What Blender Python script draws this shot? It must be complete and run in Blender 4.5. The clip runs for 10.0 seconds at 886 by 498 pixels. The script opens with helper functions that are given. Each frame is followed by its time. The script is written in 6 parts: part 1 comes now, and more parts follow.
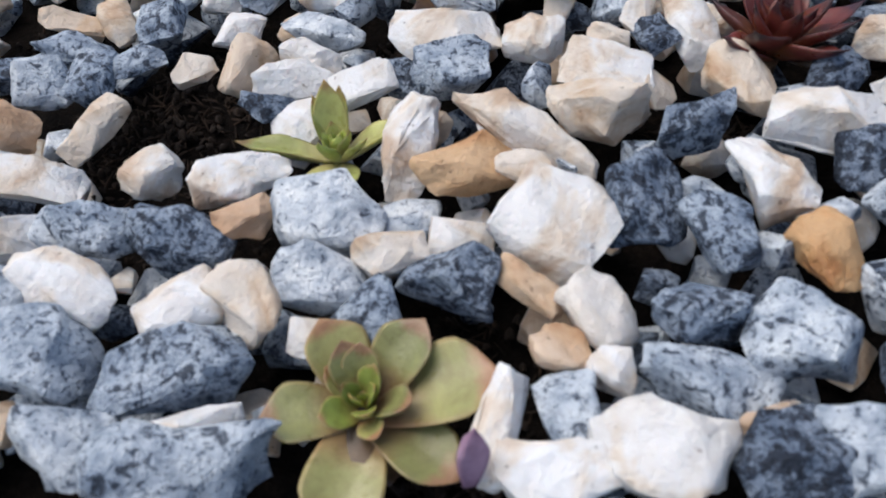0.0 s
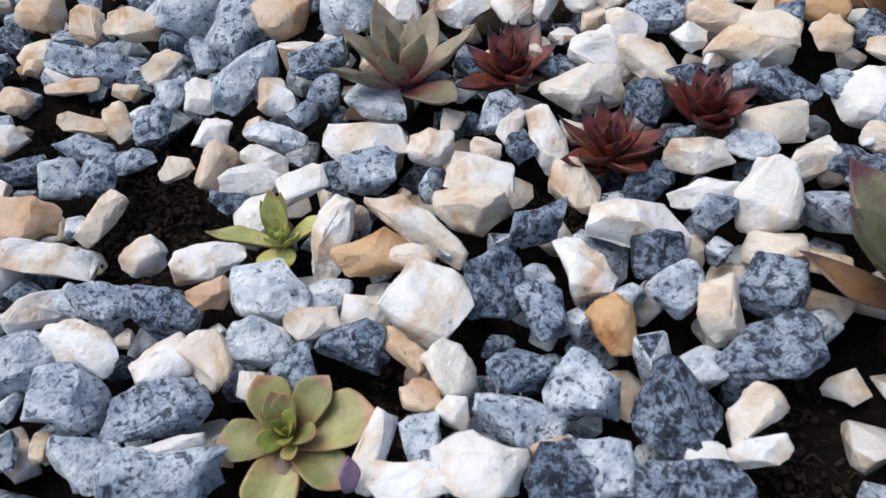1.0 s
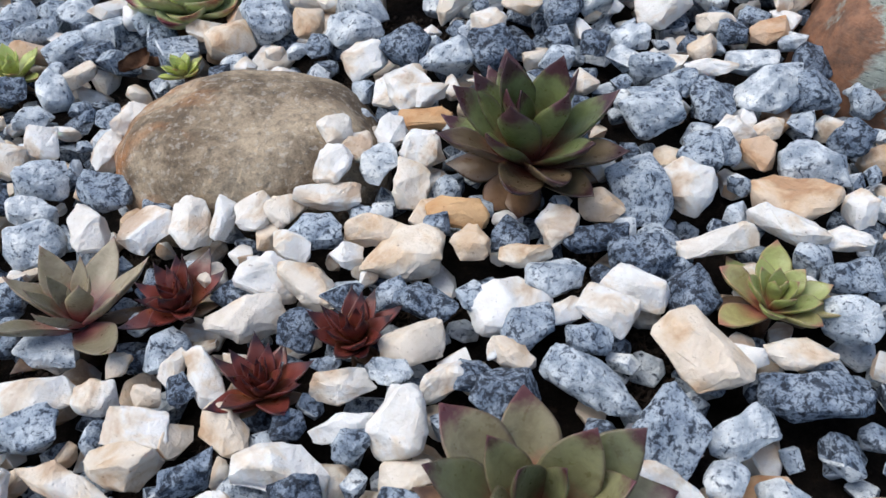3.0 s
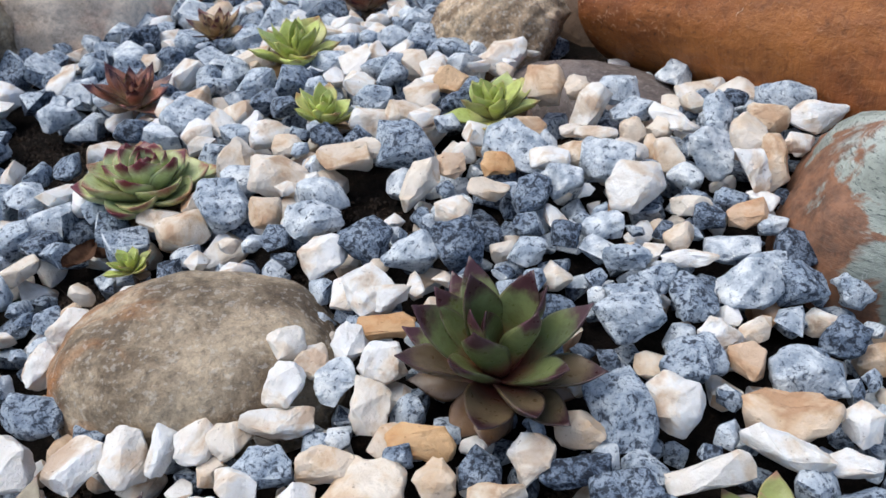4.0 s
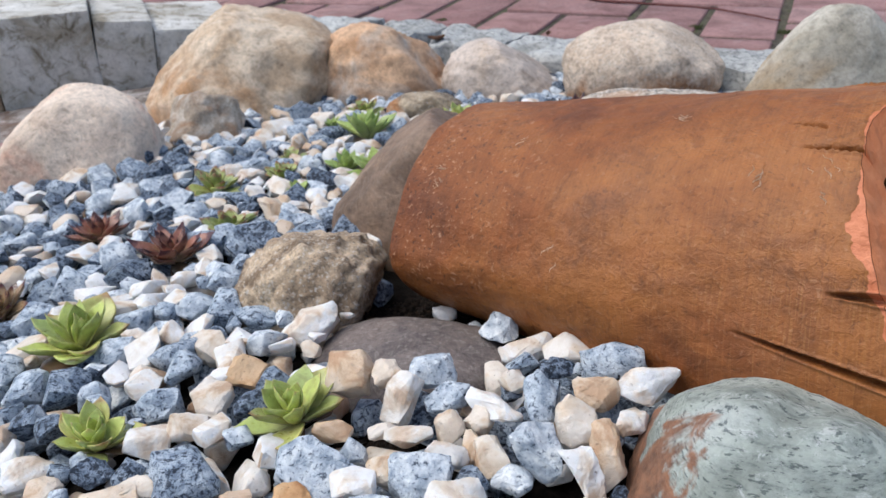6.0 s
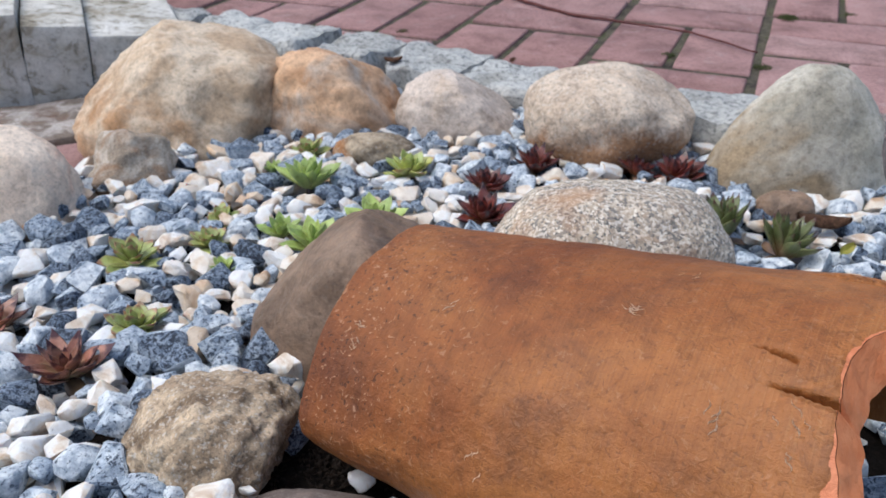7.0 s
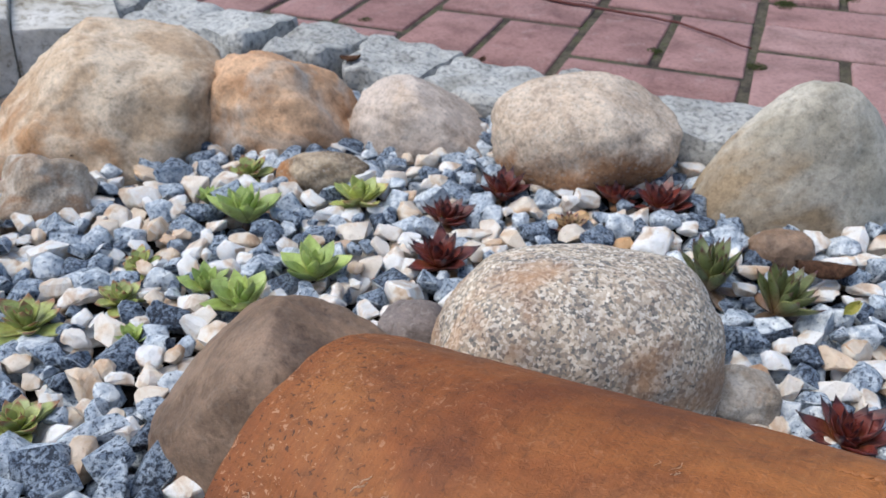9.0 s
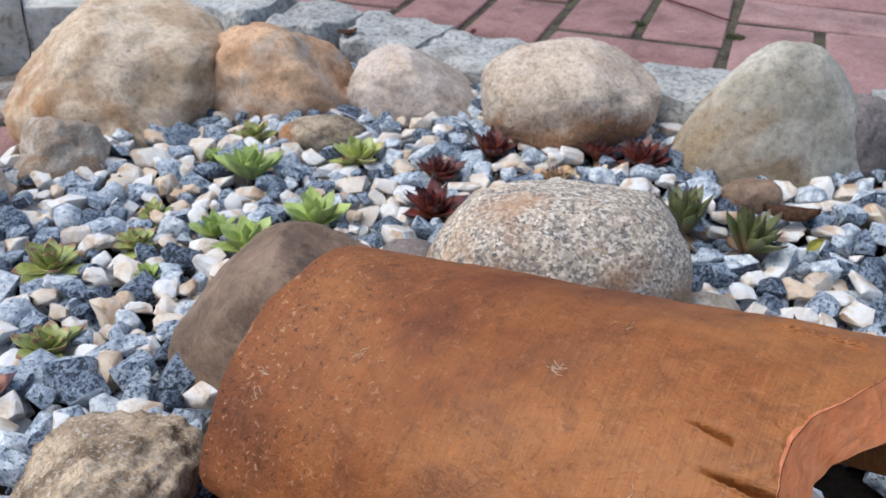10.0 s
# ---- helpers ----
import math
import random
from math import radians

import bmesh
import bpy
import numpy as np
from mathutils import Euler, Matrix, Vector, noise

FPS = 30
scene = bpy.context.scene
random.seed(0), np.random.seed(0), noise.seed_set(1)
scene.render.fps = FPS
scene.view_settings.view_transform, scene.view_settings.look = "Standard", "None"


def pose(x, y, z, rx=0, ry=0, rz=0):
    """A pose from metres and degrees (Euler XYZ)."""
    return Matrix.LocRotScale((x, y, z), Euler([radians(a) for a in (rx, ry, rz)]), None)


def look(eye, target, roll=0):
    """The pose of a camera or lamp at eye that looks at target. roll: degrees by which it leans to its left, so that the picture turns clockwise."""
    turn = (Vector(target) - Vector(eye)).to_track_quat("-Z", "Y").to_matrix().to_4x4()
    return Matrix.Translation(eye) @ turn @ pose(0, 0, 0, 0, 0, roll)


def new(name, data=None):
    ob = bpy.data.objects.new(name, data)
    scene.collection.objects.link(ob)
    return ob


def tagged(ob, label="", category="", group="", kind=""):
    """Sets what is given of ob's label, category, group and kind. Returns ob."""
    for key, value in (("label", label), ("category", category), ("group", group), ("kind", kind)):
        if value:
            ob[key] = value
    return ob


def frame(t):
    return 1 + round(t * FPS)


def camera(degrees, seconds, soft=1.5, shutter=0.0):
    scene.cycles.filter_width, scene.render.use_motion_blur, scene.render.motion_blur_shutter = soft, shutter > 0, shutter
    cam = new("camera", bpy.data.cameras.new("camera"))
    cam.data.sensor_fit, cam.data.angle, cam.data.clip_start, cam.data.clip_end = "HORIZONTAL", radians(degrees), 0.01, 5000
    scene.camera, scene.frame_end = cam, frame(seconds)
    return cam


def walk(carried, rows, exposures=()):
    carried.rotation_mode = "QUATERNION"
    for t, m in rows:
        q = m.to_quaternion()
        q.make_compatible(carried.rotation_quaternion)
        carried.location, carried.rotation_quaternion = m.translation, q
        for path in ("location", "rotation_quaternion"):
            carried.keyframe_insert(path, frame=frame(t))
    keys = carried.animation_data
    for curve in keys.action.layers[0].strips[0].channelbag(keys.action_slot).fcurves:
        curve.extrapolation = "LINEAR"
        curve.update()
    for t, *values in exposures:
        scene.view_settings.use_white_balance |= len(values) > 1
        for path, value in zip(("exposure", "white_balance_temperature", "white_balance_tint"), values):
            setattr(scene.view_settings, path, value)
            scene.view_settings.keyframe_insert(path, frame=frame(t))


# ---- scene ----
cam = camera(57.0, 10.0, 1.5)
cam.data.dof.use_dof, cam.data.dof.focus_distance, cam.data.dof.aperture_fstop = True, 0.26, 38.0
ROWS = [
    (0.0, -0.0000, 0.0000, 0.0752, 43.36, 0.04, 0.43),
    (0.5, 0.0084, -0.0065, 0.0963, 42.51, 0.55, 0.95),
    (1.0, 0.0239, -0.0206, 0.1298, 41.55, 0.57, 0.71),
    (1.5, 0.0422, -0.0165, 0.1634, 41.55, 0.17, 0.59),
    (2.0, 0.0571, -0.0082, 0.1772, 41.79, 1.06, -2.64),
    (2.2, 0.0644, -0.0079, 0.1796, 42.67, 0.72, -5.01),
    (3.3, 0.0960, 0.0093, 0.1673, 47.80, -0.15, -9.09),
    (3.5, 0.0977, 0.0172, 0.1706, 49.72, -0.08, -9.43),
    (4.0, 0.1040, 0.0371, 0.1802, 53.34, 0.20, -10.48),
    (4.5, 0.1155, 0.0690, 0.1871, 56.80, 2.20, -11.89),
    (5.0, 0.1254, 0.0866, 0.1970, 60.59, 4.32, -14.50),
    (5.5, 0.1475, 0.0921, 0.2010, 61.46, 3.33, -18.30),
    (6.0, 0.1620, 0.0971, 0.2095, 62.62, 2.59, -19.81),
    (6.2, 0.1642, 0.1046, 0.2190, 62.72, 2.18, -19.93),
    (7.3, 0.2365, 0.1911, 0.2700, 57.70, -0.59, -20.92),
    (7.5, 0.2513, 0.2022, 0.2732, 56.84, -0.61, -21.29),
    (8.0, 0.2664, 0.2373, 0.2975, 56.84, -0.71, -21.32),
    (8.5, 0.2713, 0.2572, 0.2957, 56.66, -0.67, -21.23),
    (9.0, 0.2682, 0.2505, 0.2773, 56.50, -0.36, -21.50),
    (9.5, 0.2672, 0.2488, 0.2693, 56.05, -0.02, -21.81),
    (10.0, 0.2531, 0.2016, 0.2705, 56.31, 0.04, -21.89),
]
EXPOSURES = [(0.0, 0.16, 6450, 10), (1.5, 0.29, 6420, 9), (3.5, 0.32, 6350, 8), (5.0, 0.32, 6270, 8), (7.0, 0.32, 6150, 8), (10.0, 0.30, 6150, 8)]
walk(cam, [(t, pose(x, y, z, rx, ry, rz)) for t, x, y, z, rx, ry, rz in ROWS], EXPOSURES)

# ---- light ----
world = bpy.data.worlds.new("overcast_sky")
scene.world = world
world.use_nodes = True
wn = world.node_tree.nodes
sky = wn.new("ShaderNodeTexSky")
sky.sky_type, sky.sun_disc = "NISHITA", False
sky.sun_elevation, sky.sun_rotation = radians(62), radians(-73)
sky.air_density, sky.dust_density, sky.ozone_density = 1.0, 3.0, 1.0
wn["Background"].inputs["Strength"].default_value = 0.15
world.node_tree.links.new(sky.outputs["Color"], wn["Background"].inputs["Color"])

sun_data = bpy.data.lights.new("sun", "SUN")
sun_data.energy, sun_data.angle, sun_data.color = 1.5, radians(50), (1.0, 0.985, 0.945)
sun = new("sun", sun_data)
sun.matrix_world = look((-0.95, 0.75, 2.5), (0.2, 0.4, 0.0))


# ---- materials ----
class Mat:
    """A small builder for node materials."""

    def __init__(self, name, rough=0.8, spec=0.3):
        self.m = bpy.data.materials.new(name)
        self.m.use_nodes = True
        self.t = self.m.node_tree
        self.b = self.t.nodes["Principled BSDF"]
        self.b.inputs["Roughness"].default_value = rough
        self.b.inputs["Specular IOR Level"].default_value = spec

    def node(self, kind, **values):
        n = self.t.nodes.new(kind)
        for k, v in values.items():
            n.inputs[k].default_value = v
        return n

    def link(self, a, b):
        self.t.links.new(a, b)

    def place(self, space="Object", scale=(1, 1, 1)):
        c = self.node("ShaderNodeTexCoord")
        p = self.node("ShaderNodeMapping")
        p.inputs["Scale"].default_value = scale
        self.link(c.outputs[space], p.inputs["Vector"])
        return p.outputs["Vector"]

    def shift(self, vec, rnd, far=7.0):
        """Moves the texture by a random amount for each piece."""
        k = self.node("ShaderNodeVectorMath")
        k.operation = "SCALE"
        k.inputs[0].default_value = (far, far * 1.7, far * 2.3)
        self.link(rnd, k.inputs["Scale"])
        a = self.node("ShaderNodeVectorMath")
        a.operation = "ADD"
        self.link(vec, a.inputs[0])
        self.link(k.outputs[0], a.inputs[1])
        return a.outputs[0]

    def noise(self, vec, scale, detail=4.0, rough=0.6, distort=0.0):
        n = self.node("ShaderNodeTexNoise", Scale=scale, Detail=detail, Roughness=rough, Distortion=distort)
        self.link(vec, n.inputs["Vector"])
        return n.outputs["Fac"]

    def cells(self, vec, scale, feature="F1"):
        n = self.node("ShaderNodeTexVoronoi", Scale=scale)
        n.feature = feature
        self.link(vec, n.inputs["Vector"])
        return n

    def ramp(self, fac, *stops):
        r = self.node("ShaderNodeValToRGB")
        while len(r.color_ramp.elements) < len(stops):
            r.color_ramp.elements.new(0.5)
        for e, (p, c) in zip(r.color_ramp.elements, stops):
            e.position, e.color = p, (*c, 1) if len(c) == 3 else c
        self.link(fac, r.inputs["Fac"])
        return r.outputs["Color"]

    def mix(self, a, b, fac, how="MIX"):
        m = self.node("ShaderNodeMix")
        m.data_type, m.blend_type = "RGBA", how
        for v, s in ((a, m.inputs[6]), (b, m.inputs[7]), (fac, m.inputs[0])):
            if isinstance(v, (tuple, float, int)):
                s.default_value = (*v, 1) if isinstance(v, tuple) else v
            else:
                self.link(v, s)
        return m.outputs[2]

    def bump(self, height, strength=0.4, far=0.001, under=None):
        b = self.node("ShaderNodeBump", Strength=strength, Distance=far)
        self.link(height, b.inputs["Height"])
        if under is not None:
            self.link(under, b.inputs["Normal"])
        return b.outputs["Normal"]

    def random(self, island):
        if island:
            return self.node("ShaderNodeNewGeometry").outputs["Random Per Island"]
        return self.node("ShaderNodeObjectInfo").outputs["Random"]

    def done(self, color, normal=None, rough=None):
        self.link(color, self.b.inputs["Base Color"])
        if normal is not None:
            self.link(normal, self.b.inputs["Normal"])
        if rough is not None:
            self.link(rough, self.b.inputs["Roughness"])
        return self.m


def granite_material(name, island):
    """Crushed granite: pale feldspar with small dark grains, more or fewer of them in each chip."""
    m = Mat(name, 0.72, 0.35)
    rnd = m.random(island)
    v = m.shift(m.place(), rnd)
    soft = m.noise(v, 170, 3, 0.55)
    pale = m.ramp(soft, (0.36, (0.34, 0.38, 0.43)), (0.50, (0.60, 0.625, 0.65)), (0.64, (0.80, 0.80, 0.785)))
    more = m.node("ShaderNodeMapRange")
    m.link(rnd, more.inputs["Value"])
    more.inputs["To Min"].default_value, more.inputs["To Max"].default_value = -0.055, 0.085
    grains = []
    for scale, detail in ((430, 4.0), (1250, 2.0)):
        k = m.node("ShaderNodeMath")
        k.operation = "ADD"
        m.link(m.noise(v, scale, detail, 0.66, 0.5), k.inputs[0])
        m.link(more.outputs["Result"], k.inputs[1])
        grains.append(k.outputs[0])
    c = m.mix(pale, m.ramp(grains[0], (0.395, (0.075, 0.09, 0.12)), (0.44, (0.42, 0.455, 0.51)), (0.475, (0.96, 0.98, 1.0)), (0.58, (1.16, 1.16, 1.15))), 0.92, "MULTIPLY")
    c = m.mix(c, m.ramp(grains[1], (0.36, (0.16, 0.18, 0.22)), (0.44, (1, 1, 1))), 0.75, "MULTIPLY")
    tone = m.ramp(rnd, (0.0, (0.26, 0.31, 0.39)), (0.3, (0.46, 0.525, 0.61)), (0.6, (0.70, 0.755, 0.815)), (1.0, (0.93, 0.945, 0.955)))
    c = m.mix(c, tone, 1.0, "MULTIPLY")
    rough = m.noise(v, 1100, 3, 0.6)
    return m.done(c, m.bump(rough, 0.6, 0.0008, m.bump(m.noise(v, 260, 5, 0.65), 0.8, 0.0030)))


def marble_material(name, island, *tones):
    """Crushed marble: clean milky stone, here and there a peach stain or a few dirt specks."""
    m = Mat(name, 0.55, 0.4)
    m.b.inputs["Subsurface Weight"].default_value = 0.10
    m.b.inputs["Subsurface Radius"].default_value = (0.0035, 0.0025, 0.0018)
    m.b.inputs["Subsurface Scale"].default_value = 1.0
    rnd = m.random(island)
    v = m.shift(m.place(), rnd)
    base = m.ramp(rnd, *tones)
    blotch = m.ramp(m.noise(v, 62, 4, 0.6, 0.5), (0.35, (0.62, 0.39, 0.21)), (0.44, (0.90, 0.78, 0.64)), (0.52, (1, 1, 1)))
    c = m.mix(base, blotch, 0.75, "MULTIPLY")
    veil = m.ramp(m.noise(v, 150, 5, 0.6), (0.36, (0.86, 0.82, 0.77)), (0.56, (1, 1, 1)))
    c = m.mix(c, veil, 0.7, "MULTIPLY")
    specks = m.ramp(m.noise(v, 520, 3, 0.6), (0.27, (0.20, 0.14, 0.10)), (0.33, (1, 1, 1)))
    c = m.mix(c, specks, 0.6, "MULTIPLY")
    n = m.bump(m.noise(v, 900, 3), 0.45, 0.0006, m.bump(m.noise(v, 200, 5, 0.6), 0.55, 0.0026))
    return m.done(c, n)


WHITE = ((0.0, (0.76, 0.757, 0.75)), (0.70, (0.74, 0.725, 0.70)), (0.90, (0.71, 0.655, 0.585)), (1.0, (0.67, 0.59, 0.50)))
CREAM = ((0.0, (0.71, 0.645, 0.56)), (0.5, (0.68, 0.585, 0.48)), (0.85, (0.64, 0.51, 0.385)), (1.0, (0.57, 0.39, 0.26)))
granite_many, granite_one = granite_material("granite_chips", True), granite_material("granite_chip", False)
white_many, white_one = marble_material("white_chips", True, *WHITE), marble_material("white_chip", False, *WHITE)
OCHRE = ((0.0, (0.60, 0.39, 0.20)), (0.5, (0.56, 0.34, 0.17)), (1.0, (0.66, 0.49, 0.32)))
ochre_one = marble_material("ochre_chip", False, *OCHRE)
SNOW = ((0.0, (0.79, 0.785, 0.775)), (1.0, (0.74, 0.725, 0.70)))
snow_one = marble_material("snow_white_chip", False, *SNOW)
cream_many, cream_one = marble_material("cream_chips", True, *CREAM), marble_material("cream_chip", False, *CREAM)


def soil_material():
    m = Mat("potting_soil", 0.95, 0.1)
    v = m.place()
    a, b = m.noise(v, 260, 6, 0.7), m.noise(v, 900, 3, 0.7)
    c = m.ramp(a, (0.35, (0.004, 0.0035, 0.003)), (0.6, (0.014, 0.010, 0.008)), (0.8, (0.05, 0.033, 0.022)))
    return m.done(c, m.bump(b, 0.8, 0.001, m.bump(a, 1.0, 0.004)))


def rock_material(name, low, high, blotch, scale=1.0, speck=0.0, blotch_at=0.56, rough=0.75, dark=(0.05, 0.05, 0.05), lead=(0, 0, 0)):
    """A weathered boulder: two main tones, a third in blotches that lead draws to one side, and mineral specks."""
    m = Mat(name, rough, 0.3)
    v = m.shift(m.place(), m.random(False))
    c = m.ramp(m.noise(v, 28 * scale, 6, 0.62, 0.4), (0.42, low), (0.57, high))
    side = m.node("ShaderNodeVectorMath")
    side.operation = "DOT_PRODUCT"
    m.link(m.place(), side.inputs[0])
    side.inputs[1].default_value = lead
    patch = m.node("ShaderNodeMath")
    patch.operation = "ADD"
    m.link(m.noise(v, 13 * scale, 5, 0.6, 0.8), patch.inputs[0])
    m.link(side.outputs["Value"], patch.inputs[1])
    s = m.ramp(patch.outputs[0], (blotch_at - 0.04, (0, 0, 0)), (blotch_at + 0.09, (1, 1, 1)))
    c = m.mix(c, blotch, s)
    g = m.noise(v, 210 * scale, 4, 0.7)
    c = m.mix(c, m.ramp(g, (0.32, (0.45, 0.44, 0.43)), (0.5, (0.95, 0.95, 0.95)), (0.7, (1.25, 1.22, 1.18))), 0.55, "MULTIPLY")
    f = m.noise(v, 800 * scale, 3, 0.7)
    c = m.mix(c, m.ramp(f, (0.34, (0.55, 0.53, 0.51)), (0.46, (0.98, 0.98, 0.98)), (0.62, (1.2, 1.18, 1.15))), 0.42, "MULTIPLY")
    c = m.mix(c, m.ramp(m.noise(v, 7 * scale, 4, 0.6, 0.5), (0.36, (0.74, 0.72, 0.70)), (0.52, (1, 1, 1)), (0.68, (1.14, 1.13, 1.11))), 0.85, "MULTIPLY")
    pits = m.ramp(m.noise(v, 130 * scale, 5, 0.75, 0.6), (0.31, (0.32, 0.29, 0.26)), (0.40, (1, 1, 1)))
    c = m.mix(c, pits, 0.5, "MULTIPLY")
    holes = m.cells(v, 95 * scale)
    c = m.mix(c, m.ramp(holes.outputs["Distance"], (0.10, (0.42, 0.37, 0.32)), (0.22, (1, 1, 1))), 0.35, "MULTIPLY")
    if speck:
        k = m.noise(v, 330 * scale, 3, 0.6)
        c = m.mix(c, dark, m.mix((0, 0, 0), m.ramp(k, (0.55, (0, 0, 0)), (0.62, (1, 1, 1))), speck))
        w = m.noise(m.shift(v, m.random(False), 3), 300 * scale, 3, 0.6)
        c = m.mix(c, (0.66, 0.62, 0.55), m.mix((0, 0, 0), m.ramp(w, (0.56, (0, 0, 0)), (0.63, (1, 1, 1))), speck))
    n = m.bump(f, 0.4, 0.0006, m.bump(g, 0.5, 0.0014, m.bump(m.noise(v, 60 * scale, 5, 0.6), 0.5, 0.005)))
    return m.done(c, n)


def granite_rock_material(name, low, blotch):
    """Coarse granite: single mineral grains of cream, tan, grey and black."""
    m = Mat(name, 0.8, 0.3)
    v = m.place()
    warp = m.node("ShaderNodeTexNoise", Scale=500.0, Detail=2.0)
    m.link(v, warp.inputs["Vector"])
    w = m.node("ShaderNodeVectorMath")
    w.operation = "MULTIPLY_ADD"
    m.link(warp.outputs["Color"], w.inputs[0])
    w.inputs[1].default_value = (0.003, 0.003, 0.003)
    m.link(v, w.inputs[2])
    cell = m.cells(w.outputs[0], 640)
    sep = m.node("ShaderNodeSeparateColor")
    m.link(cell.outputs["Color"], sep.inputs[0])
    c = m.ramp(sep.outputs[0], (0.0, (0.13, 0.126, 0.12)), (0.16, (0.25, 0.23, 0.205)), (0.34, low), (0.55, (0.47, 0.39, 0.30)), (0.78, (0.60, 0.525, 0.435)), (1.0, (0.74, 0.69, 0.61)))
    s = m.ramp(m.noise(v, 26, 5, 0.6, 0.6), (0.50, (0, 0, 0)), (0.66, (0.75, 0.75, 0.75)))
    c = m.mix(c, blotch, s)
    g = m.noise(v, 60, 4, 0.6)
    c = m.mix(c, m.ramp(g, (0.35, (0.72, 0.72, 0.74)), (0.6, (1.08, 1.05, 1.0))), 0.8, "MULTIPLY")
    return m.done(c, m.bump(m.noise(v, 420, 3, 0.6), 0.5, 0.0012, m.bump(g, 0.3, 0.003)))


def foliated_rock_material():
    """Grey-green layered stone: thin dark and pale bands, white crusts, rust on one flank."""
    m = Mat("grey_green_layered_stone", 0.7, 0.35)
    v = m.place()
    turn = m.node("ShaderNodeMapping")
    turn.inputs["Rotation"].default_value = (radians(24), radians(38), radians(20))
    turn.inputs["Scale"].default_value = (150, 150, 760)
    m.link(v, turn.inputs["Vector"])
    c = m.ramp(m.noise(v, 34, 5, 0.6, 0.5), (0.36, (0.20, 0.22, 0.19)), (0.50, (0.31, 0.34, 0.30)), (0.64, (0.41, 0.435, 0.40)))
    bands = m.noise(turn.outputs["Vector"], 1.0, 5, 0.7, 0.15)
    c = m.mix(c, m.ramp(bands, (0.37, (0.55, 0.58, 0.59)), (0.47, (1, 1, 1)), (0.62, (1.18, 1.17, 1.15))), 0.7, "MULTIPLY")
    dashes = m.ramp(m.noise(turn.outputs["Vector"], 1.9, 3, 0.6, 0.1), (0.37, (0.20, 0.23, 0.26)), (0.42, (1, 1, 1)))
    c = m.mix(c, dashes, 0.75, "MULTIPLY")
    crust = m.ramp(m.noise(v, 120, 6, 0.8, 0.5), (0.56, (0, 0, 0)), (0.64, (0.6, 0.6, 0.6)))
    c = m.mix(c, (0.56, 0.57, 0.54), crust)
    side = m.node("ShaderNodeVectorMath")
    side.operation = "DOT_PRODUCT"
    m.link(v, side.inputs[0])
    side.inputs[1].default_value = (-7.5, -3.0, -3.5)
    both = m.node("ShaderNodeMath")
    both.operation = "ADD"
    m.link(m.noise(v, 36, 5, 0.6, 0.7), both.inputs[0])
    m.link(side.outputs["Value"], both.inputs[1])
    rust = m.ramp(both.outputs[0], (0.64, (0, 0, 0)), (0.69, (0.92, 0.92, 0.92)))
    tone = m.ramp(m.noise(v, 150, 5, 0.7), (0.35, (0.11, 0.045, 0.022)), (0.62, (0.27, 0.115, 0.055)))
    c = m.mix(c, tone, rust)
    g = m.noise(v, 500, 4, 0.7)
    c = m.mix(c, m.ramp(g, (0.33, (0.62, 0.62, 0.62)), (0.5, (1, 1, 1))), 0.5, "MULTIPLY")
    return m.done(c, m.bump(g, 0.4, 0.0008, m.bump(bands, 0.4, 0.0016)))


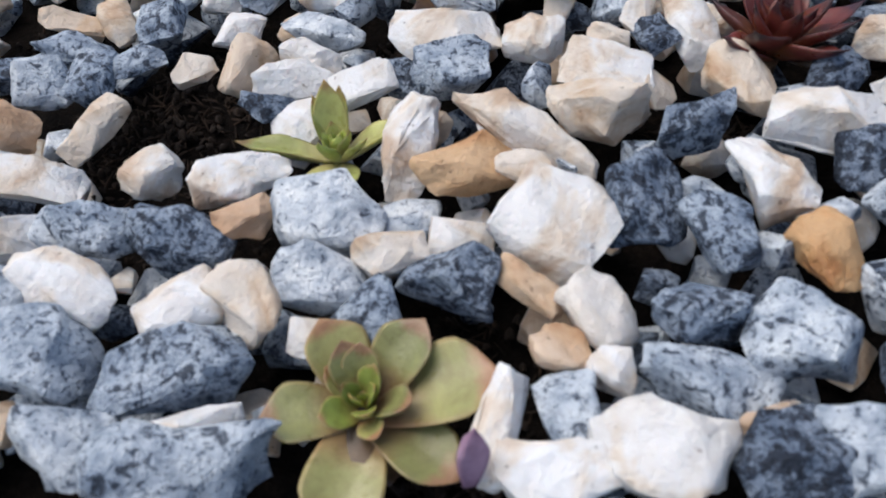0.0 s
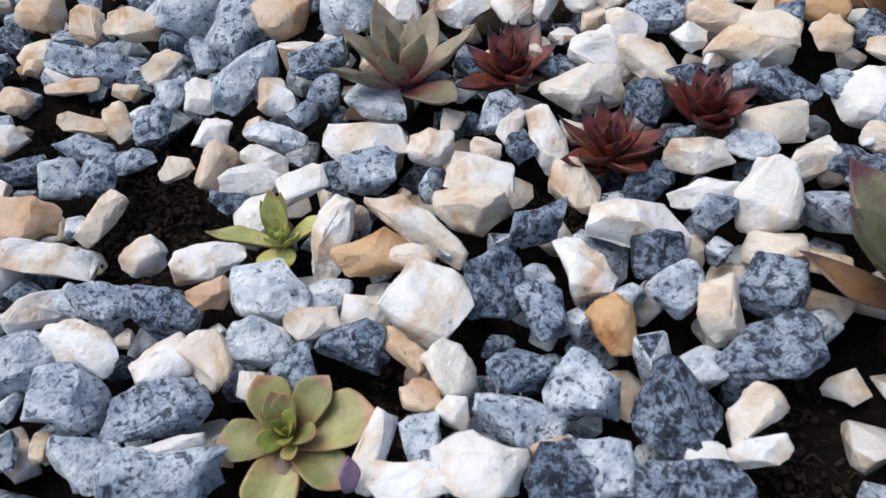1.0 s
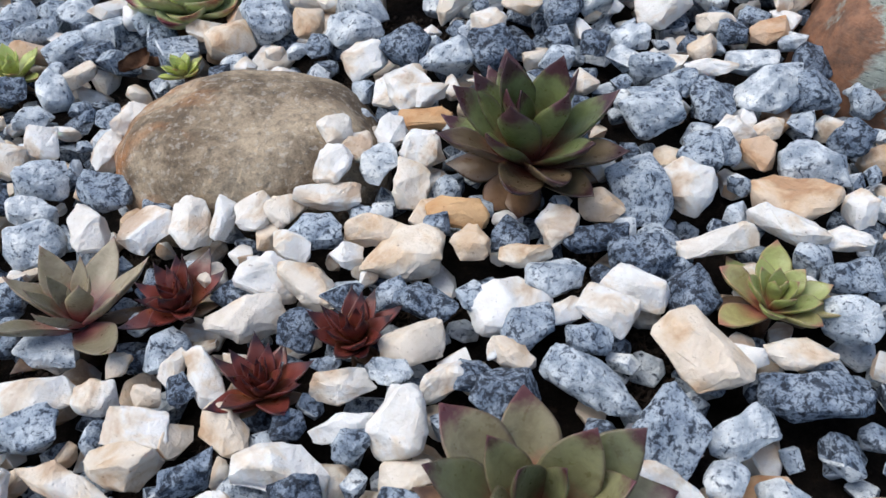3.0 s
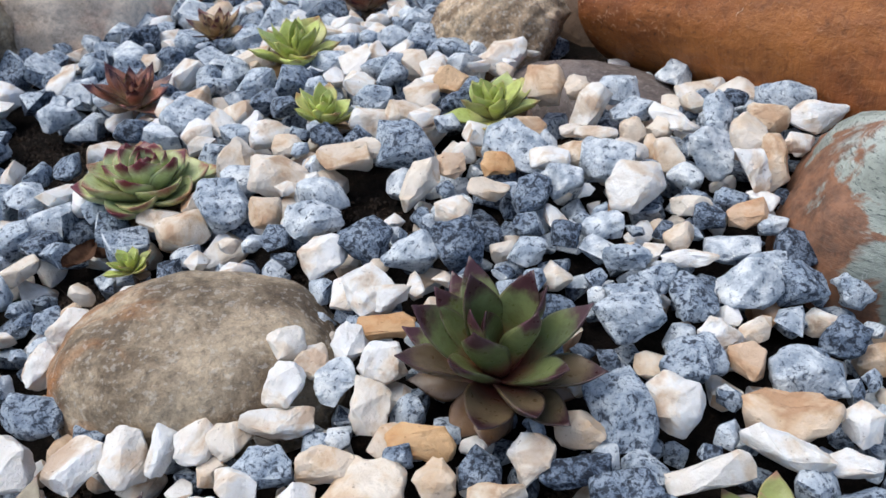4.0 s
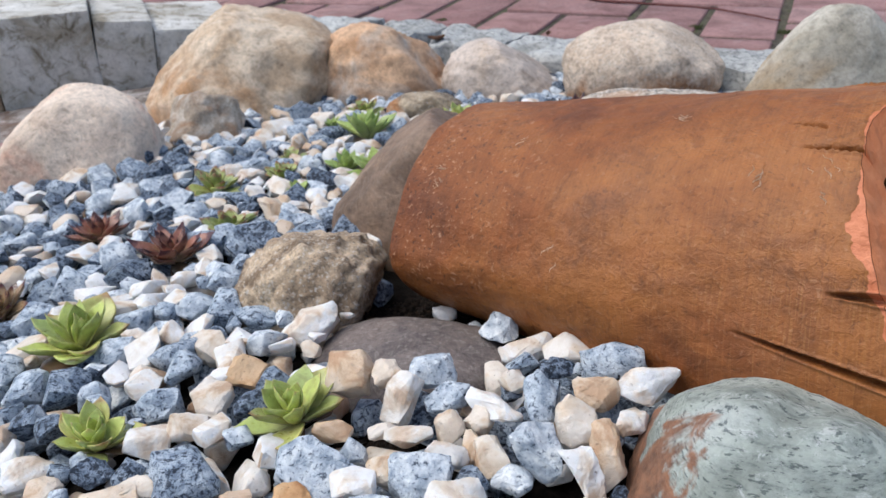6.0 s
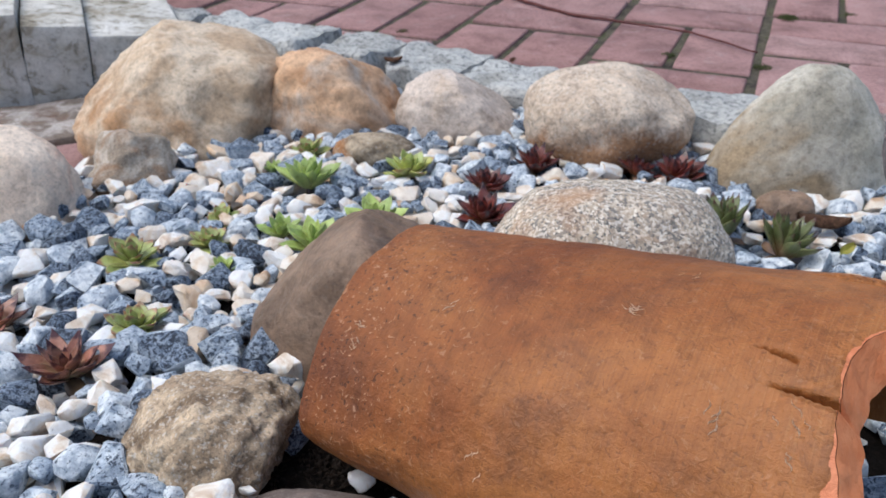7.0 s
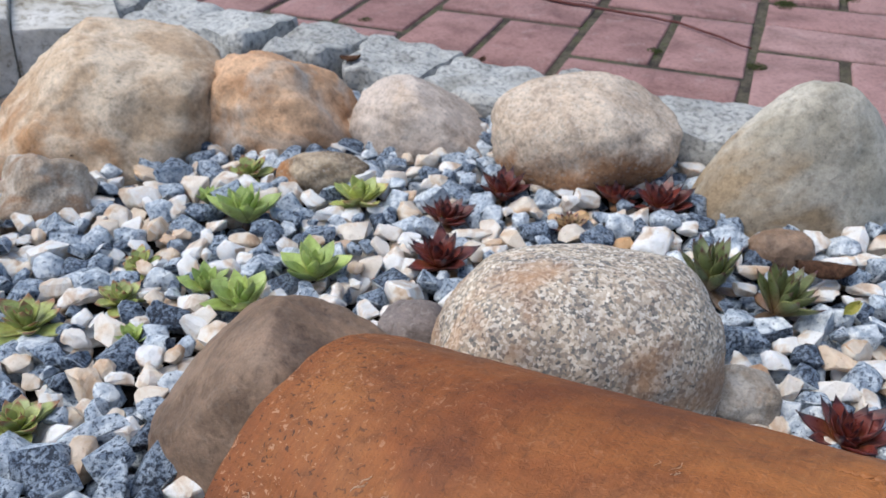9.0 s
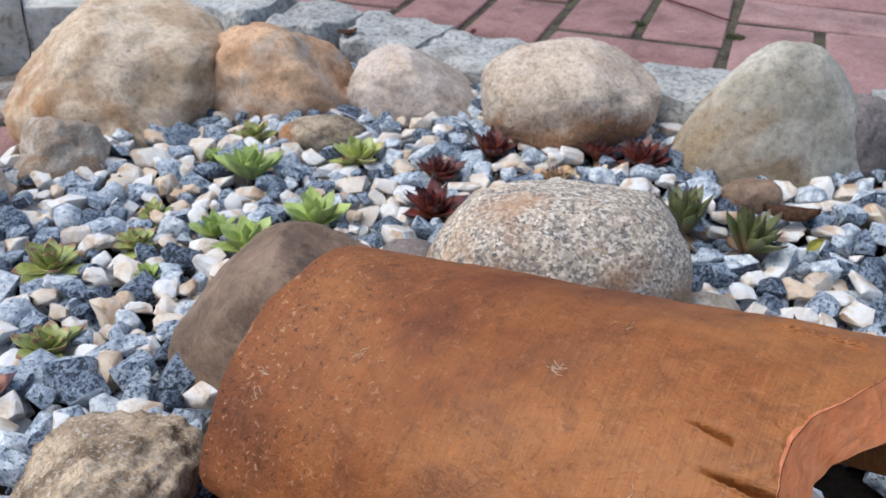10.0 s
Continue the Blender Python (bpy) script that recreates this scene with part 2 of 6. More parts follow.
def clay_material():
    """Old fired clay: brown skin, brushed round the tile, with darker crusts, pale flecks and pits by the end."""
    m = Mat("terracotta", 0.62, 0.3)
    v = m.place()
    cloud = m.noise(v, 7.5, 5, 0.6, 0.5)
    c = m.ramp(cloud, (0.36, (0.135, 0.039, 0.013)), (0.47, (0.22, 0.070, 0.018)), (0.60, (0.305, 0.112, 0.030)))
    crust = m.ramp(m.noise(m.place("Object", (16, 24, 24)), 1.0, 5, 0.62, 0.4), (0.50, (0, 0, 0)), (0.68, (0.62, 0.62, 0.62)))
    c = m.mix(c, (0.098, 0.034, 0.017), crust)
    brush = m.noise(m.place("Object", (950, 26, 26)), 1.0, 3, 0.6)
    c = m.mix(c, m.ramp(brush, (0.36, (0.76, 0.72, 0.69)), (0.50, (1, 1, 1)), (0.64, (1.22, 1.2, 1.16))), 0.32, "MULTIPLY")
    where = m.node("ShaderNodeSeparateXYZ")
    m.link(v, where.inputs[0])
    far = m.ramp(where.outputs["X"], (0.09, (0, 0, 0)), (0.19, (1, 1, 1)))
    lines = m.ramp(m.noise(m.place("Object", (1500, 55, 55)), 1.0, 2, 0.5), (0.55, (0, 0, 0)), (0.68, (0.30, 0.30, 0.30)))
    c = m.mix(c, (0.40, 0.185, 0.065), m.mix((0, 0, 0), lines, far))
    c = m.mix(c, m.ramp(m.noise(v, 85, 6, 0.7, 1.0), (0.30, (0.50, 0.45, 0.42)), (0.46, (1, 1, 1)), (0.66, (1.25, 1.22, 1.18))), 0.65, "MULTIPLY")
    fine = m.noise(v, 620, 3, 0.7)
    c = m.mix(c, m.ramp(fine, (0.3, (0.55, 0.50, 0.47)), (0.5, (1, 1, 1))), 0.22, "MULTIPLY")
    near = m.ramp(where.outputs["X"], (0.02, (1, 1, 1)), (0.085, (0, 0, 0)))
    pit = m.noise(v, 420, 3, 0.6, 0.8)
    pale = m.ramp(pit, (0.615, (0, 0, 0)), (0.66, (0.9, 0.9, 0.9)))
    c = m.mix(c, (0.56, 0.33, 0.20), m.mix((0, 0, 0), pale, m.mix((0.16, 0.16, 0.16), (0.55, 0.55, 0.55), near)))
    dark = m.ramp(pit, (0.345, (0.9, 0.9, 0.9)), (0.385, (0, 0, 0)))
    c = m.mix(c, (0.045, 0.018, 0.010), m.mix((0, 0, 0), dark, m.mix((0.35, 0.35, 0.35), (0.9, 0.9, 0.9), near)))
    chalk = m.ramp(m.noise(v, 190, 6, 0.75, 1.6), (0.715, (0, 0, 0)), (0.75, (0.75, 0.75, 0.75)))
    c = m.mix(c, (0.66, 0.47, 0.35), chalk)
    bare = m.node("ShaderNodeAttribute")
    bare.attribute_name = "flaked"
    edge = m.node("ShaderNodeMath")
    edge.operation = "MULTIPLY_ADD"
    m.link(m.noise(v, 380, 4, 0.7), edge.inputs[0])
    edge.inputs[1].default_value = 0.9
    m.link(bare.outputs["Fac"], edge.inputs[2])
    raw = m.ramp(m.noise(v, 140, 5, 0.65), (0.3, (0.50, 0.150, 0.060)), (0.7, (0.66, 0.24, 0.115)))
    c = m.mix(c, raw, m.ramp(edge.outputs[0], (0.97, (0, 0, 0)), (1.05, (1, 1, 1))))
    n = m.bump(brush, 0.10, 0.0005, m.bump(pit, 0.5, 0.0014, m.bump(fine, 0.4, 0.0005, m.bump(m.noise(v, 60, 4), 0.35, 0.003))))
    return m.done(c, n, m.ramp(cloud, (0.35, (0.70, 0.70, 0.70)), (0.62, (0.48, 0.48, 0.48))))


def raw_clay_material():
    m = Mat("broken_terracotta", 0.85, 0.2)
    v = m.place()
    c = m.ramp(m.noise(v, 120, 5, 0.65), (0.3, (0.74, 0.215, 0.078)), (0.7, (0.86, 0.32, 0.140)))
    return m.done(c, m.bump(m.noise(v, 300, 4), 0.6, 0.0015))


def brick_material():
    """Dusty red clay pavers, worn paler in places, with dark grime."""
    m = Mat("paving_brick", 0.85, 0.2)
    rnd = m.random(False)
    v = m.shift(m.place(), rnd)
    c = m.ramp(rnd, (0.0, (0.245, 0.135, 0.125)), (0.5, (0.295, 0.17, 0.158)), (1.0, (0.335, 0.21, 0.195)))
    c = m.mix(c, m.ramp(m.noise(v, 17, 6, 0.65, 0.4), (0.34, (0.62, 0.60, 0.60)), (0.50, (1, 1, 1)), (0.66, (1.22, 1.24, 1.24))), 0.85, "MULTIPLY")
    dust = m.ramp(m.noise(v, 30, 6, 0.7, 0.6), (0.56, (0, 0, 0)), (0.72, (0.55, 0.55, 0.55)))
    c = m.mix(c, (0.40, 0.32, 0.30), dust)
    g = m.noise(v, 260, 4, 0.7)
    c = m.mix(c, m.ramp(g, (0.32, (0.45, 0.42, 0.42)), (0.5, (1, 1, 1)), (0.68, (1.18, 1.18, 1.18))), 0.55, "MULTIPLY")
    c = m.mix(c, m.ramp(m.noise(v, 75, 4, 0.7), (0.27, (0.30, 0.26, 0.25)), (0.33, (1, 1, 1))), 0.7, "MULTIPLY")
    return m.done(c, m.bump(g, 0.5, 0.001, m.bump(m.noise(v, 40, 4), 0.4, 0.003)))


def sett_material():
    """Rough split granite, weathered to an even warm grey."""
    m = Mat("granite_sett", 0.9, 0.2)
    rnd = m.random(False)
    v = m.shift(m.place(), rnd)
    c = m.ramp(rnd, (0.0, (0.33, 0.33, 0.32)), (1.0, (0.45, 0.45, 0.435)))
    c = m.mix(c, m.ramp(m.noise(v, 26, 6, 0.7, 0.4), (0.36, (0.62, 0.61, 0.58)), (0.50, (0.97, 0.97, 0.96)), (0.64, (1.16, 1.15, 1.12))), 0.9, "MULTIPLY")
    g = m.noise(v, 210, 4, 0.65)
    c = m.mix(c, m.ramp(g, (0.36, (0.36, 0.37, 0.39)), (0.47, (1, 1, 1)), (0.64, (1.28, 1.27, 1.24))), 0.8, "MULTIPLY")
    grime = m.ramp(m.noise(v, 44, 5, 0.65), (0.58, (0, 0, 0)), (0.70, (0.5, 0.5, 0.5)))
    c = m.mix(c, (0.19, 0.175, 0.135), grime)
    return m.done(c, m.bump(g, 0.5, 0.0015, m.bump(m.noise(v, 55, 5), 0.7, 0.008)))


def joint_material():
    m = Mat("mossy_joint_sand", 0.95, 0.1)
    v = m.place()
    c = m.ramp(m.noise(v, 35, 5, 0.7), (0.38, (0.055, 0.046, 0.038)), (0.54, (0.105, 0.092, 0.066)), (0.66, (0.070, 0.078, 0.036)))
    c = m.mix(c, m.ramp(m.noise(v, 170, 4, 0.7), (0.34, (0.5, 0.5, 0.5)), (0.6, (1.25, 1.25, 1.25))), 0.7, "MULTIPLY")
    return m.done(c, m.bump(m.noise(v, 400, 4), 0.8, 0.002))


def concrete_material():
    """Pale stone with damp brown stains and lichen."""
    m = Mat("weathered_concrete", 0.9, 0.2)
    v = m.shift(m.place(), m.random(False))
    c = m.ramp(m.noise(v, 14, 6, 0.65, 0.5), (0.36, (0.31, 0.275, 0.215)), (0.46, (0.49, 0.465, 0.415)), (0.62, (0.63, 0.61, 0.57)))
    c = m.mix(c, m.ramp(m.noise(v, 55, 6, 0.75, 0.8), (0.38, (0.42, 0.38, 0.31)), (0.48, (1, 1, 1)), (0.66, (1.18, 1.17, 1.15))), 0.85, "MULTIPLY")
    g = m.noise(v, 240, 4, 0.7)
    c = m.mix(c, m.ramp(g, (0.33, (0.6, 0.6, 0.6)), (0.5, (1, 1, 1))), 0.5, "MULTIPLY")
    return m.done(c, m.bump(g, 0.5, 0.0015, m.bump(m.noise(v, 40, 4), 0.5, 0.005)))


def leaf_material(name, base, body, tip, edge=0.8, shift=0.12):
    """A fleshy leaf: u runs across, v from base to tip; the tips are coloured."""
    m = Mat(name, 0.43, 0.5)
    m.b.inputs["Subsurface Weight"].default_value = 0.12
    m.b.inputs["Subsurface Radius"].default_value = (0.003, 0.004, 0.0015)
    m.b.inputs["Subsurface Scale"].default_value = 0.5
    uv = m.node("ShaderNodeSeparateXYZ")
    m.link(m.place("UV"), uv.inputs[0])
    rnd = m.random(False)
    v = m.shift(m.place(), rnd)
    wob = m.node("ShaderNodeMath")
    wob.operation = "MULTIPLY_ADD"
    m.link(m.noise(v, 260, 3, 0.6), wob.inputs[0])
    wob.inputs[1].default_value = shift * 2
    low = m.node("ShaderNodeMath")
    low.operation = "SUBTRACT"
    m.link(uv.outputs["Y"], low.inputs[0])
    low.inputs[1].default_value = shift
    m.link(low.outputs[0], wob.inputs[2])
    c = m.ramp(wob.outputs[0], (0.20, base), (0.52, body), (edge - 0.06, body), (min(1.0, edge + 0.05), tip))
    rim = m.node("ShaderNodeMath")
    rim.operation = "MULTIPLY"
    m.link(uv.outputs["X"], rim.inputs[0])
    rim.inputs[1].default_value = 2 * math.pi
    for how, value in (("COSINE", 0), ("ABSOLUTE", 0), ("POWER", 9), ("MULTIPLY", 0.45)):
        k = m.node("ShaderNodeMath")
        k.operation = how
        m.link(rim.outputs[0], k.inputs[0])
        k.inputs[1].default_value = value
        rim = k
    c = m.mix(c, tip, rim.outputs[0])
    c = m.mix(c, m.ramp(rnd, (0, (0.62, 0.66, 0.62)), (1, (1.3, 1.22, 1.16))), 0.7, "MULTIPLY")
    c = m.mix(c, m.ramp(m.noise(v, 420, 4, 0.7), (0.3, (0.7, 0.66, 0.6)), (0.55, (1, 1, 1))), 0.4, "MULTIPLY")
    c = m.mix(c, m.ramp(m.noise(v, 150, 4, 0.65, 0.5), (0.36, (0.72, 0.66, 0.60)), (0.52, (1, 1, 1)), (0.66, (1.18, 1.16, 1.12))), 0.75, "MULTIPLY")
    return m.done(c, m.bump(m.noise(v, 900, 3), 0.25, 0.0003, m.bump(m.noise(v, 180, 3), 0.25, 0.0010)), m.ramp(m.noise(v, 300, 3), (0.35, (0.27, 0.27, 0.27)), (0.65, (0.48, 0.48, 0.48))))


ochre_m = rock_material("tan_block_stone", (0.38, 0.28, 0.18), (0.54, 0.43, 0.31), (0.30, 0.18, 0.10), 0.9)
mud_m = rock_material("muddy_slab", (0.22, 0.18, 0.15), (0.46, 0.42, 0.39), (0.20, 0.13, 0.10), 1.6, 0.0, 0.54, rough=0.9)
bark_m = rock_material("dark_brown_block_stone", (0.055, 0.030, 0.020), (0.13, 0.075, 0.048), (0.03, 0.018, 0.013), 1.2)
soil_m, clay_m, raw_clay_m = soil_material(), clay_material(), raw_clay_material()
brick_m, sett_m, joint_m, concrete_m = brick_material(), sett_material(), joint_material(), concrete_material()


# ---- building helpers ----
def shape(name, bm, material, smooth=True):
    me = bpy.data.meshes.new(name)
    bm.to_mesh(me)
    bm.free()
    for mat in material if isinstance(material, (list, tuple)) else (material,):
        me.materials.append(mat)
    if smooth:
        me.polygons.foreach_set("use_smooth", [True] * len(me.polygons))
    return me


def part(name, me, parent, m=Matrix(), label=""):
    ob = new(name, me)
    ob.parent = parent
    ob.matrix_basis = m
    return tagged(ob, label)


def level(x, y):
    """Height of the top of the gravel: a low mound, heaped a little against the tile and a boulder."""
    heaps = 0.016 * math.exp(-(((x - 0.300) / 0.030) ** 2 + ((y - 0.305) / 0.045) ** 2)) + 0.009 * math.exp(-(((x - 0.140) / 0.065) ** 2 + ((y - 0.765) / 0.065) ** 2))
    return heaps - 0.030 + 0.050 * math.exp(-(((x - 0.20) / 0.22) ** 2 + ((y - 0.33) / 0.30) ** 2))


# ---- ground, pavement and kerb ----
KX, KY = Vector((0.728, -0.685, 0)), Vector((0.685, 0.728, 0))
CORNER = Vector((0.6847, 0.9609, 0))
EDGE, ALONG = Vector((0.764, 0.645, 0)), Vector((0.645, -0.764, 0))  # across and along the kerb
PAVE_Z, YARD_Z, KERB_Z, KERB_ANGLE = -0.018, -0.060, -0.008, math.degrees(math.atan2(-0.685, 0.728))


def inside(x, y):
    """How far (metres) a place lies within the bed: behind the boulder rows the soil ends."""
    kerb_side = 0.985 - EDGE.x * x - EDGE.y * y
    left_side = ((x + 0.13) * 0.66 - (y - 0.62) * 0.75) + 0.01
    return min(kerb_side, left_side, y + 0.14, x + 0.34, 1.0 - x)


def ground():
    bm = bmesh.new()
    bmesh.ops.create_grid(bm, x_segments=110, y_segments=110, size=0.80)
    for v in bm.verts:
        x, y = v.co.x + 0.2, v.co.y + 0.30
        z = level(x, y) - 0.021 + 0.004 * noise.noise(Vector((x * 40, y * 40, 0))) + 0.003 * noise.noise(Vector((x * 160, y * 160, 5))) + 0.0015 * noise.noise(Vector((x * 420, y * 420, 9)))
        d = inside(x, y)
        if d < 0:
            z -= min(1, -d / 0.04) * 0.06
        v.co = (x, y, z)
    bmesh.ops.recalc_face_normals(bm, faces=bm.faces)
    return tagged(new("ground", shape("ground", bm, soil_m)), "dark moist potting soil of the rock garden bed", "soil", kind="structure")


bed = ground()


def block_mesh(name, sx, sy, sz, mat, seed, edge=0.004, rough=0.0, cuts=0):
    """A worn block with its top at z = 0."""
    rng = random.Random(seed)
    bm = bmesh.new()
    bmesh.ops.create_cube(bm, size=1)
    for v in bm.verts:
        v.co = (v.co.x * sx + rng.uniform(-1, 1) * rough, v.co.y * sy + rng.uniform(-1, 1) * rough, (v.co.z - 0.5) * sz + rng.uniform(-1, 1) * rough * 0.6)
    bmesh.ops.bevel(bm, geom=bm.edges[:], offset=edge, segments=2, affect="EDGES", profile=0.6)
    if cuts:
        bmesh.ops.subdivide_edges(bm, edges=bm.edges[:], cuts=cuts, use_grid_fill=True)
        for v in bm.verts:
            p = v.co * 45 + Vector((seed * 7.3, 0, 0))
            v.co += rough * 0.8 * Vector((noise.noise(p), noise.noise(p + Vector((9, 0, 0))), noise.noise(p + Vector((0, 9, 0)))))
    return shape(name, bm, mat)


def pavement():
    """The raised brick paving behind the kerb, with bricks cut along it, and the lower yard on a sheet to the horizon."""
    bm = bmesh.new()
    bmesh.ops.create_grid(bm, x_segments=1, y_segments=1, size=400)
    for v in bm.verts:
        v.co.z = YARD_Z - 0.0035
    box = bmesh.ops.create_cube(bm, size=1)["verts"]
    for v in box:
        q = EDGE * (1.072 + (v.co.x + 0.5) * 1.12) + ALONG * (0.10 + v.co.y * 2.96)
        v.co = (q.x, q.y, PAVE_Z - 0.0035 + (v.co.z - 0.5) * 0.055)
    top = tagged(new("pavement", shape("pavement", bm, joint_m, False)), "red brick pavement laid in basket weave with mossy joints", "pavement", kind="structure")
    size = (0.0805, 0.1685)
    bricks = [block_mesh("brick", *size, 0.05, brick_m, s, 0.003, 0.0012) for s in range(5)]
    rng = random.Random(3)
    B = 0.1808
    for k in range(-11, 9):
        for j in range(-2, 7):
            b0 = j * B - (0.088 if k % 2 else 0.0)
            for h in (0, 1):
                if j % 2 == 0:
                    a, b, turn = (k + 0.25 + 0.5 * h) * B, b0 + B / 2, 0
                else:
                    a, b, turn = (k + 0.5) * B, b0 + (0.25 + 0.5 * h) * B, 90
                q = CORNER + KX * a + KY * b
                over = q.dot(EDGE) - 1.084
                m = pose(q.x, q.y, PAVE_Z + rng.uniform(-0.0015, 0.0015), rng.uniform(-0.6, 0.6), rng.uniform(-0.6, 0.6), KERB_ANGLE + turn + rng.uniform(-0.8, 0.8))
                me = rng.choice(bricks)
                if over < -0.07 or b > 1.0 or abs(q.dot(ALONG) - 0.10) > 1.5:
                    continue
                if over < 0.10:
                    cut = bmesh.new()
                    cut.from_mesh(me)
                    flat = (m.to_3x3().transposed() @ EDGE).normalized()
                    bmesh.ops.bisect_plane(cut, geom=cut.verts[:] + cut.edges[:] + cut.faces[:], plane_co=-flat * over, plane_no=flat, clear_inner=True)
                    rim = [e for e in cut.edges if e.is_boundary]
                    if len(cut.faces) < 4:
                        cut.free()
                        continue
                    if rim:
                        bmesh.ops.holes_fill(cut, edges=rim)
                    me = shape("brick", cut, brick_m)
                part("brick", me, top, m)
    yard = [block_mesh("brick", 0.0915, 0.1915, 0.05, brick_m, 60 + s, 0.003, 0.0012) for s in range(3)]
    for k in range(6):
        for j in range(2):
            part("brick", rng.choice(yard), top, pose(-0.42 + 0.105 * k + 0.012 * j, 0.945 - 0.207 * j - 0.006 * k, YARD_Z + rng.uniform(-0.0015, 0.0015), rng.uniform(-0.6, 0.6), rng.uniform(-0.6, 0.6), 3 + rng.uniform(-1, 1)))
    return top


pavement()


def kerb():
    base = new("kerb")
    tagged(base, "row of rough grey granite setts edging the bed", "kerb", kind="structure")
    metas = [block_mesh("sett", 0.093, 0.090, 0.10, sett_m, 20 + s, 0.010, 0.010, 6) for s in range(5)]
    rng = random.Random(8)
    for k in range(-4, 10):
        if k == 4:
            continue
        p = EDGE * 1.0356 + ALONG * (-0.4283 + 0.1007 * k)
        part("sett", metas[k % 5], base, pose(p.x, p.y, KERB_Z + rng.uniform(-0.003, 0.003), rng.uniform(-2.5, 2.5), rng.uniform(-2.5, 2.5), -49.8 + rng.uniform(-2.5, 2.5)))
    return base


kerb()


def low_wall():
    base = tagged(new("wall_low"), "low wall of weathered grey stone blocks behind the boulders", "wall", kind="structure")
    for k, (x0, x1, top, mat, label) in enumerate((
        (0.158, 0.262, 0.004, concrete_m, ""),
        (0.091, 0.1575, 0.024, concrete_m, ""),
        (-0.021, 0.089, 0.041, concrete_m, ""),
        (-0.068, -0.023, 0.048, ochre_m, "tan sandstone block"),
        (-0.100, -0.070, 0.050, concrete_m, ""),
        (-0.235, -0.102, 0.056, bark_m, "dark brown block"),
        (-0.372, -0.237, 0.056, concrete_m, ""),
    )):
        me = block_mesh("block", x1 - x0 + 0.0012, 0.205, 0.17, mat, 40 + k, 0.0022, 0.0016, 3)
        x = (x0 + x1) / 2
        part("block", me, base, pose(x, 1.240 + 0.06 * x, top, 0, 5 if k < 2 else 1, 3), label)
    for k in range(4):
        flat = block_mesh("slab", 0.128, 0.118, 0.05, mud_m, 47 + k, 0.006, 0.004, 3)
        part("slab", flat, base, pose(0.10 - 0.134 * k, 1.075 - 0.008 * k, -0.054 - 0.002 * (k % 2), 0, 0, 4))
    return base


low_wall()


# ---- boulders ----
def boulder(label, at, size, mat, turn=0.0, tip=(0, 0), seed=1, lump=0.12, fine=0.02, cuts=(), power=2.3, taper=0.0, name="boulder"):
    """A rounded field stone; cuts are planes (normal, distance) in units of its half size that flatten a side."""
    bm = bmesh.new()
    bmesh.ops.create_icosphere(bm, subdivisions=5, radius=1)
    off = Vector((seed * 3.17, seed * 1.3, seed * 0.7))
    planes = [(Vector(n).normalized(), d) for n, d in cuts]
    for v in bm.verts:
        p = v.co.copy()
        q = (abs(p.x) ** power + abs(p.y) ** power + abs(p.z) ** power) ** (1 / power)
        p /= q
        p.x, p.y = p.x * (1 - taper * p.z), p.y * (1 - taper * p.z)
        for n, d in planes:
            over = p.dot(n) - d
            if over > 0:
                p -= n * over * 0.72
        r = 1 + lump * noise.noise(p * 1.3 + off) + lump * 0.5 * noise.noise(p * 2.7 + off) + fine * noise.noise(p * 7 + off) + fine * 0.5 * noise.noise(p * 16 + off)
        v.co = Vector((p.x * size[0], p.y * size[1], p.z * size[2])) * r
    ob = new(name, shape(name, bm, mat))
    ob.matrix_basis = pose(*at, tip[0], tip[1], turn)
    return tagged(ob, label, "boulder")


tan_rock = rock_material("tan_sandstone", (0.50, 0.36, 0.235), (0.68, 0.55, 0.41), (0.46, 0.27, 0.14), 0.8, 0.08, 0.57, lead=(-1.5, -0.5, -1.5))
orange_rock = rock_material("orange_sandstone", (0.46, 0.26, 0.14), (0.61, 0.39, 0.24), (0.52, 0.43, 0.35), 0.8)
pale_rock = rock_material("pale_pink_granite", (0.48, 0.395, 0.33), (0.62, 0.525, 0.45), (0.52, 0.41, 0.32), 1.0, 0.15)
# the sandy boulder turns darker and brown-orange towards its bottom
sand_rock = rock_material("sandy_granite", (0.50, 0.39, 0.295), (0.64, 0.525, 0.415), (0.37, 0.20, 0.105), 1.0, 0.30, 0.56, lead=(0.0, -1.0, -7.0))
grey_rock = rock_material("grey_green_stone", (0.41, 0.375, 0.30), (0.55, 0.51, 0.43), (0.36, 0.27, 0.17), 0.8, 0.0, 0.60, lead=(-1.8, 0.0, 0.0))
speck_rock = granite_rock_material("speckled_granite", (0.35, 0.285, 0.225), (0.42, 0.24, 0.13))
brown_rock = rock_material("smooth_brown_stone", (0.15, 0.098, 0.066), (0.265, 0.178, 0.122), (0.28, 0.18, 0.115), 0.8, 0.04, rough=0.52)
rugged_rock = rock_material("rugged_brown_granite", (0.20, 0.135, 0.082), (0.58, 0.445, 0.305), (0.40, 0.29, 0.19), 1.7, 0.45)
flat_rock = rock_material("mauve_grey_stone", (0.155, 0.130, 0.124), (0.235, 0.20, 0.19), (0.24, 0.195, 0.175), 1.2, 0.12)
green_rock = foliated_rock_material()
ochre_rock = rock_material("ochre_stone", (0.165, 0.122, 0.08), (0.44, 0.35, 0.245), (0.36, 0.165, 0.065), 1.4, 0.25, 0.66, lead=(-4.5, 0.0, 1.0))
wedge_rock = rock_material("grey_brown_broken_stone", (0.33, 0.265, 0.20), (0.54, 0.475, 0.40), (0.34, 0.22, 0.14), 2.0, 0.2)
pink_rock = rock_material("pink_grey_granite", (0.63, 0.495, 0.39), (0.76, 0.63, 0.51), (0.62, 0.37, 0.27), 1.1, 0.05, 0.58)

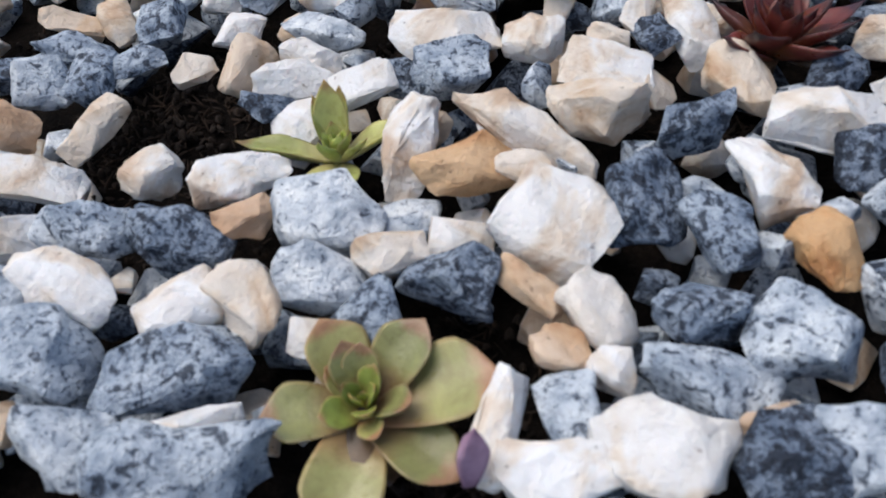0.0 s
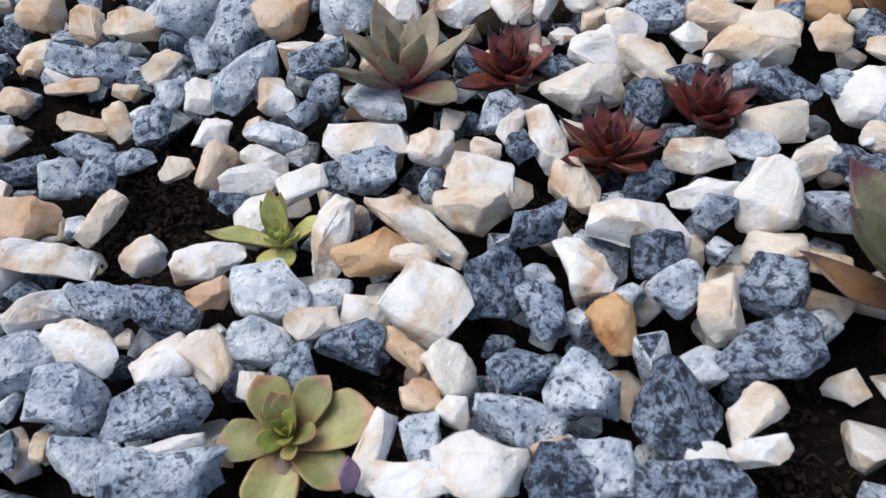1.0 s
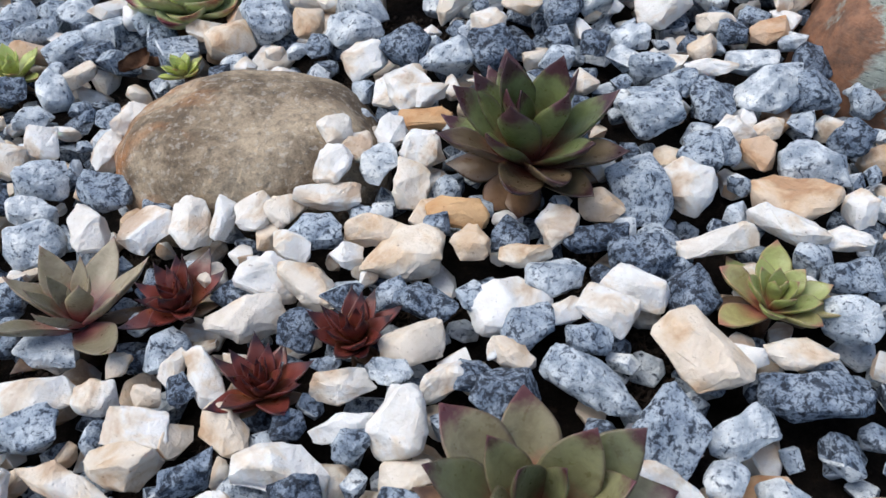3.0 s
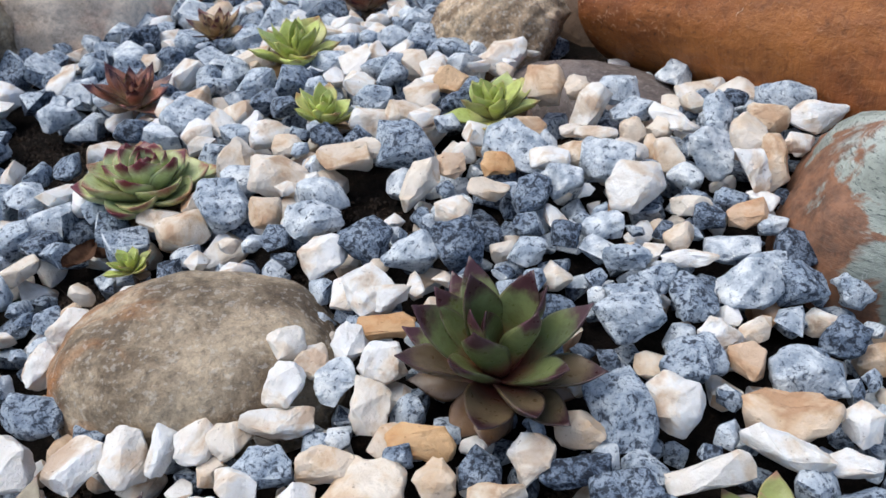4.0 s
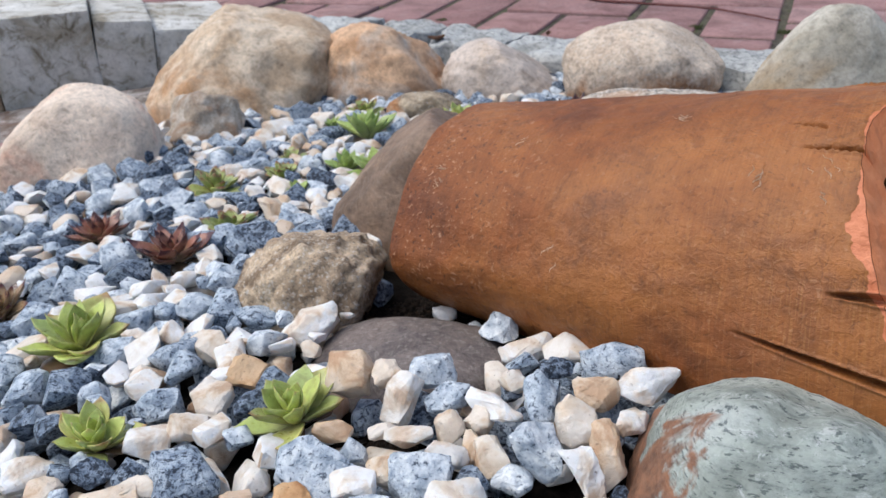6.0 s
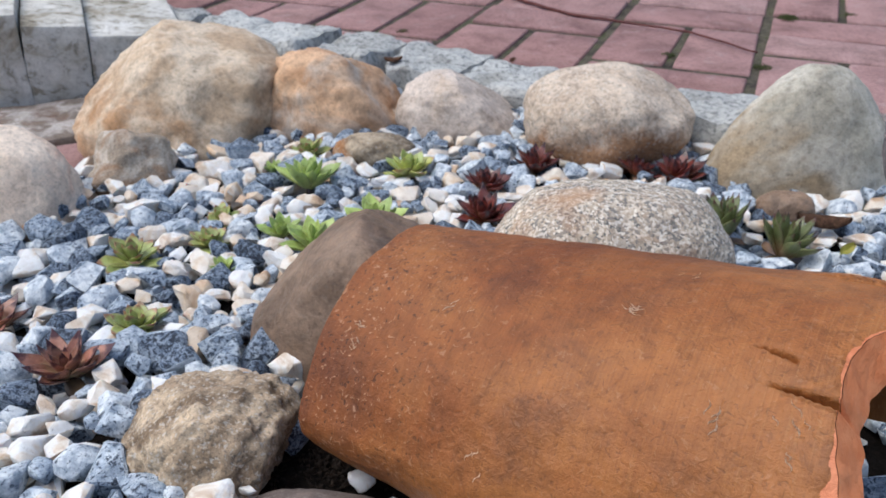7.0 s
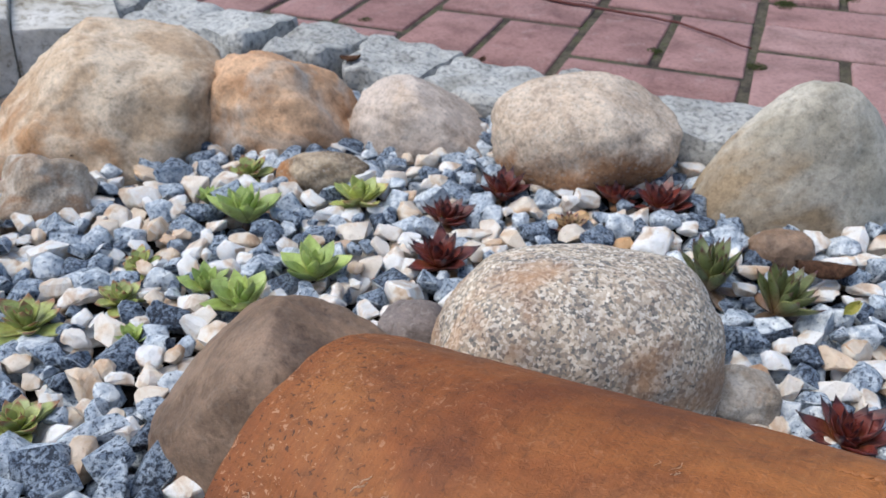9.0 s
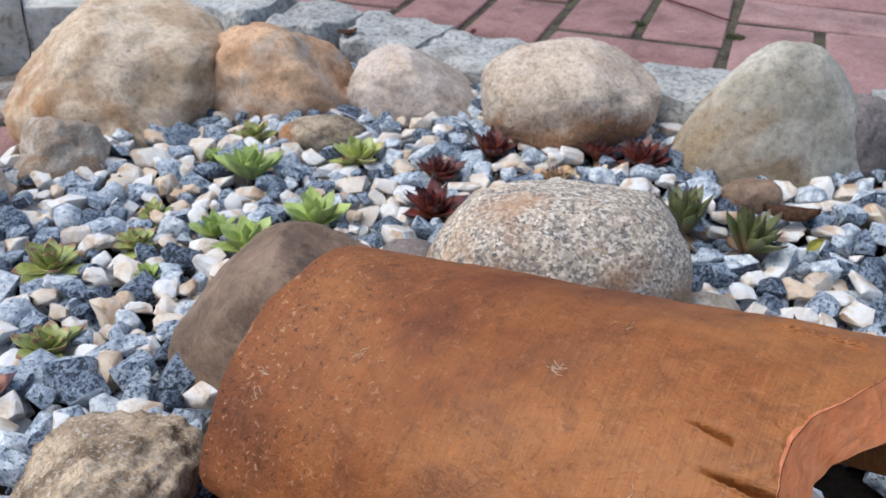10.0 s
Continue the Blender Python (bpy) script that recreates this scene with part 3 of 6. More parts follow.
boulder("large tan sandstone boulder behind the gravel bed", (0.252, 0.968, -0.022), (0.103, 0.090, 0.082), tan_rock, -10, seed=1, lump=0.10, fine=0.04, cuts=(((-0.72, -0.1, 0.66), 0.70), ((0.35, -0.1, 0.93), 0.74), ((0.1, -0.8, 0.5), 0.78), ((0.85, -0.5, 0.1), 0.86)))
boulder("grey brown angular stone in front of the tan boulder", (0.188, 0.840, -0.024), (0.036, 0.027, 0.034), wedge_rock, -24, (0, 12), seed=21, lump=0.25, cuts=(((0.6, -0.6, 0.5), 0.62), ((-0.7, -0.4, 0.6), 0.6)))
boulder("orange brown sandstone boulder beside the tan one", (0.379, 0.922, -0.022), (0.072, 0.054, 0.054), orange_rock, -22, (0, 12), seed=2, lump=0.14, fine=0.04, taper=0.12, cuts=(((0.75, -0.1, 0.65), 0.72),))
boulder("flat brown stone at the foot of the orange boulder", (0.390, 0.815, -0.032), (0.036, 0.020, 0.020), ochre_rock, -20, seed=22, lump=0.15)
boulder("pale pinkish granite boulder in the boulder row", (0.498, 0.860, -0.026), (0.066, 0.046, 0.042), pale_rock, -22, (0, 15), seed=3, lump=0.08, fine=0.035, taper=0.05, cuts=(((0.52, -0.1, 0.85), 0.40), ((-0.7, -0.2, 0.68), 0.74), ((-0.1, -0.9, 0.3), 0.72)))
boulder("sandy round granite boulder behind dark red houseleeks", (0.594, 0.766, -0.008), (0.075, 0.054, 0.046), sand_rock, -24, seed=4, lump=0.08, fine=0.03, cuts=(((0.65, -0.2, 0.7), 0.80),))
boulder("tall grey green boulder with a blunt point", (0.722, 0.655, -0.036), (0.080, 0.054, 0.097), grey_rock, -14, seed=5, lump=0.05, taper=0.38)
boulder("dark grey boulder beside the tall grey one", (0.775, 0.628, -0.030), (0.036, 0.030, 0.045), flat_rock, -20, seed=23)
boulder("speckled pink granite boulder resting behind the clay tile", (0.450, 0.522, -0.008), (0.075, 0.052, 0.064), speck_rock, -10, (0, 5), seed=16, lump=0.06, fine=0.02, power=2.8, taper=0.03)
boulder("grey brown stone wedged beside the speckled boulder", (0.387, 0.590, -0.020), (0.022, 0.020, 0.019), flat_rock, -20, seed=24)
boulder("dull brown stone under the speckled boulder", (0.528, 0.488, -0.027), (0.024, 0.020, 0.017), wedge_rock, -20, seed=25)
boulder("flat reddish brown stone near the tall boulder", (0.655, 0.597, -0.030), (0.022, 0.016, 0.014), brown_rock, -30, seed=26)
boulder("smooth dark brown stone leaning on the tile end", (0.305, 0.528, -0.004), (0.064, 0.048, 0.071), brown_rock, -33, (0, 6), seed=7, lump=0.06, taper=0.12, cuts=(((-0.72, -0.1, 0.68), 0.74), ((0.42, 0.0, 0.9), 0.80)))
boulder("rugged brown granite stone beside the tile", (0.207, 0.449, 0.008), (0.042, 0.034, 0.034), rugged_rock, -25, (0, -8), seed=8, lump=0.08, fine=0.095, power=3.0, cuts=(((0.88, -0.2, -0.42), 0.60), ((0.95, -0.2, 0.15), 0.82), ((0.15, 0.25, 0.95), 0.70), ((-0.62, -0.15, 0.76), 0.55), ((0.35, -0.85, 0.4), 0.62), ((-0.55, -0.8, 0.1), 0.66), ((0.7, 0.0, 0.7), 0.82)))
boulder("flat mauve grey stone under the tile edge", (0.242, 0.382, -0.012), (0.050, 0.037, 0.025), flat_rock, -32, seed=9, lump=0.10)
boulder("grey green stone with rust stains beside the tile", (0.319, 0.245, 0.001), (0.050, 0.048, 0.047), green_rock, -34, seed=10, lump=0.09, cuts=(((0.1, -0.6, 0.75), 0.86),))
boulder("half buried ochre brown stone in the gravel", (0.061, 0.243, -0.020), (0.050, 0.036, 0.033), ochre_rock, -12, seed=11, lump=0.08)
boulder("pinkish granite boulder at the bed edge", (0.079, 0.809, -0.035), (0.0775, 0.057, 0.0715), pink_rock, -26, seed=12, lump=0.05, fine=0.03, power=2.3, cuts=(((-0.62, -0.2, 0.75), 0.66), ((0.3, -0.85, 0.45), 0.78)))
boulder("ochre grey boulder at the rim of the bed", (-0.125, 0.560, -0.020), (0.055, 0.050, 0.050), ochre_rock, -23, seed=28, lump=0.08)
boulder("low pinkish granite boulder at the bed edge", (-0.075, 0.642, -0.033), (0.105, 0.080, 0.064), pink_rock, -20, seed=29, lump=0.07)


# ---- clay tile ----
TILE = pose(0.309, 0.4651, -0.0063, 0, 0, -55.2) @ pose(0, 0, 0, 0, -8.6, 0)
GROOVES = [
    (0.818, 0.346, 1.11, 0.225, 0.0060, 0.022),
    (0.970, 0.529, 1.06, 0.529, 0.0055, 0.022),
    (0.884, 1.133, 0.995, 1.105, 0.0058, 0.021),
    (0.848, 1.278, 0.914, 1.240, 0.0036, 0.018),
    (0.877, 1.908, 1.03, 1.862, 0.0055, 0.021),
]


def groove_depth(u, a):
    """How deep the potter's scratches are at this place of the tile."""
    deep = 0.0
    for u0, a0, u1, a1, d, wide in GROOVES:
        k = (u - u0) / (u1 - u0)
        if 0 <= k <= 1.02:
            off = abs(a - a0 - (a1 - a0) * k) / (wide * (0.4 + 0.6 * min(k, 1)))
            if off < 1:
                deep += d * min(1, k * 3) * (1 - off * off) ** 1.4
            elif off < 1.5:
                deep -= d * 0.25 * min(1, k * 3) * (1.5 - off) * 2
    return deep


def chipped(a):
    """The share of the tile's length over which its skin has flaked off at the broken end, by the angle round it."""
    deep = float(np.interp(a, (0, 0.35, 0.5, 0.6, 0.75, 0.9, 1.05, 1.2, 1.35, 1.5, 1.8, 2.4), (0.000, 0.000, 0.008, 0.016, 0.030, 0.010, 0.000, 0.002, 0.008, 0.002, 0.000, 0.000)))
    return max(0.0, deep * (1 + 1.0 * noise.noise(Vector((a * 12, 0, 4))) + 0.25 * noise.noise(Vector((a * 45, 0, 9)))))


def clay_tile():
    """A tapered half-round roof tile lying open side down."""
    base = tagged(new("roof_tile"), "reddish brown terracotta half-round roof tile, broken end, lying in gravel", "roof tile")
    base.matrix_basis = TILE
    bm = bmesh.new()
    L, r0, r1, th, ell = 0.1971, 0.0819, 0.0883, 0.0160, 1.0677
    nu, nv = 200, 640
    flaked = bm.verts.layers.float.new("flaked")
    grid = {}
    for side in (0, 1):
        for j in range(nv + 1):
            a = math.pi * j / nv
            end = float(np.interp(a, (0, 0.48, 0.68, 0.94, 1.13, 1.3, 1.4, 1.5, 1.6, 2.0, 3.14), (1.12, 1.06, 1.03, 1.0, 0.985, 0.985, 1.0, 1.03, 1.06, 1.10, 1.12))) + 0.006 * noise.noise(Vector((a * 11, side, 3)))
            for i in range(nu + 1):
                k = i / nu
                u = k * (end + (0.030 if side else 0.0)) + (1 - k) * 0.006 * noise.noise(Vector((a * 5, side, 8)))
                r = r0 + (r1 - r0) * u
                if side:
                    r -= th
                else:
                    p = Vector((u * 6, a * 3, 0))
                    r += 0.0014 * noise.noise(p) + 0.0004 * noise.noise(p * 5) - groove_depth(u, a)
                    if i == 0:
                        r -= 0.0015
                    bare = max(0.0, min(1.0, (k - 1 + chipped(a)) / 0.012 + 0.5))
                    r -= bare * (0.0006 + 0.0004 * noise.noise(Vector((u * 90, a * 40, 2))))
                up = r * ell * math.sin(a)
                tuck = 0.036 * max(0.0, 1 - up / 0.040) ** 1.5 * max(0.0, 1 - u / 0.8) if a < 1.5 else 0.0
                grid[side, i, j] = bm.verts.new((L * u, -r * math.cos(a) + tuck, up))
                grid[side, i, j][flaked] = 0.0 if side else bare
    for side in (0, 1):
        for i in range(nu):
            for j in range(nv):
                q = [grid[side, i, j], grid[side, i + 1, j], grid[side, i + 1, j + 1], grid[side, i, j + 1]]
                bm.faces.new(q if side == 0 else q[::-1])
    for j in range(nv):
        bm.faces.new([grid[0, 0, j], grid[0, 0, j + 1], grid[1, 0, j + 1], grid[1, 0, j]])
    for i in range(nu):
        bm.faces.new([grid[0, i + 1, 0], grid[0, i, 0], grid[1, i, 0], grid[1, i + 1, 0]])
        bm.faces.new([grid[0, i, nv], grid[0, i + 1, nv], grid[1, i + 1, nv], grid[1, i, nv]])
    face = bmesh.new()
    rows = 5
    edge = {}
    for j in range(nv + 1):
        p, q = grid[0, nu, j].co, grid[1, nu, j].co
        for k in range(rows + 1):
            w = p.lerp(q, k / rows)
            w.x += 0.0012 * noise.noise(w * 220) * math.sin(math.pi * k / rows) + 0.0002
            edge[k, j] = face.verts.new(w)
    for j in range(nv):
        for k in range(rows):
            face.faces.new([edge[k, j + 1], edge[k, j], edge[k + 1, j], edge[k + 1, j + 1]])
    bmesh.ops.recalc_face_normals(bm, faces=bm.faces)
    part("tile_shell", shape("tile_shell", bm, clay_m), base)
    chalk = Mat("chalky_scratch", 0.9, 0.1)
    chalk_m = chalk.done(chalk.ramp(chalk.noise(chalk.place(), 900, 3), (0.30, (0.38, 0.19, 0.10)), (0.60, (0.66, 0.46, 0.32))))
    rng = random.Random(4)
    for u0, a0, n, du, da in ((0.104, 0.91, 9, 0.014, 0.07), (0.614, 1.341, 8, 0.03, 0.03), (0.93, 0.98, 6, 0.03, 0.10), (0.30, 1.2, 3, 0.03, 0.06), (0.80, 0.95, 4, 0.04, 0.05), (0.45, 0.55, 3, 0.03, 0.05), (0.72, 1.62, 4, 0.05, 0.03)):
        for _ in range(n):
            bm = bmesh.new()
            uc, ac = u0 + rng.uniform(-du, du), a0 + rng.uniform(-da, da)
            ang, half, wide = 0.35 * n + rng.uniform(-0.25, 0.25), rng.uniform(0.0010, 0.0032), rng.uniform(0.00012, 0.00032)
            left, right = [], []
            for q in range(9):
                t = q / 4 - 1
                w = wide * (1 - t * t) * rng.uniform(0.5, 1.3) + 0.00008
                for sgn, row in ((1, left), (-1, right)):
                    px, py = half * t, sgn * w + 0.0006 * math.sin(3 * t + n)
                    u = uc + (px * math.cos(ang) - py * math.sin(ang)) / L
                    rr = r0 + (r1 - r0) * u
                    a = ac + (px * math.sin(ang) + py * math.cos(ang)) / rr
                    p = Vector((u * 6, a * 3, 0))
                    rr += 0.0014 * noise.noise(p) + 0.0004 * noise.noise(p * 5) - groove_depth(u, a) + 0.00012
                    row.append(bm.verts.new((L * u, -rr * math.cos(a), rr * ell * math.sin(a))))
            for q in range(8):
                bm.faces.new([left[q], left[q + 1], right[q + 1], right[q]])
            bmesh.ops.solidify(bm, geom=bm.faces[:], thickness=0.0001)
            part("scratch", shape("scratch", bm, chalk_m), base)
    part("broken_edge", shape("broken_edge", face, raw_clay_m), base, label="bright orange broken clay edge")
    return base


clay_tile()


# ---- gravel ----
def chip_bm(seed, sx, sy, sz, points=13, edge=0.07, square=0.4, close=False):
    """A crushed stone of the given size: the hull of a few points with worn edges."""
    rng = random.Random(seed)
    bm = bmesh.new()
    for _ in range(points):
        p = Vector((rng.gauss(0, 1), rng.gauss(0, 1), rng.gauss(0, 1))).normalized() * rng.uniform(0.85, 1.1)
        m = max(abs(p.x), abs(p.y), abs(p.z))
        bm.verts.new(p * (1 - square + square / m))
    bmesh.ops.convex_hull(bm, input=bm.verts)
    bmesh.ops.delete(bm, geom=[v for v in bm.verts if not v.link_faces], context="VERTS")
    for axis, size in enumerate((sx, sy, sz)):
        lo, hi = min(v.co[axis] for v in bm.verts), max(v.co[axis] for v in bm.verts)
        for v in bm.verts:
            v.co[axis] = ((v.co[axis] - lo) / (hi - lo) - 0.5) * size
    bmesh.ops.dissolve_limit(bm, angle_limit=radians(13), verts=bm.verts, edges=bm.edges)
    bmesh.ops.bevel(bm, geom=bm.edges[:], offset=edge * min(sx, sy, sz), segments=1, affect="EDGES", profile=0.5, clamp_overlap=True)
    bmesh.ops.triangulate(bm, faces=bm.faces)
    size = (sx * sy * sz) ** (1 / 3)
    if close:
        bmesh.ops.subdivide_edges(bm, edges=bm.edges[:], cuts=2, use_grid_fill=True)
    off = Vector((seed * 1.7, seed * 0.9, 0))
    for v in bm.verts:
        p = v.co / size
        v.co += size * (0.085 * noise.noise_vector(p * 1.6 + off) + (0.050 * noise.noise_vector(p * 4.2 + off) + 0.026 * noise.noise_vector(p * 10 + off) if close else Vector()))
    if close:
        bmesh.ops.triangulate(bm, faces=bm.faces)
    return bm


def chip_mesh(name, mat, seed, sx=1.0, sy=0.8, sz=0.65, points=13, edge=0.1, square=0.4, close=False):
    me = shape(name, chip_bm(seed, sx, sy, sz, points, edge, square, close), mat)
    me.set_sharp_from_angle(angle=radians(38 if close else 28))
    return me


CHIPS = {
    "granite": [chip_mesh("granite_chip", granite_one, 100 + s, 1.0, 0.74 + 0.05 * (s % 4), 0.60 + 0.06 * (s % 3), 16, 0.05, 0.64) for s in range(20)],
    "white": [chip_mesh("white_chip", white_one, 200 + s, 1.0, 0.62 + 0.06 * (s % 5), 0.42 + 0.07 * (s % 4), 18, 0.06, 0.68) for s in range(20)],
    "cream": [chip_mesh("cream_chip", cream_one, 300 + s, 1.0, 0.62 + 0.06 * (s % 5), 0.46 + 0.07 * (s % 4), 18, 0.06, 0.68) for s in range(14)],
}
TAKEN = {}
CELL = 0.02


def keep_off(x, y, r):
    n = int(r // CELL) + 1
    i, j = int(x // CELL), int(y // CELL)
    for a in range(-n, n + 1):
        for b in range(-n, n + 1):
            TAKEN.setdefault((i + a, j + b), []).append((x, y, r))


def free(x, y, size):
    return all((x - a) ** 2 + (y - b) ** 2 > (r + 0.30 * size) ** 2 for a, b, r in TAKEN.get((int(x // CELL), int(y // CELL)), ()))


CHIP_LOOK = {
    "white": (white_one, "white_chip", "white crushed marble chip", 19, 0.075, 0.72),
    "snow": (snow_one, "white_chip", "snow white crushed marble chip", 19, 0.075, 0.72),
    "cream": (cream_one, "cream_chip", "cream and peach crushed stone chip", 19, 0.075, 0.72),
    "ochre": (ochre_one, "ochre_chip", "orange ochre crushed stone chip", 19, 0.075, 0.70),
    "granite": (granite_one, "granite_chip", "grey speckled crushed granite chip", 18, 0.05, 0.66),
}
COUNT = [0]


def chip(kind, x, y, z, rx, ry, rz, sx, sy, sz):
    """One loose stone that can be told apart, lying in the bed."""
    mat, name, label, points, edge, square = CHIP_LOOK[kind]
    COUNT[0] += 1
    part(name, chip_mesh(name, mat, 700 + COUNT[0], sx, sy, sz, points, edge, square, True), bed, pose(x, y, z, rx, ry, rz), label)
    keep_off(x, y, 0.40 * min(sx, sy) + 0.08 * max(sx, sy))



chip('cream', -0.0851, 0.2168, -0.0249, 28, 10, 6, 0.0198, 0.0111, 0.0075)
chip('granite', -0.0927, 0.1961, -0.0260, 26, 14, 2, 0.0302, 0.0135, 0.0101)
chip('cream', -0.0692, 0.1917, -0.0240, 24, -16, 56, 0.0148, 0.0085, 0.0058)
chip('white', -0.0530, 0.1759, -0.0228, 8, -26, 93, 0.0124, 0.0099, 0.0062)
chip('granite', -0.0649, 0.1634, -0.0244, 14, -23, 83, 0.0138, 0.0105, 0.0079)
chip('cream', -0.0758, 0.1658, -0.0253, -1, 27, -64, 0.0139, 0.0080, 0.0054)
chip('granite', -0.0822, 0.1554, -0.0261, 20, 17, -8, 0.0186, 0.0078, 0.0058)
chip('cream', -0.0862, 0.1655, -0.0262, 22, 16, -3, 0.0157, 0.0071, 0.0048)
chip('cream', -0.0426, 0.1448, -0.0229, 22, -12, 50, 0.0146, 0.0107, 0.0073)
chip('white', -0.0276, 0.1454, -0.0213, 19, 15, -19, 0.0153, 0.0066, 0.0045)
chip('white', -0.0320, 0.1384, -0.0221, 24, 3, 12, 0.0190, 0.0097, 0.0066)
chip('granite', -0.0273, 0.1543, -0.0208, 22, 12, -10, 0.0182, 0.0084, 0.0063)
chip('snow', -0.0003, 0.1474, -0.0179, 24, 3, 2, 0.0240, 0.0131, 0.0089)
chip('granite', 0.0003, 0.1389, -0.0184, 24, -3, 15, 0.0172, 0.0127, 0.0096)
chip('white', 0.0175, 0.1450, -0.0158, 24, 5, -8, 0.0134, 0.0104, 0.0067)
chip('snow', 0.0302, 0.1323, -0.0152, 23, 5, -13, 0.0181, 0.0108, 0.0073)
chip('cream', 0.0279, 0.1222, -0.0162, 22, 3, -9, 0.0206, 0.0135, 0.0092)
chip('white', 0.0146, 0.1181, -0.0181, 17, 14, -35, 0.0307, 0.0082, 0.0056)
chip('white', -0.0075, 0.1174, -0.0206, 8, -20, 81, 0.0236, 0.0098, 0.0066)
chip('ochre', 0.0037, 0.1111, -0.0198, 21, -1, 10, 0.0201, 0.0117, 0.0080)
chip('white', 0.0135, 0.1085, -0.0189, 19, 8, -17, 0.0114, 0.0072, 0.0049)
chip('snow', 0.0172, 0.0944, -0.0195, 11, -15, 57, 0.0203, 0.0193, 0.0102)
chip('granite', 0.0329, 0.0995, -0.0174, -1, -20, 90, 0.0191, 0.0153, 0.0115)
chip('granite', -0.0203, 0.1010, -0.0228, 19, 8, -2, 0.0211, 0.0151, 0.0113)
chip('granite', 0.0443, 0.1169, -0.0147, 6, -21, 66, 0.0158, 0.0117, 0.0088)
chip('snow', 0.0532, 0.1019, -0.0150, 14, 15, -58, 0.0177, 0.0118, 0.0080)
chip('snow', 0.0681, 0.1128, -0.0123, 22, -3, -11, 0.0252, 0.0143, 0.0097)
chip('granite', 0.0708, 0.1044, -0.0129, 20, -7, -2, 0.0129, 0.0125, 0.0078)
chip('granite', 0.0744, 0.0948, -0.0135, 14, -16, 25, 0.0132, 0.0114, 0.0079)
chip('white', 0.0820, 0.0892, -0.0133, -8, -19, 86, 0.0142, 0.0112, 0.0071)
chip('ochre', 0.0592, 0.0863, -0.0158, 12, 15, -70, 0.0142, 0.0099, 0.0067)
chip('granite', 0.0441, 0.0917, -0.0169, 10, 16, -69, 0.0159, 0.0101, 0.0076)
chip('white', 0.0850, 0.1324, -0.0083, 24, -6, -8, 0.0191, 0.0105, 0.0071)
chip('snow', 0.0992, 0.1193, -0.0082, 3, -24, 53, 0.0239, 0.0157, 0.0107)
chip('white', 0.1099, 0.1288, -0.0060, 21, -15, 5, 0.0158, 0.0088, 0.0060)
chip('white', 0.0838, 0.1208, -0.0097, 23, -7, -8, 0.0170, 0.0072, 0.0049)
chip('granite', 0.0940, 0.0950, -0.0115, 22, -4, -22, 0.0170, 0.0146, 0.0102)
chip('granite', 0.0897, 0.0777, -0.0138, 14, -14, 11, 0.0235, 0.0139, 0.0104)
chip('granite', 0.0693, 0.0658, -0.0168, -4, -16, 75, 0.0216, 0.0183, 0.0129)
chip('white', 0.0839, 0.0633, -0.0158, 2, -18, 48, 0.0165, 0.0096, 0.0065)
chip('white', 0.0835, 0.0563, -0.0166, 13, -11, 3, 0.0138, 0.0059, 0.0040)
chip('white', 0.0730, 0.0549, -0.0175, 13, -8, -1, 0.0103, 0.0070, 0.0048)
chip('granite', 0.0503, 0.0698, -0.0182, 14, 9, -48, 0.0172, 0.0150, 0.0103)
chip('granite', 0.0384, 0.0770, -0.0187, 14, -10, 26, 0.0139, 0.0116, 0.0083)
chip('granite', 0.0366, 0.0647, -0.0198, 15, 2, -18, 0.0206, 0.0111, 0.0083)
chip('white', 0.0232, 0.0772, -0.0201, 10, 13, -51, 0.0140, 0.0104, 0.0070)
chip('cream', 0.0166, 0.0714, -0.0211, 15, 3, -8, 0.0100, 0.0077, 0.0050)
chip('cream', 0.0125, 0.0827, -0.0207, 13, 12, -35, 0.0131, 0.0060, 0.0041)
chip('white', 0.0232, 0.0665, -0.0209, 0, -15, 90, 0.0086, 0.0075, 0.0043)
chip('snow', 0.0284, 0.0546, -0.0213, 13, 2, -13, 0.0199, 0.0132, 0.0089)
chip('snow', 0.0143, 0.0521, -0.0226, 13, 2, 1, 0.0175, 0.0095, 0.0065)
chip('granite', 0.0163, 0.0611, -0.0219, 1, -14, 91, 0.0121, 0.0092, 0.0069)
chip('white', 0.0071, 0.0590, -0.0228, 6, -12, 74, 0.0181, 0.0067, 0.0046)
chip('granite', 0.0002, 0.0849, -0.0218, 17, 6, -7, 0.0159, 0.0135, 0.0095)
chip('white', -0.0096, 0.0915, -0.0223, 19, -1, 20, 0.0136, 0.0083, 0.0057)
chip('granite', -0.0208, 0.0868, -0.0235, 16, 9, -6, 0.0155, 0.0110, 0.0082)
chip('snow', -0.0375, 0.1108, -0.0239, 21, 5, 12, 0.0190, 0.0104, 0.0071)
chip('cream', -0.0349, 0.1011, -0.0241, 20, 3, 17, 0.0128, 0.0072, 0.0049)
chip('granite', -0.0461, 0.0984, -0.0251, 11, 18, -28, 0.0183, 0.0129, 0.0097)
chip('white', -0.0422, 0.0818, -0.0255, 19, 1, 31, 0.0153, 0.0116, 0.0077)
chip('white', -0.0318, 0.0821, -0.0247, -1, 19, -63, 0.0146, 0.0115, 0.0073)
chip('snow', -0.0631, 0.0872, -0.0268, 10, 18, -23, 0.0205, 0.0119, 0.0081)
chip('white', -0.0785, 0.0984, -0.0275, 22, 3, 33, 0.0157, 0.0087, 0.0059)
chip('granite', -0.0628, 0.1002, -0.0263, 16, 15, -5, 0.0171, 0.0102, 0.0076)
chip('granite', -0.0623, 0.0738, -0.0272, 15, 12, 4, 0.0170, 0.0160, 0.0102)
chip('granite', -0.0415, 0.0704, -0.0259, 17, 5, 21, 0.0243, 0.0131, 0.0098)
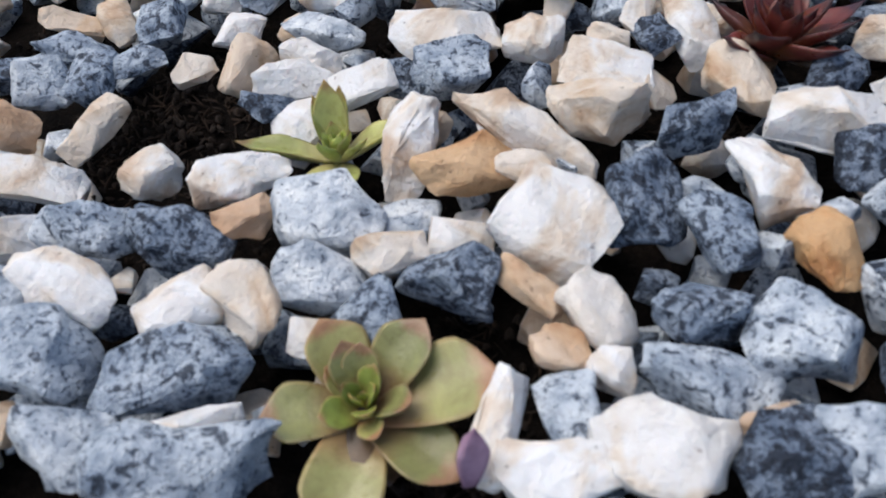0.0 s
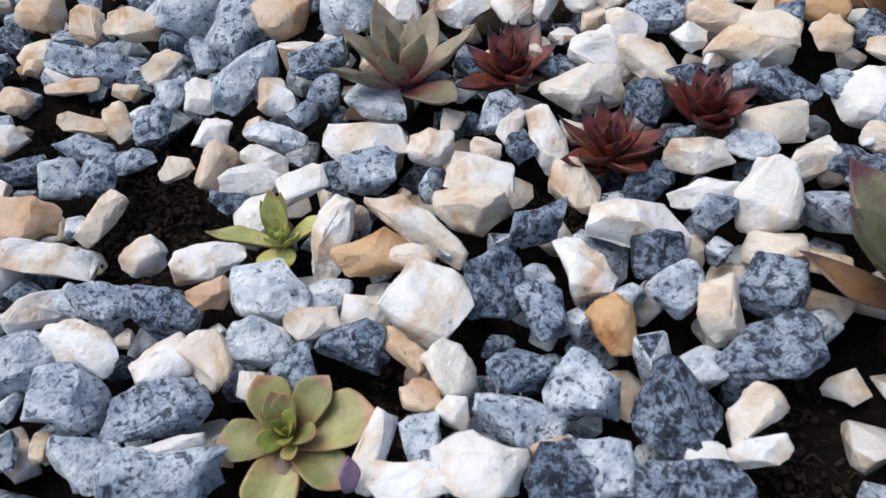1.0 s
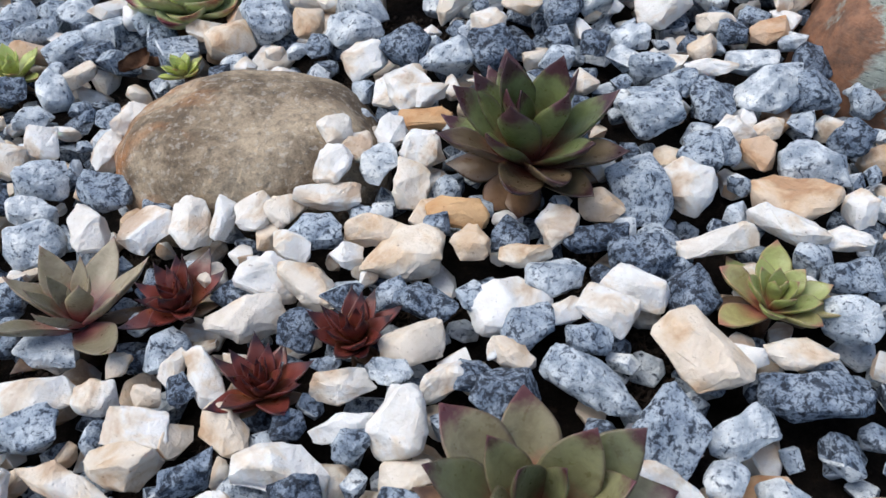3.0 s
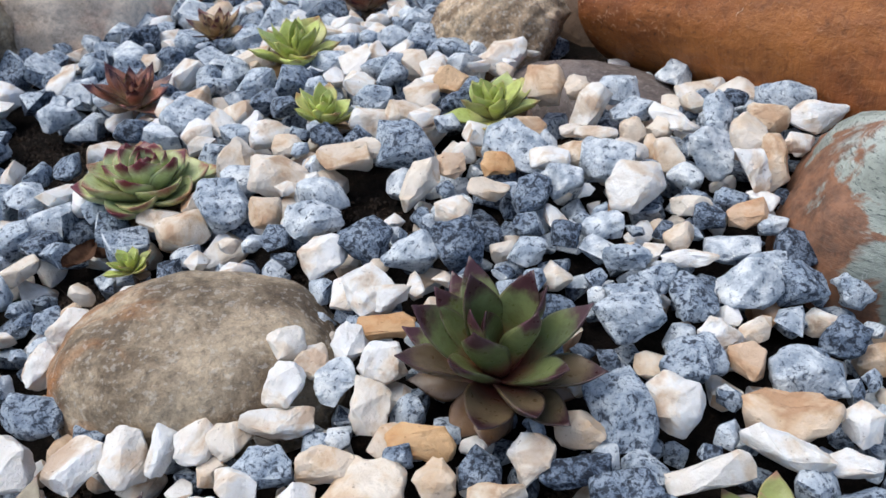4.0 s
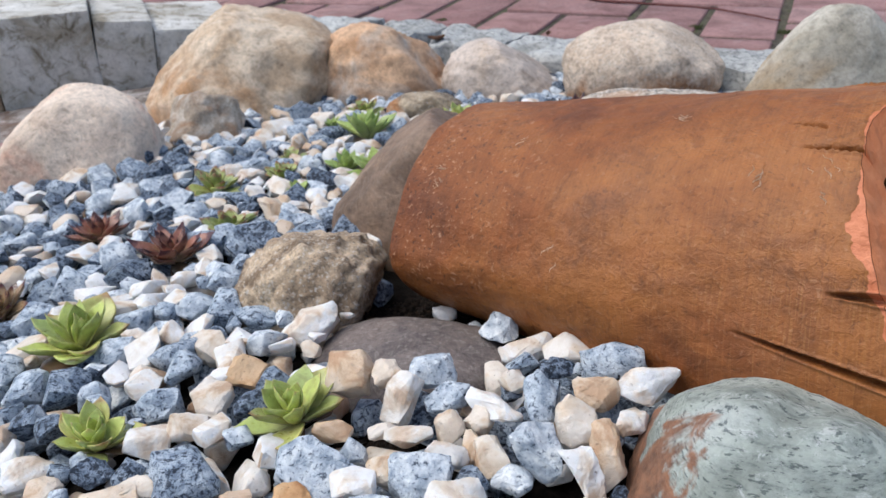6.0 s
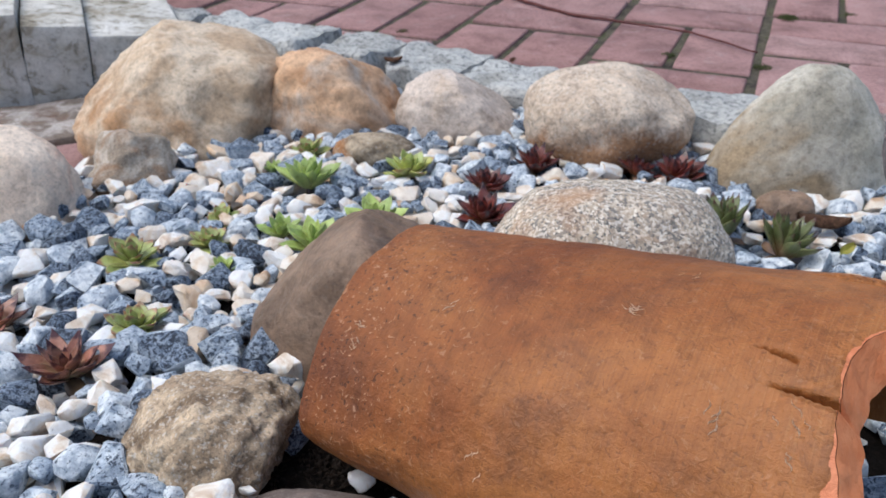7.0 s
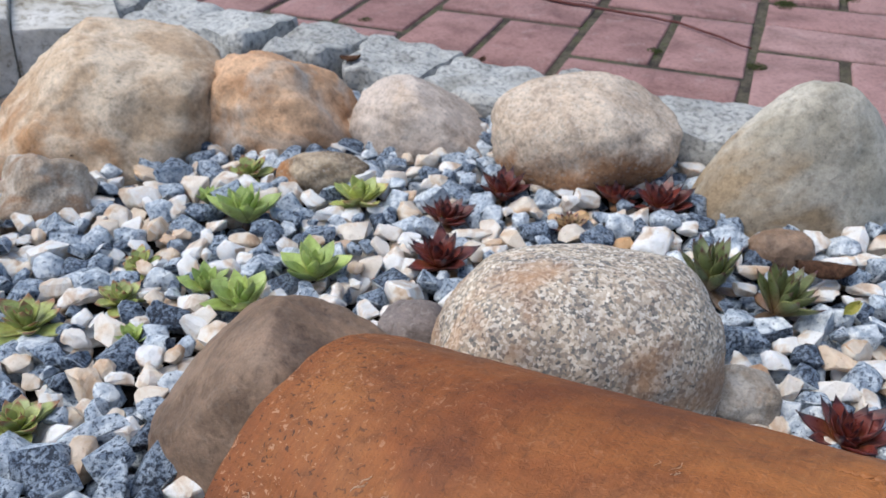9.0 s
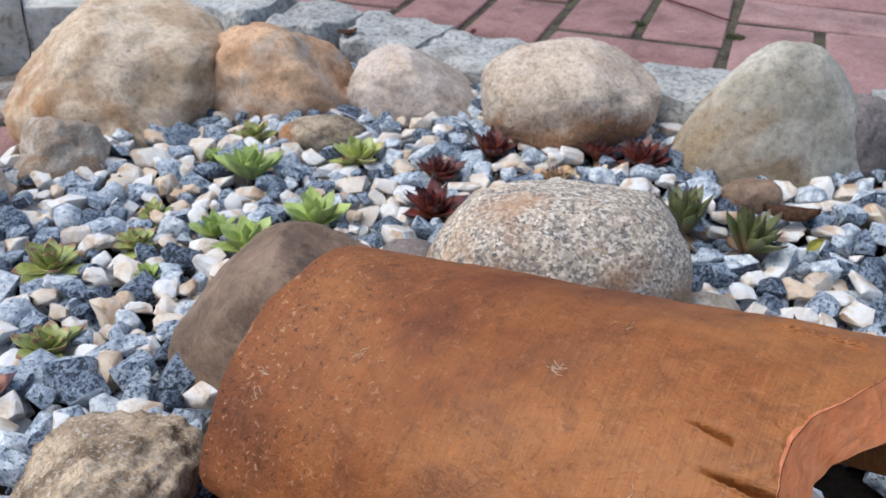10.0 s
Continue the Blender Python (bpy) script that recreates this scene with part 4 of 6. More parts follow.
chip('granite', -0.0537, 0.0582, -0.0272, 10, 14, -10, 0.0172, 0.0126, 0.0094)
chip('granite', -0.0364, 0.0541, -0.0262, 13, 9, 3, 0.0265, 0.0135, 0.0101)
chip('white', -0.0363, 0.0616, -0.0259, 16, 5, 21, 0.0149, 0.0044, 0.0030)
chip('granite', -0.0755, 0.0838, -0.0277, 16, 14, 5, 0.0177, 0.0152, 0.0106)
chip('white', -0.0803, 0.1144, -0.0271, 19, 15, 1, 0.0255, 0.0092, 0.0062)
chip('white', -0.0549, 0.1138, -0.0252, 22, 3, 23, 0.0126, 0.0106, 0.0063)
chip('cream', -0.0702, 0.1283, -0.0260, 21, -13, 63, 0.0172, 0.0072, 0.0049)
chip('granite', -0.0850, 0.1431, -0.0267, 24, 9, 15, 0.0147, 0.0117, 0.0088)
chip('granite', -0.0757, 0.1446, -0.0259, 15, -21, 84, 0.0148, 0.0109, 0.0081)
chip('granite', -0.0992, 0.1486, -0.0275, 25, 10, 16, 0.0167, 0.0085, 0.0064)
chip('cream', -0.0913, 0.1286, -0.0275, 21, 14, 6, 0.0173, 0.0144, 0.0087)
chip('granite', 0.0533, 0.0538, -0.0193, 13, -5, -1, 0.0127, 0.0118, 0.0076)
chip('granite', 0.0456, 0.0535, -0.0199, 13, -4, 0, 0.0185, 0.0118, 0.0089)
chip('white', 0.0442, 0.0576, -0.0197, 13, -7, 13, 0.0106, 0.0060, 0.0041)
chip('granite', 0.0689, 0.0494, -0.0184, 12, -8, -1, 0.0248, 0.0103, 0.0078)

chip('granite', 0.0018, 0.1667, -0.0165, 19, 12, -11, 0.0196, 0.0152, 0.0114)
chip('white', -0.0287, 0.1728, -0.0201, 10, -20, 90, 0.0143, 0.0116, 0.0071)
chip('granite', -0.0399, 0.1821, -0.0211, 21, -12, 57, 0.0293, 0.0149, 0.0112)
chip('granite', -0.0485, 0.2100, -0.0211, 19, -17, 68, 0.0271, 0.0170, 0.0127)
chip('cream', -0.0327, 0.2134, -0.0190, 25, 1, 22, 0.0188, 0.0149, 0.0094)
chip('white', -0.0412, 0.2256, -0.0197, 24, 12, 0, 0.0129, 0.0121, 0.0065)
chip('granite', -0.0106, 0.2095, -0.0160, 23, 9, -1, 0.0186, 0.0169, 0.0112)
chip('granite', -0.0158, 0.2267, -0.0160, 17, 20, -28, 0.0161, 0.0120, 0.0090)
chip('granite', -0.0359, 0.2382, -0.0186, 24, 13, -5, 0.0232, 0.0146, 0.0110)
chip('granite', -0.0147, 0.2436, -0.0152, 25, 9, -1, 0.0189, 0.0148, 0.0111)
chip('granite', 0.0104, 0.2285, -0.0118, 23, 13, -15, 0.0204, 0.0142, 0.0107)
chip('white', 0.0170, 0.2644, -0.0091, 23, -16, 43, 0.0173, 0.0141, 0.0087)
chip('white', 0.0077, 0.2518, -0.0112, 9, -26, 81, 0.0169, 0.0115, 0.0078)
chip('white', -0.0325, 0.2589, -0.0175, 24, 14, -9, 0.0185, 0.0141, 0.0092)
chip('granite', -0.0258, 0.2845, -0.0160, 27, 9, -1, 0.0170, 0.0124, 0.0093)
chip('granite', -0.0431, 0.3088, -0.0183, 29, 6, 9, 0.0191, 0.0130, 0.0097)
chip('white', -0.0186, 0.2653, -0.0152, 9, -27, 88, 0.0140, 0.0131, 0.0070)
chip('cream', -0.0700, 0.2483, -0.0227, 2, 27, -58, 0.0170, 0.0116, 0.0079)
chip('granite', -0.0786, 0.2389, -0.0238, 21, 18, -8, 0.0200, 0.0136, 0.0102)
chip('white', 0.0065, 0.2121, -0.0132, -2, 25, -81, 0.0186, 0.0127, 0.0086)
chip('white', 0.0270, 0.2053, -0.0103, 17, -17, 53, 0.0173, 0.0155, 0.0086)
chip('white', 0.0409, 0.2030, -0.0082, 6, -23, 80, 0.0191, 0.0133, 0.0091)
chip('white', 0.0517, 0.2029, -0.0065, 6, -24, 80, 0.0171, 0.0082, 0.0056)
chip('white', 0.0614, 0.2030, -0.0049, 11, -22, 63, 0.0150, 0.0133, 0.0075)
chip('white', 0.0710, 0.2018, -0.0035, 14, -20, 51, 0.0130, 0.0122, 0.0065)
chip('white', 0.0846, 0.2028, -0.0013, 25, -2, -1, 0.0229, 0.0091, 0.0062)
chip('white', 0.0791, 0.2271, 0.0067, 1, -27, 85, 0.0106, 0.0098, 0.0053)
chip('white', 0.0895, 0.2254, 0.0081, 27, -5, 3, 0.0127, 0.0108, 0.0064)
chip('white', 0.0799, 0.2181, -0.0003, 6, -25, 73, 0.0145, 0.0105, 0.0072)
chip('white', 0.0883, 0.2119, 0.0040, 7, -25, 67, 0.0154, 0.0125, 0.0077)
chip('white', 0.0976, 0.2208, 0.0045, 14, -23, 50, 0.0125, 0.0106, 0.0062)
chip('white', 0.1089, 0.2254, 0.0043, 13, -24, 50, 0.0135, 0.0117, 0.0068)
chip('white', 0.1174, 0.2160, 0.0046, 22, -15, 20, 0.0153, 0.0145, 0.0076)
chip('white', 0.1121, 0.2009, 0.0024, 5, -25, 66, 0.0168, 0.0121, 0.0082)
chip('granite', 0.1032, 0.2125, 0.0023, 24, -10, 11, 0.0142, 0.0134, 0.0085)
chip('white', 0.1172, 0.2467, 0.0072, 17, 23, -63, 0.0195, 0.0166, 0.0098)
chip('white', 0.1230, 0.2434, 0.0077, 19, -21, 34, 0.0151, 0.0110, 0.0075)
chip('ochre', 0.1207, 0.2299, 0.0063, 27, -3, -7, 0.0199, 0.0085, 0.0058)
chip('granite', 0.0805, 0.1892, -0.0031, 24, 0, -5, 0.0184, 0.0118, 0.0089)
chip('cream', 0.0977, 0.1852, -0.0011, 24, 0, -10, 0.0172, 0.0107, 0.0073)
chip('cream', 0.1062, 0.1751, -0.0011, 23, 3, -20, 0.0242, 0.0199, 0.0121)
chip('ochre', 0.1243, 0.1856, 0.0022, 24, 1, -20, 0.0200, 0.0097, 0.0066)
chip('cream', 0.1262, 0.1723, 0.0009, 16, 17, -64, 0.0129, 0.0113, 0.0065)
chip('white', 0.0903, 0.1773, -0.0029, 19, 13, -42, 0.0094, 0.0086, 0.0047)
chip('white', 0.0727, 0.1849, -0.0047, 23, 5, -14, 0.0125, 0.0098, 0.0062)
chip('white', 0.0664, 0.1744, -0.0066, 20, 10, -27, 0.0206, 0.0143, 0.0097)
chip('white', 0.0769, 0.1698, -0.0055, 16, 15, -46, 0.0240, 0.0113, 0.0077)
chip('white', 0.0586, 0.1615, -0.0089, 21, -1, 4, 0.0237, 0.0139, 0.0095)
chip('granite', 0.0737, 0.1531, -0.0076, 5, -20, 73, 0.0124, 0.0109, 0.0075)
chip('cream', 0.1053, 0.1422, -0.0049, 19, -6, 2, 0.0207, 0.0132, 0.0090)
chip('granite', 0.1109, 0.1554, -0.0028, 21, 0, -15, 0.0196, 0.0127, 0.0095)
chip('granite', 0.1013, 0.1604, -0.0033, 22, -2, -6, 0.0108, 0.0092, 0.0065)
chip('white', 0.1335, 0.1495, -0.0012, 19, -11, 6, 0.0245, 0.0151, 0.0103)
chip('granite', 0.1477, 0.1555, 0.0007, 23, 0, -26, 0.0177, 0.0145, 0.0106)
chip('cream', 0.1411, 0.1641, 0.0013, 23, -3, -17, 0.0163, 0.0074, 0.0050)
chip('white', 0.1520, 0.1724, 0.0032, 7, -23, 48, 0.0157, 0.0122, 0.0078)
chip('granite', 0.1630, 0.1674, 0.0032, 23, -9, -9, 0.0201, 0.0093, 0.0070)
chip('granite', 0.1383, 0.1747, 0.0024, 23, -6, -8, 0.0121, 0.0123, 0.0072)
chip('cream', 0.1683, 0.1793, 0.0051, 25, -5, -18, 0.0140, 0.0105, 0.0070)
chip('granite', 0.1820, 0.1824, 0.0060, 18, 19, -78, 0.0264, 0.0173, 0.0130)
chip('white', 0.1971, 0.1832, 0.0063, 26, 6, -48, 0.0171, 0.0155, 0.0085)
chip('granite', 0.2062, 0.1950, 0.0078, 25, -12, -11, 0.0156, 0.0119, 0.0089)
chip('white', 0.1692, 0.1474, 0.0009, 23, -3, -27, 0.0209, 0.0124, 0.0084)
chip('white', 0.1590, 0.1417, -0.0004, 22, 2, -36, 0.0172, 0.0122, 0.0083)
chip('white', 0.1974, 0.1590, 0.0031, 20, -16, -1, 0.0251, 0.0091, 0.0062)
chip('granite', 0.1743, 0.1583, 0.0025, 22, -10, -9, 0.0196, 0.0127, 0.0096)
chip('cream', 0.1795, 0.1242, -0.0020, 20, 9, -63, 0.0280, 0.0185, 0.0126)
chip('granite', 0.1507, 0.1213, -0.0037, 20, 4, -46, 0.0310, 0.0150, 0.0112)
chip('granite', 0.1848, 0.1436, 0.0008, 22, 8, -58, 0.0155, 0.0158, 0.0093)
chip('granite', 0.1363, 0.1401, -0.0022, 20, -7, -8, 0.0154, 0.0139, 0.0092)
chip('white', 0.1470, 0.1434, -0.0010, 18, -13, 5, 0.0138, 0.0070, 0.0048)
chip('granite', 0.1519, 0.1340, -0.0019, 21, -4, -22, 0.0135, 0.0086, 0.0064)
chip('white', 0.1308, 0.1342, -0.0034, 20, 4, -35, 0.0135, 0.0086, 0.0058)
chip('granite', 0.1642, 0.1028, -0.0056, -6, -18, 67, 0.0264, 0.0206, 0.0155)
chip('white', 0.1568, 0.0896, -0.0077, 18, 1, -46, 0.0210, 0.0138, 0.0094)
chip('cream', 0.1729, 0.0819, -0.0081, 14, -13, -8, 0.0103, 0.0105, 0.0051)
chip('granite', 0.1818, 0.1009, -0.0053, 14, -15, 0, 0.0171, 0.0126, 0.0095)
chip('granite', 0.1748, 0.0906, -0.0069, 15, -13, -8, 0.0121, 0.0108, 0.0072)
chip('white', 0.1481, 0.0803, -0.0093, 4, -16, 32, 0.0109, 0.0097, 0.0055)
chip('granite', 0.1274, 0.1227, -0.0052, 10, -17, 33, 0.0180, 0.0159, 0.0108)

chip('granite', 0.1950, 0.2142, 0.0101, 27, -7, -12, 0.0231, 0.0177, 0.0132)
chip('cream', 0.2255, 0.1936, 0.0071, 22, 17, -70, 0.0130, 0.0114, 0.0065)
chip('granite', 0.2101, 0.1977, 0.0081, 24, -13, -5, 0.0167, 0.0133, 0.0100)
chip('granite', 0.2410, 0.1874, 0.0055, 25, -12, -15, 0.0203, 0.0160, 0.0120)
chip('granite', 0.2612, 0.1993, 0.0053, 27, -9, -24, 0.0154, 0.0137, 0.0092)
chip('granite', 0.2790, 0.2221, 0.0059, -1, -30, 52, 0.0185, 0.0168, 0.0111)
chip('cream', 0.2285, 0.1731, 0.0044, 26, -6, -27, 0.0265, 0.0162, 0.0110)
chip('white', 0.2492, 0.1681, 0.0025, 23, 14, -73, 0.0124, 0.0108, 0.0062)
chip('white', 0.2379, 0.1572, 0.0018, 23, -11, -19, 0.0153, 0.0078, 0.0053)
chip('white', 0.2220, 0.1629, 0.0033, 25, 1, -41, 0.0257, 0.0087, 0.0059)
chip('granite', 0.2327, 0.1437, 0.0003, 22, -10, -23, 0.0180, 0.0133, 0.0100)
chip('granite', 0.2254, 0.1282, -0.0016, 19, -13, -14, 0.0155, 0.0135, 0.0093)
chip('white', 0.2073, 0.1205, -0.0023, 19, -10, -17, 0.0195, 0.0092, 0.0062)
chip('granite', 0.2060, 0.1082, -0.0041, 17, -11, -17, 0.0318, 0.0132, 0.0099)
chip('white', 0.1908, 0.1212, -0.0022, 20, -4, -30, 0.0134, 0.0076, 0.0052)
chip('granite', 0.1506, 0.2621, 0.0122, 29, -1, -10, 0.0202, 0.0184, 0.0121)
chip('granite', 0.1189, 0.2741, 0.0092, 26, 15, -34, 0.0207, 0.0155, 0.0117)
chip('granite', 0.1011, 0.2928, 0.0072, 30, 3, -7, 0.0250, 0.0151, 0.0113)
chip('white', 0.1038, 0.2706, 0.0067, 27, -11, 18, 0.0173, 0.0154, 0.0086)
chip('white', 0.1122, 0.2505, 0.0067, 28, 2, -8, 0.0155, 0.0147, 0.0077)
chip('granite', 0.1340, 0.2618, 0.0104, 16, -25, 46, 0.0191, 0.0173, 0.0115)

chip('granite', 0.1420, 0.3322, 0.0136, 28, 3, -11, 0.0250, 0.0232, 0.0150)
chip('granite', 0.1844, 0.3141, 0.0166, 25, 14, -43, 0.0308, 0.0191, 0.0143)
chip('cream', 0.1672, 0.2885, 0.0150, 26, 4, -21, 0.0163, 0.0093, 0.0064)
chip('white', 0.1523, 0.2800, 0.0134, 25, 1, -12, 0.0138, 0.0121, 0.0069)
chip('cream', 0.1425, 0.3024, 0.0133, 16, -22, 46, 0.0252, 0.0139, 0.0095)
chip('cream', 0.1563, 0.3091, 0.0148, 27, 1, -12, 0.0129, 0.0131, 0.0064)
chip('white', 0.0889, 0.3289, 0.0057, 27, 8, -9, 0.0245, 0.0182, 0.0122)
chip('white', 0.0719, 0.3518, 0.0024, 11, -27, 76, 0.0224, 0.0156, 0.0106)
chip('cream', 0.0938, 0.3524, 0.0064, 29, -1, 7, 0.0142, 0.0121, 0.0071)
chip('white', 0.0869, 0.3676, 0.0048, 29, -1, 7, 0.0197, 0.0138, 0.0094)
chip('white', 0.0642, 0.3887, -0.0001, 19, 24, -41, 0.0155, 0.0118, 0.0077)
chip('white', 0.0769, 0.3834, 0.0024, 14, -27, 69, 0.0153, 0.0104, 0.0071)
chip('cream', 0.1165, 0.3322, 0.0103, 28, -1, 1, 0.0226, 0.0138, 0.0094)
chip('granite', 0.1111, 0.3517, 0.0093, 28, 6, -10, 0.0142, 0.0109, 0.0082)
chip('white', 0.1255, 0.3338, 0.0116, 28, -2, 1, 0.0182, 0.0104, 0.0071)
chip('white', 0.1450, 0.3602, 0.0135, 29, 5, -15, 0.0171, 0.0100, 0.0068)
chip('white', 0.1556, 0.3735, 0.0140, 20, -24, 41, 0.0177, 0.0168, 0.0089)
chip('ochre', 0.1714, 0.3837, 0.0146, 29, 11, -28, 0.0156, 0.0146, 0.0078)
chip('granite', 0.1695, 0.3619, 0.0155, 30, 1, -12, 0.0148, 0.0126, 0.0089)
chip('white', 0.2034, 0.4122, 0.0134, 23, -23, 28, 0.0267, 0.0172, 0.0117)
chip('granite', 0.1826, 0.4329, 0.0112, 32, 1, -12, 0.0263, 0.0149, 0.0112)
chip('white', 0.1297, 0.3992, 0.0098, 31, -5, 5, 0.0160, 0.0150, 0.0080)
chip('white', 0.1281, 0.4435, 0.0059, 32, 5, -10, 0.0177, 0.0105, 0.0072)
chip('white', 0.1433, 0.4377, 0.0081, 15, 29, -65, 0.0131, 0.0104, 0.0066)
chip('granite', 0.0798, 0.4318, 0.0001, 31, -1, 8, 0.0228, 0.0174, 0.0131)
chip('granite', 0.0492, 0.4034, -0.0036, 16, 26, -46, 0.0266, 0.0244, 0.0160)
chip('granite', 0.0666, 0.3173, 0.0016, 25, 10, -8, 0.0236, 0.0241, 0.0142)
chip('cream', 0.0834, 0.3044, 0.0045, 25, 8, -9, 0.0135, 0.0127, 0.0068)
chip('granite', 0.1956, 0.2880, 0.0160, 27, -3, -14, 0.0165, 0.0136, 0.0099)
chip('granite', 0.1825, 0.2822, 0.0154, 25, -9, 2, 0.0171, 0.0144, 0.0103)
chip('ochre', 0.1743, 0.3044, 0.0160, 16, 23, -68, 0.0128, 0.0131, 0.0064)

chip('white', 0.2266, 0.8324, -0.0300, 28, 11, -15, 0.0185, 0.0112, 0.0076)
chip('white', 0.2527, 0.8298, -0.0301, 27, 14, -24, 0.0334, 0.0204, 0.0139)
chip('white', 0.2106, 0.8234, -0.0297, 30, -3, 11, 0.0151, 0.0123, 0.0076)
chip('white', 0.1895, 0.8230, -0.0296, 30, -5, 16, 0.0192, 0.0087, 0.0059)
chip('granite', 0.1660, 0.8281, -0.0299, 27, 14, -14, 0.0149, 0.0121, 0.0089)
chip('white', 0.2373, 0.8043, -0.0290, 23, -19, 40, 0.0171, 0.0218, 0.0085)
chip('cream', 0.2271, 0.7872, -0.0282, 29, 2, 1, 0.0187, 0.0169, 0.0093)
chip('granite', 0.2048, 0.7719, -0.0273, 27, 12, -15, 0.0281, 0.0143, 0.0107)
chip('granite', 0.2664, 0.7976, -0.0290, 23, -20, 39, 0.0193, 0.0241, 0.0116)
chip('white', 0.2774, 0.7953, -0.0290, 28, 9, -16, 0.0121, 0.0123, 0.0060)
chip('granite', 0.2934, 0.7876, -0.0289, 29, 4, -9, 0.0237, 0.0153, 0.0115)
chip('white', 0.1801, 0.7704, -0.0273, 23, 18, -27, 0.0178, 0.0121, 0.0082)
chip('cream', 0.1773, 0.7531, -0.0262, 26, 13, -15, 0.0134, 0.0110, 0.0067)
chip('white', 0.1655, 0.7545, -0.0264, 11, -27, 80, 0.0153, 0.0214, 0.0076)
chip('white', 0.1937, 0.7147, -0.0234, 28, -1, 11, 0.0274, 0.0149, 0.0101)
chip('white', 0.2101, 0.7012, -0.0222, 27, 1, 5, 0.0270, 0.0129, 0.0087)
chip('granite', 0.2067, 0.7373, -0.0251, 26, 12, -15, 0.0210, 0.0155, 0.0117)
chip('granite', 0.2222, 0.7347, -0.0250, 26, 11, -16, 0.0153, 0.0156, 0.0092)
chip('white', 0.2808, 0.7308, -0.0257, 19, -21, 44, 0.0256, 0.0121, 0.0082)
chip('white', 0.2926, 0.7501, -0.0271, 27, 8, -17, 0.0102, 0.0125, 0.0051)
chip('cream', 0.2666, 0.7557, -0.0269, 22, -19, 39, 0.0081, 0.0103, 0.0041)
chip('cream', 0.2765, 0.7601, -0.0273, 27, 9, -16, 0.0144, 0.0084, 0.0057)
chip('granite', 0.2432, 0.7687, -0.0273, 27, 10, -16, 0.0204, 0.0166, 0.0122)
chip('granite', 0.2569, 0.7031, -0.0230, 26, 9, -17, 0.0205, 0.0152, 0.0114)
chip('white', 0.2585, 0.7241, -0.0247, 28, 1, 0, 0.0116, 0.0071, 0.0048)
chip('cream', 0.2519, 0.6811, -0.0210, 25, 9, -17, 0.0125, 0.0109, 0.0063)
chip('granite', 0.2582, 0.6562, -0.0187, 24, 9, -17, 0.0259, 0.0176, 0.0132)
chip('white', 0.2089, 0.6520, -0.0172, 18, 19, -36, 0.0182, 0.0101, 0.0069)
chip('white', 0.2102, 0.6723, -0.0194, 25, -8, 25, 0.0154, 0.0087, 0.0059)
chip('granite', 0.1946, 0.6412, -0.0160, 23, 12, -16, 0.0225, 0.0147, 0.0110)
chip('granite', 0.2011, 0.6121, -0.0123, 22, 12, -16, 0.0168, 0.0109, 0.0082)
chip('cream', 0.1790, 0.6400, -0.0160, 25, 6, 1, 0.0158, 0.0113, 0.0077)
chip('cream', 0.1873, 0.6182, -0.0132, 22, 13, -16, 0.0107, 0.0093, 0.0053)
chip('white', 0.1976, 0.5965, -0.0103, 21, 12, -16, 0.0118, 0.0090, 0.0059)
chip('cream', 0.2135, 0.6042, -0.0114, 1, 24, -78, 0.0212, 0.0139, 0.0094)
chip('cream', 0.2218, 0.6135, -0.0127, 22, 11, -17, 0.0140, 0.0127, 0.0070)
chip('white', 0.2300, 0.6025, -0.0115, 23, 7, -9, 0.0153, 0.0078, 0.0053)
chip('white', 0.2437, 0.5971, -0.0112, 11, 22, -58, 0.0137, 0.0140, 0.0069)
chip('white', 0.2448, 0.6176, -0.0139, 23, 9, -17, 0.0159, 0.0130, 0.0080)
chip('cream', 0.2579, 0.6154, -0.0141, 23, 9, -17, 0.0112, 0.0114, 0.0056)
chip('white', 0.2723, 0.6387, -0.0174, 9, 24, -69, 0.0236, 0.0120, 0.0082)
chip('white', 0.2313, 0.5578, -0.0055, 16, -16, 52, 0.0125, 0.0128, 0.0063)
chip('granite', 0.2175, 0.5591, -0.0053, 23, 1, 8, 0.0331, 0.0127, 0.0095)
chip('granite', 0.2471, 0.5648, -0.0071, 15, -17, 51, 0.0143, 0.0248, 0.0086)
chip('granite', 0.2229, 0.5906, -0.0097, 22, 11, -17, 0.0133, 0.0121, 0.0080)
chip('white', 0.2424, 0.6561, -0.0182, 26, -2, 9, 0.0102, 0.0076, 0.0051)
chip('white', 0.3597, 0.7954, -0.0303, 28, 9, -26, 0.0225, 0.0160, 0.0109)
chip('white', 0.3729, 0.7770, -0.0301, 25, 16, -43, 0.0199, 0.0135, 0.0092)
chip('white', 0.3777, 0.7534, -0.0294, 28, -5, -3, 0.0258, 0.0110, 0.0074)
chip('white', 0.4122, 0.7128, -0.0291, 26, 10, -36, 0.0228, 0.0106, 0.0072)
chip('white', 0.4010, 0.6971, -0.0281, 19, 20, -62, 0.0161, 0.0103, 0.0070)
chip('white', 0.4218, 0.6979, -0.0290, 17, -22, 33, 0.0163, 0.0167, 0.0082)
chip('cream', 0.3768, 0.6756, -0.0260, 2, -27, 72, 0.0096, 0.0118, 0.0048)
chip('white', 0.3563, 0.6481, -0.0232, 8, -25, 59, 0.0164, 0.0074, 0.0050)
chip('granite', 0.3653, 0.7286, -0.0281, 27, 8, -27, 0.0248, 0.0126, 0.0095)
chip('granite', 0.3344, 0.7433, -0.0278, 25, 13, -34, 0.0290, 0.0148, 0.0111)
chip('cream', 0.3158, 0.7377, -0.0270, 27, 8, -21, 0.0223, 0.0104, 0.0070)
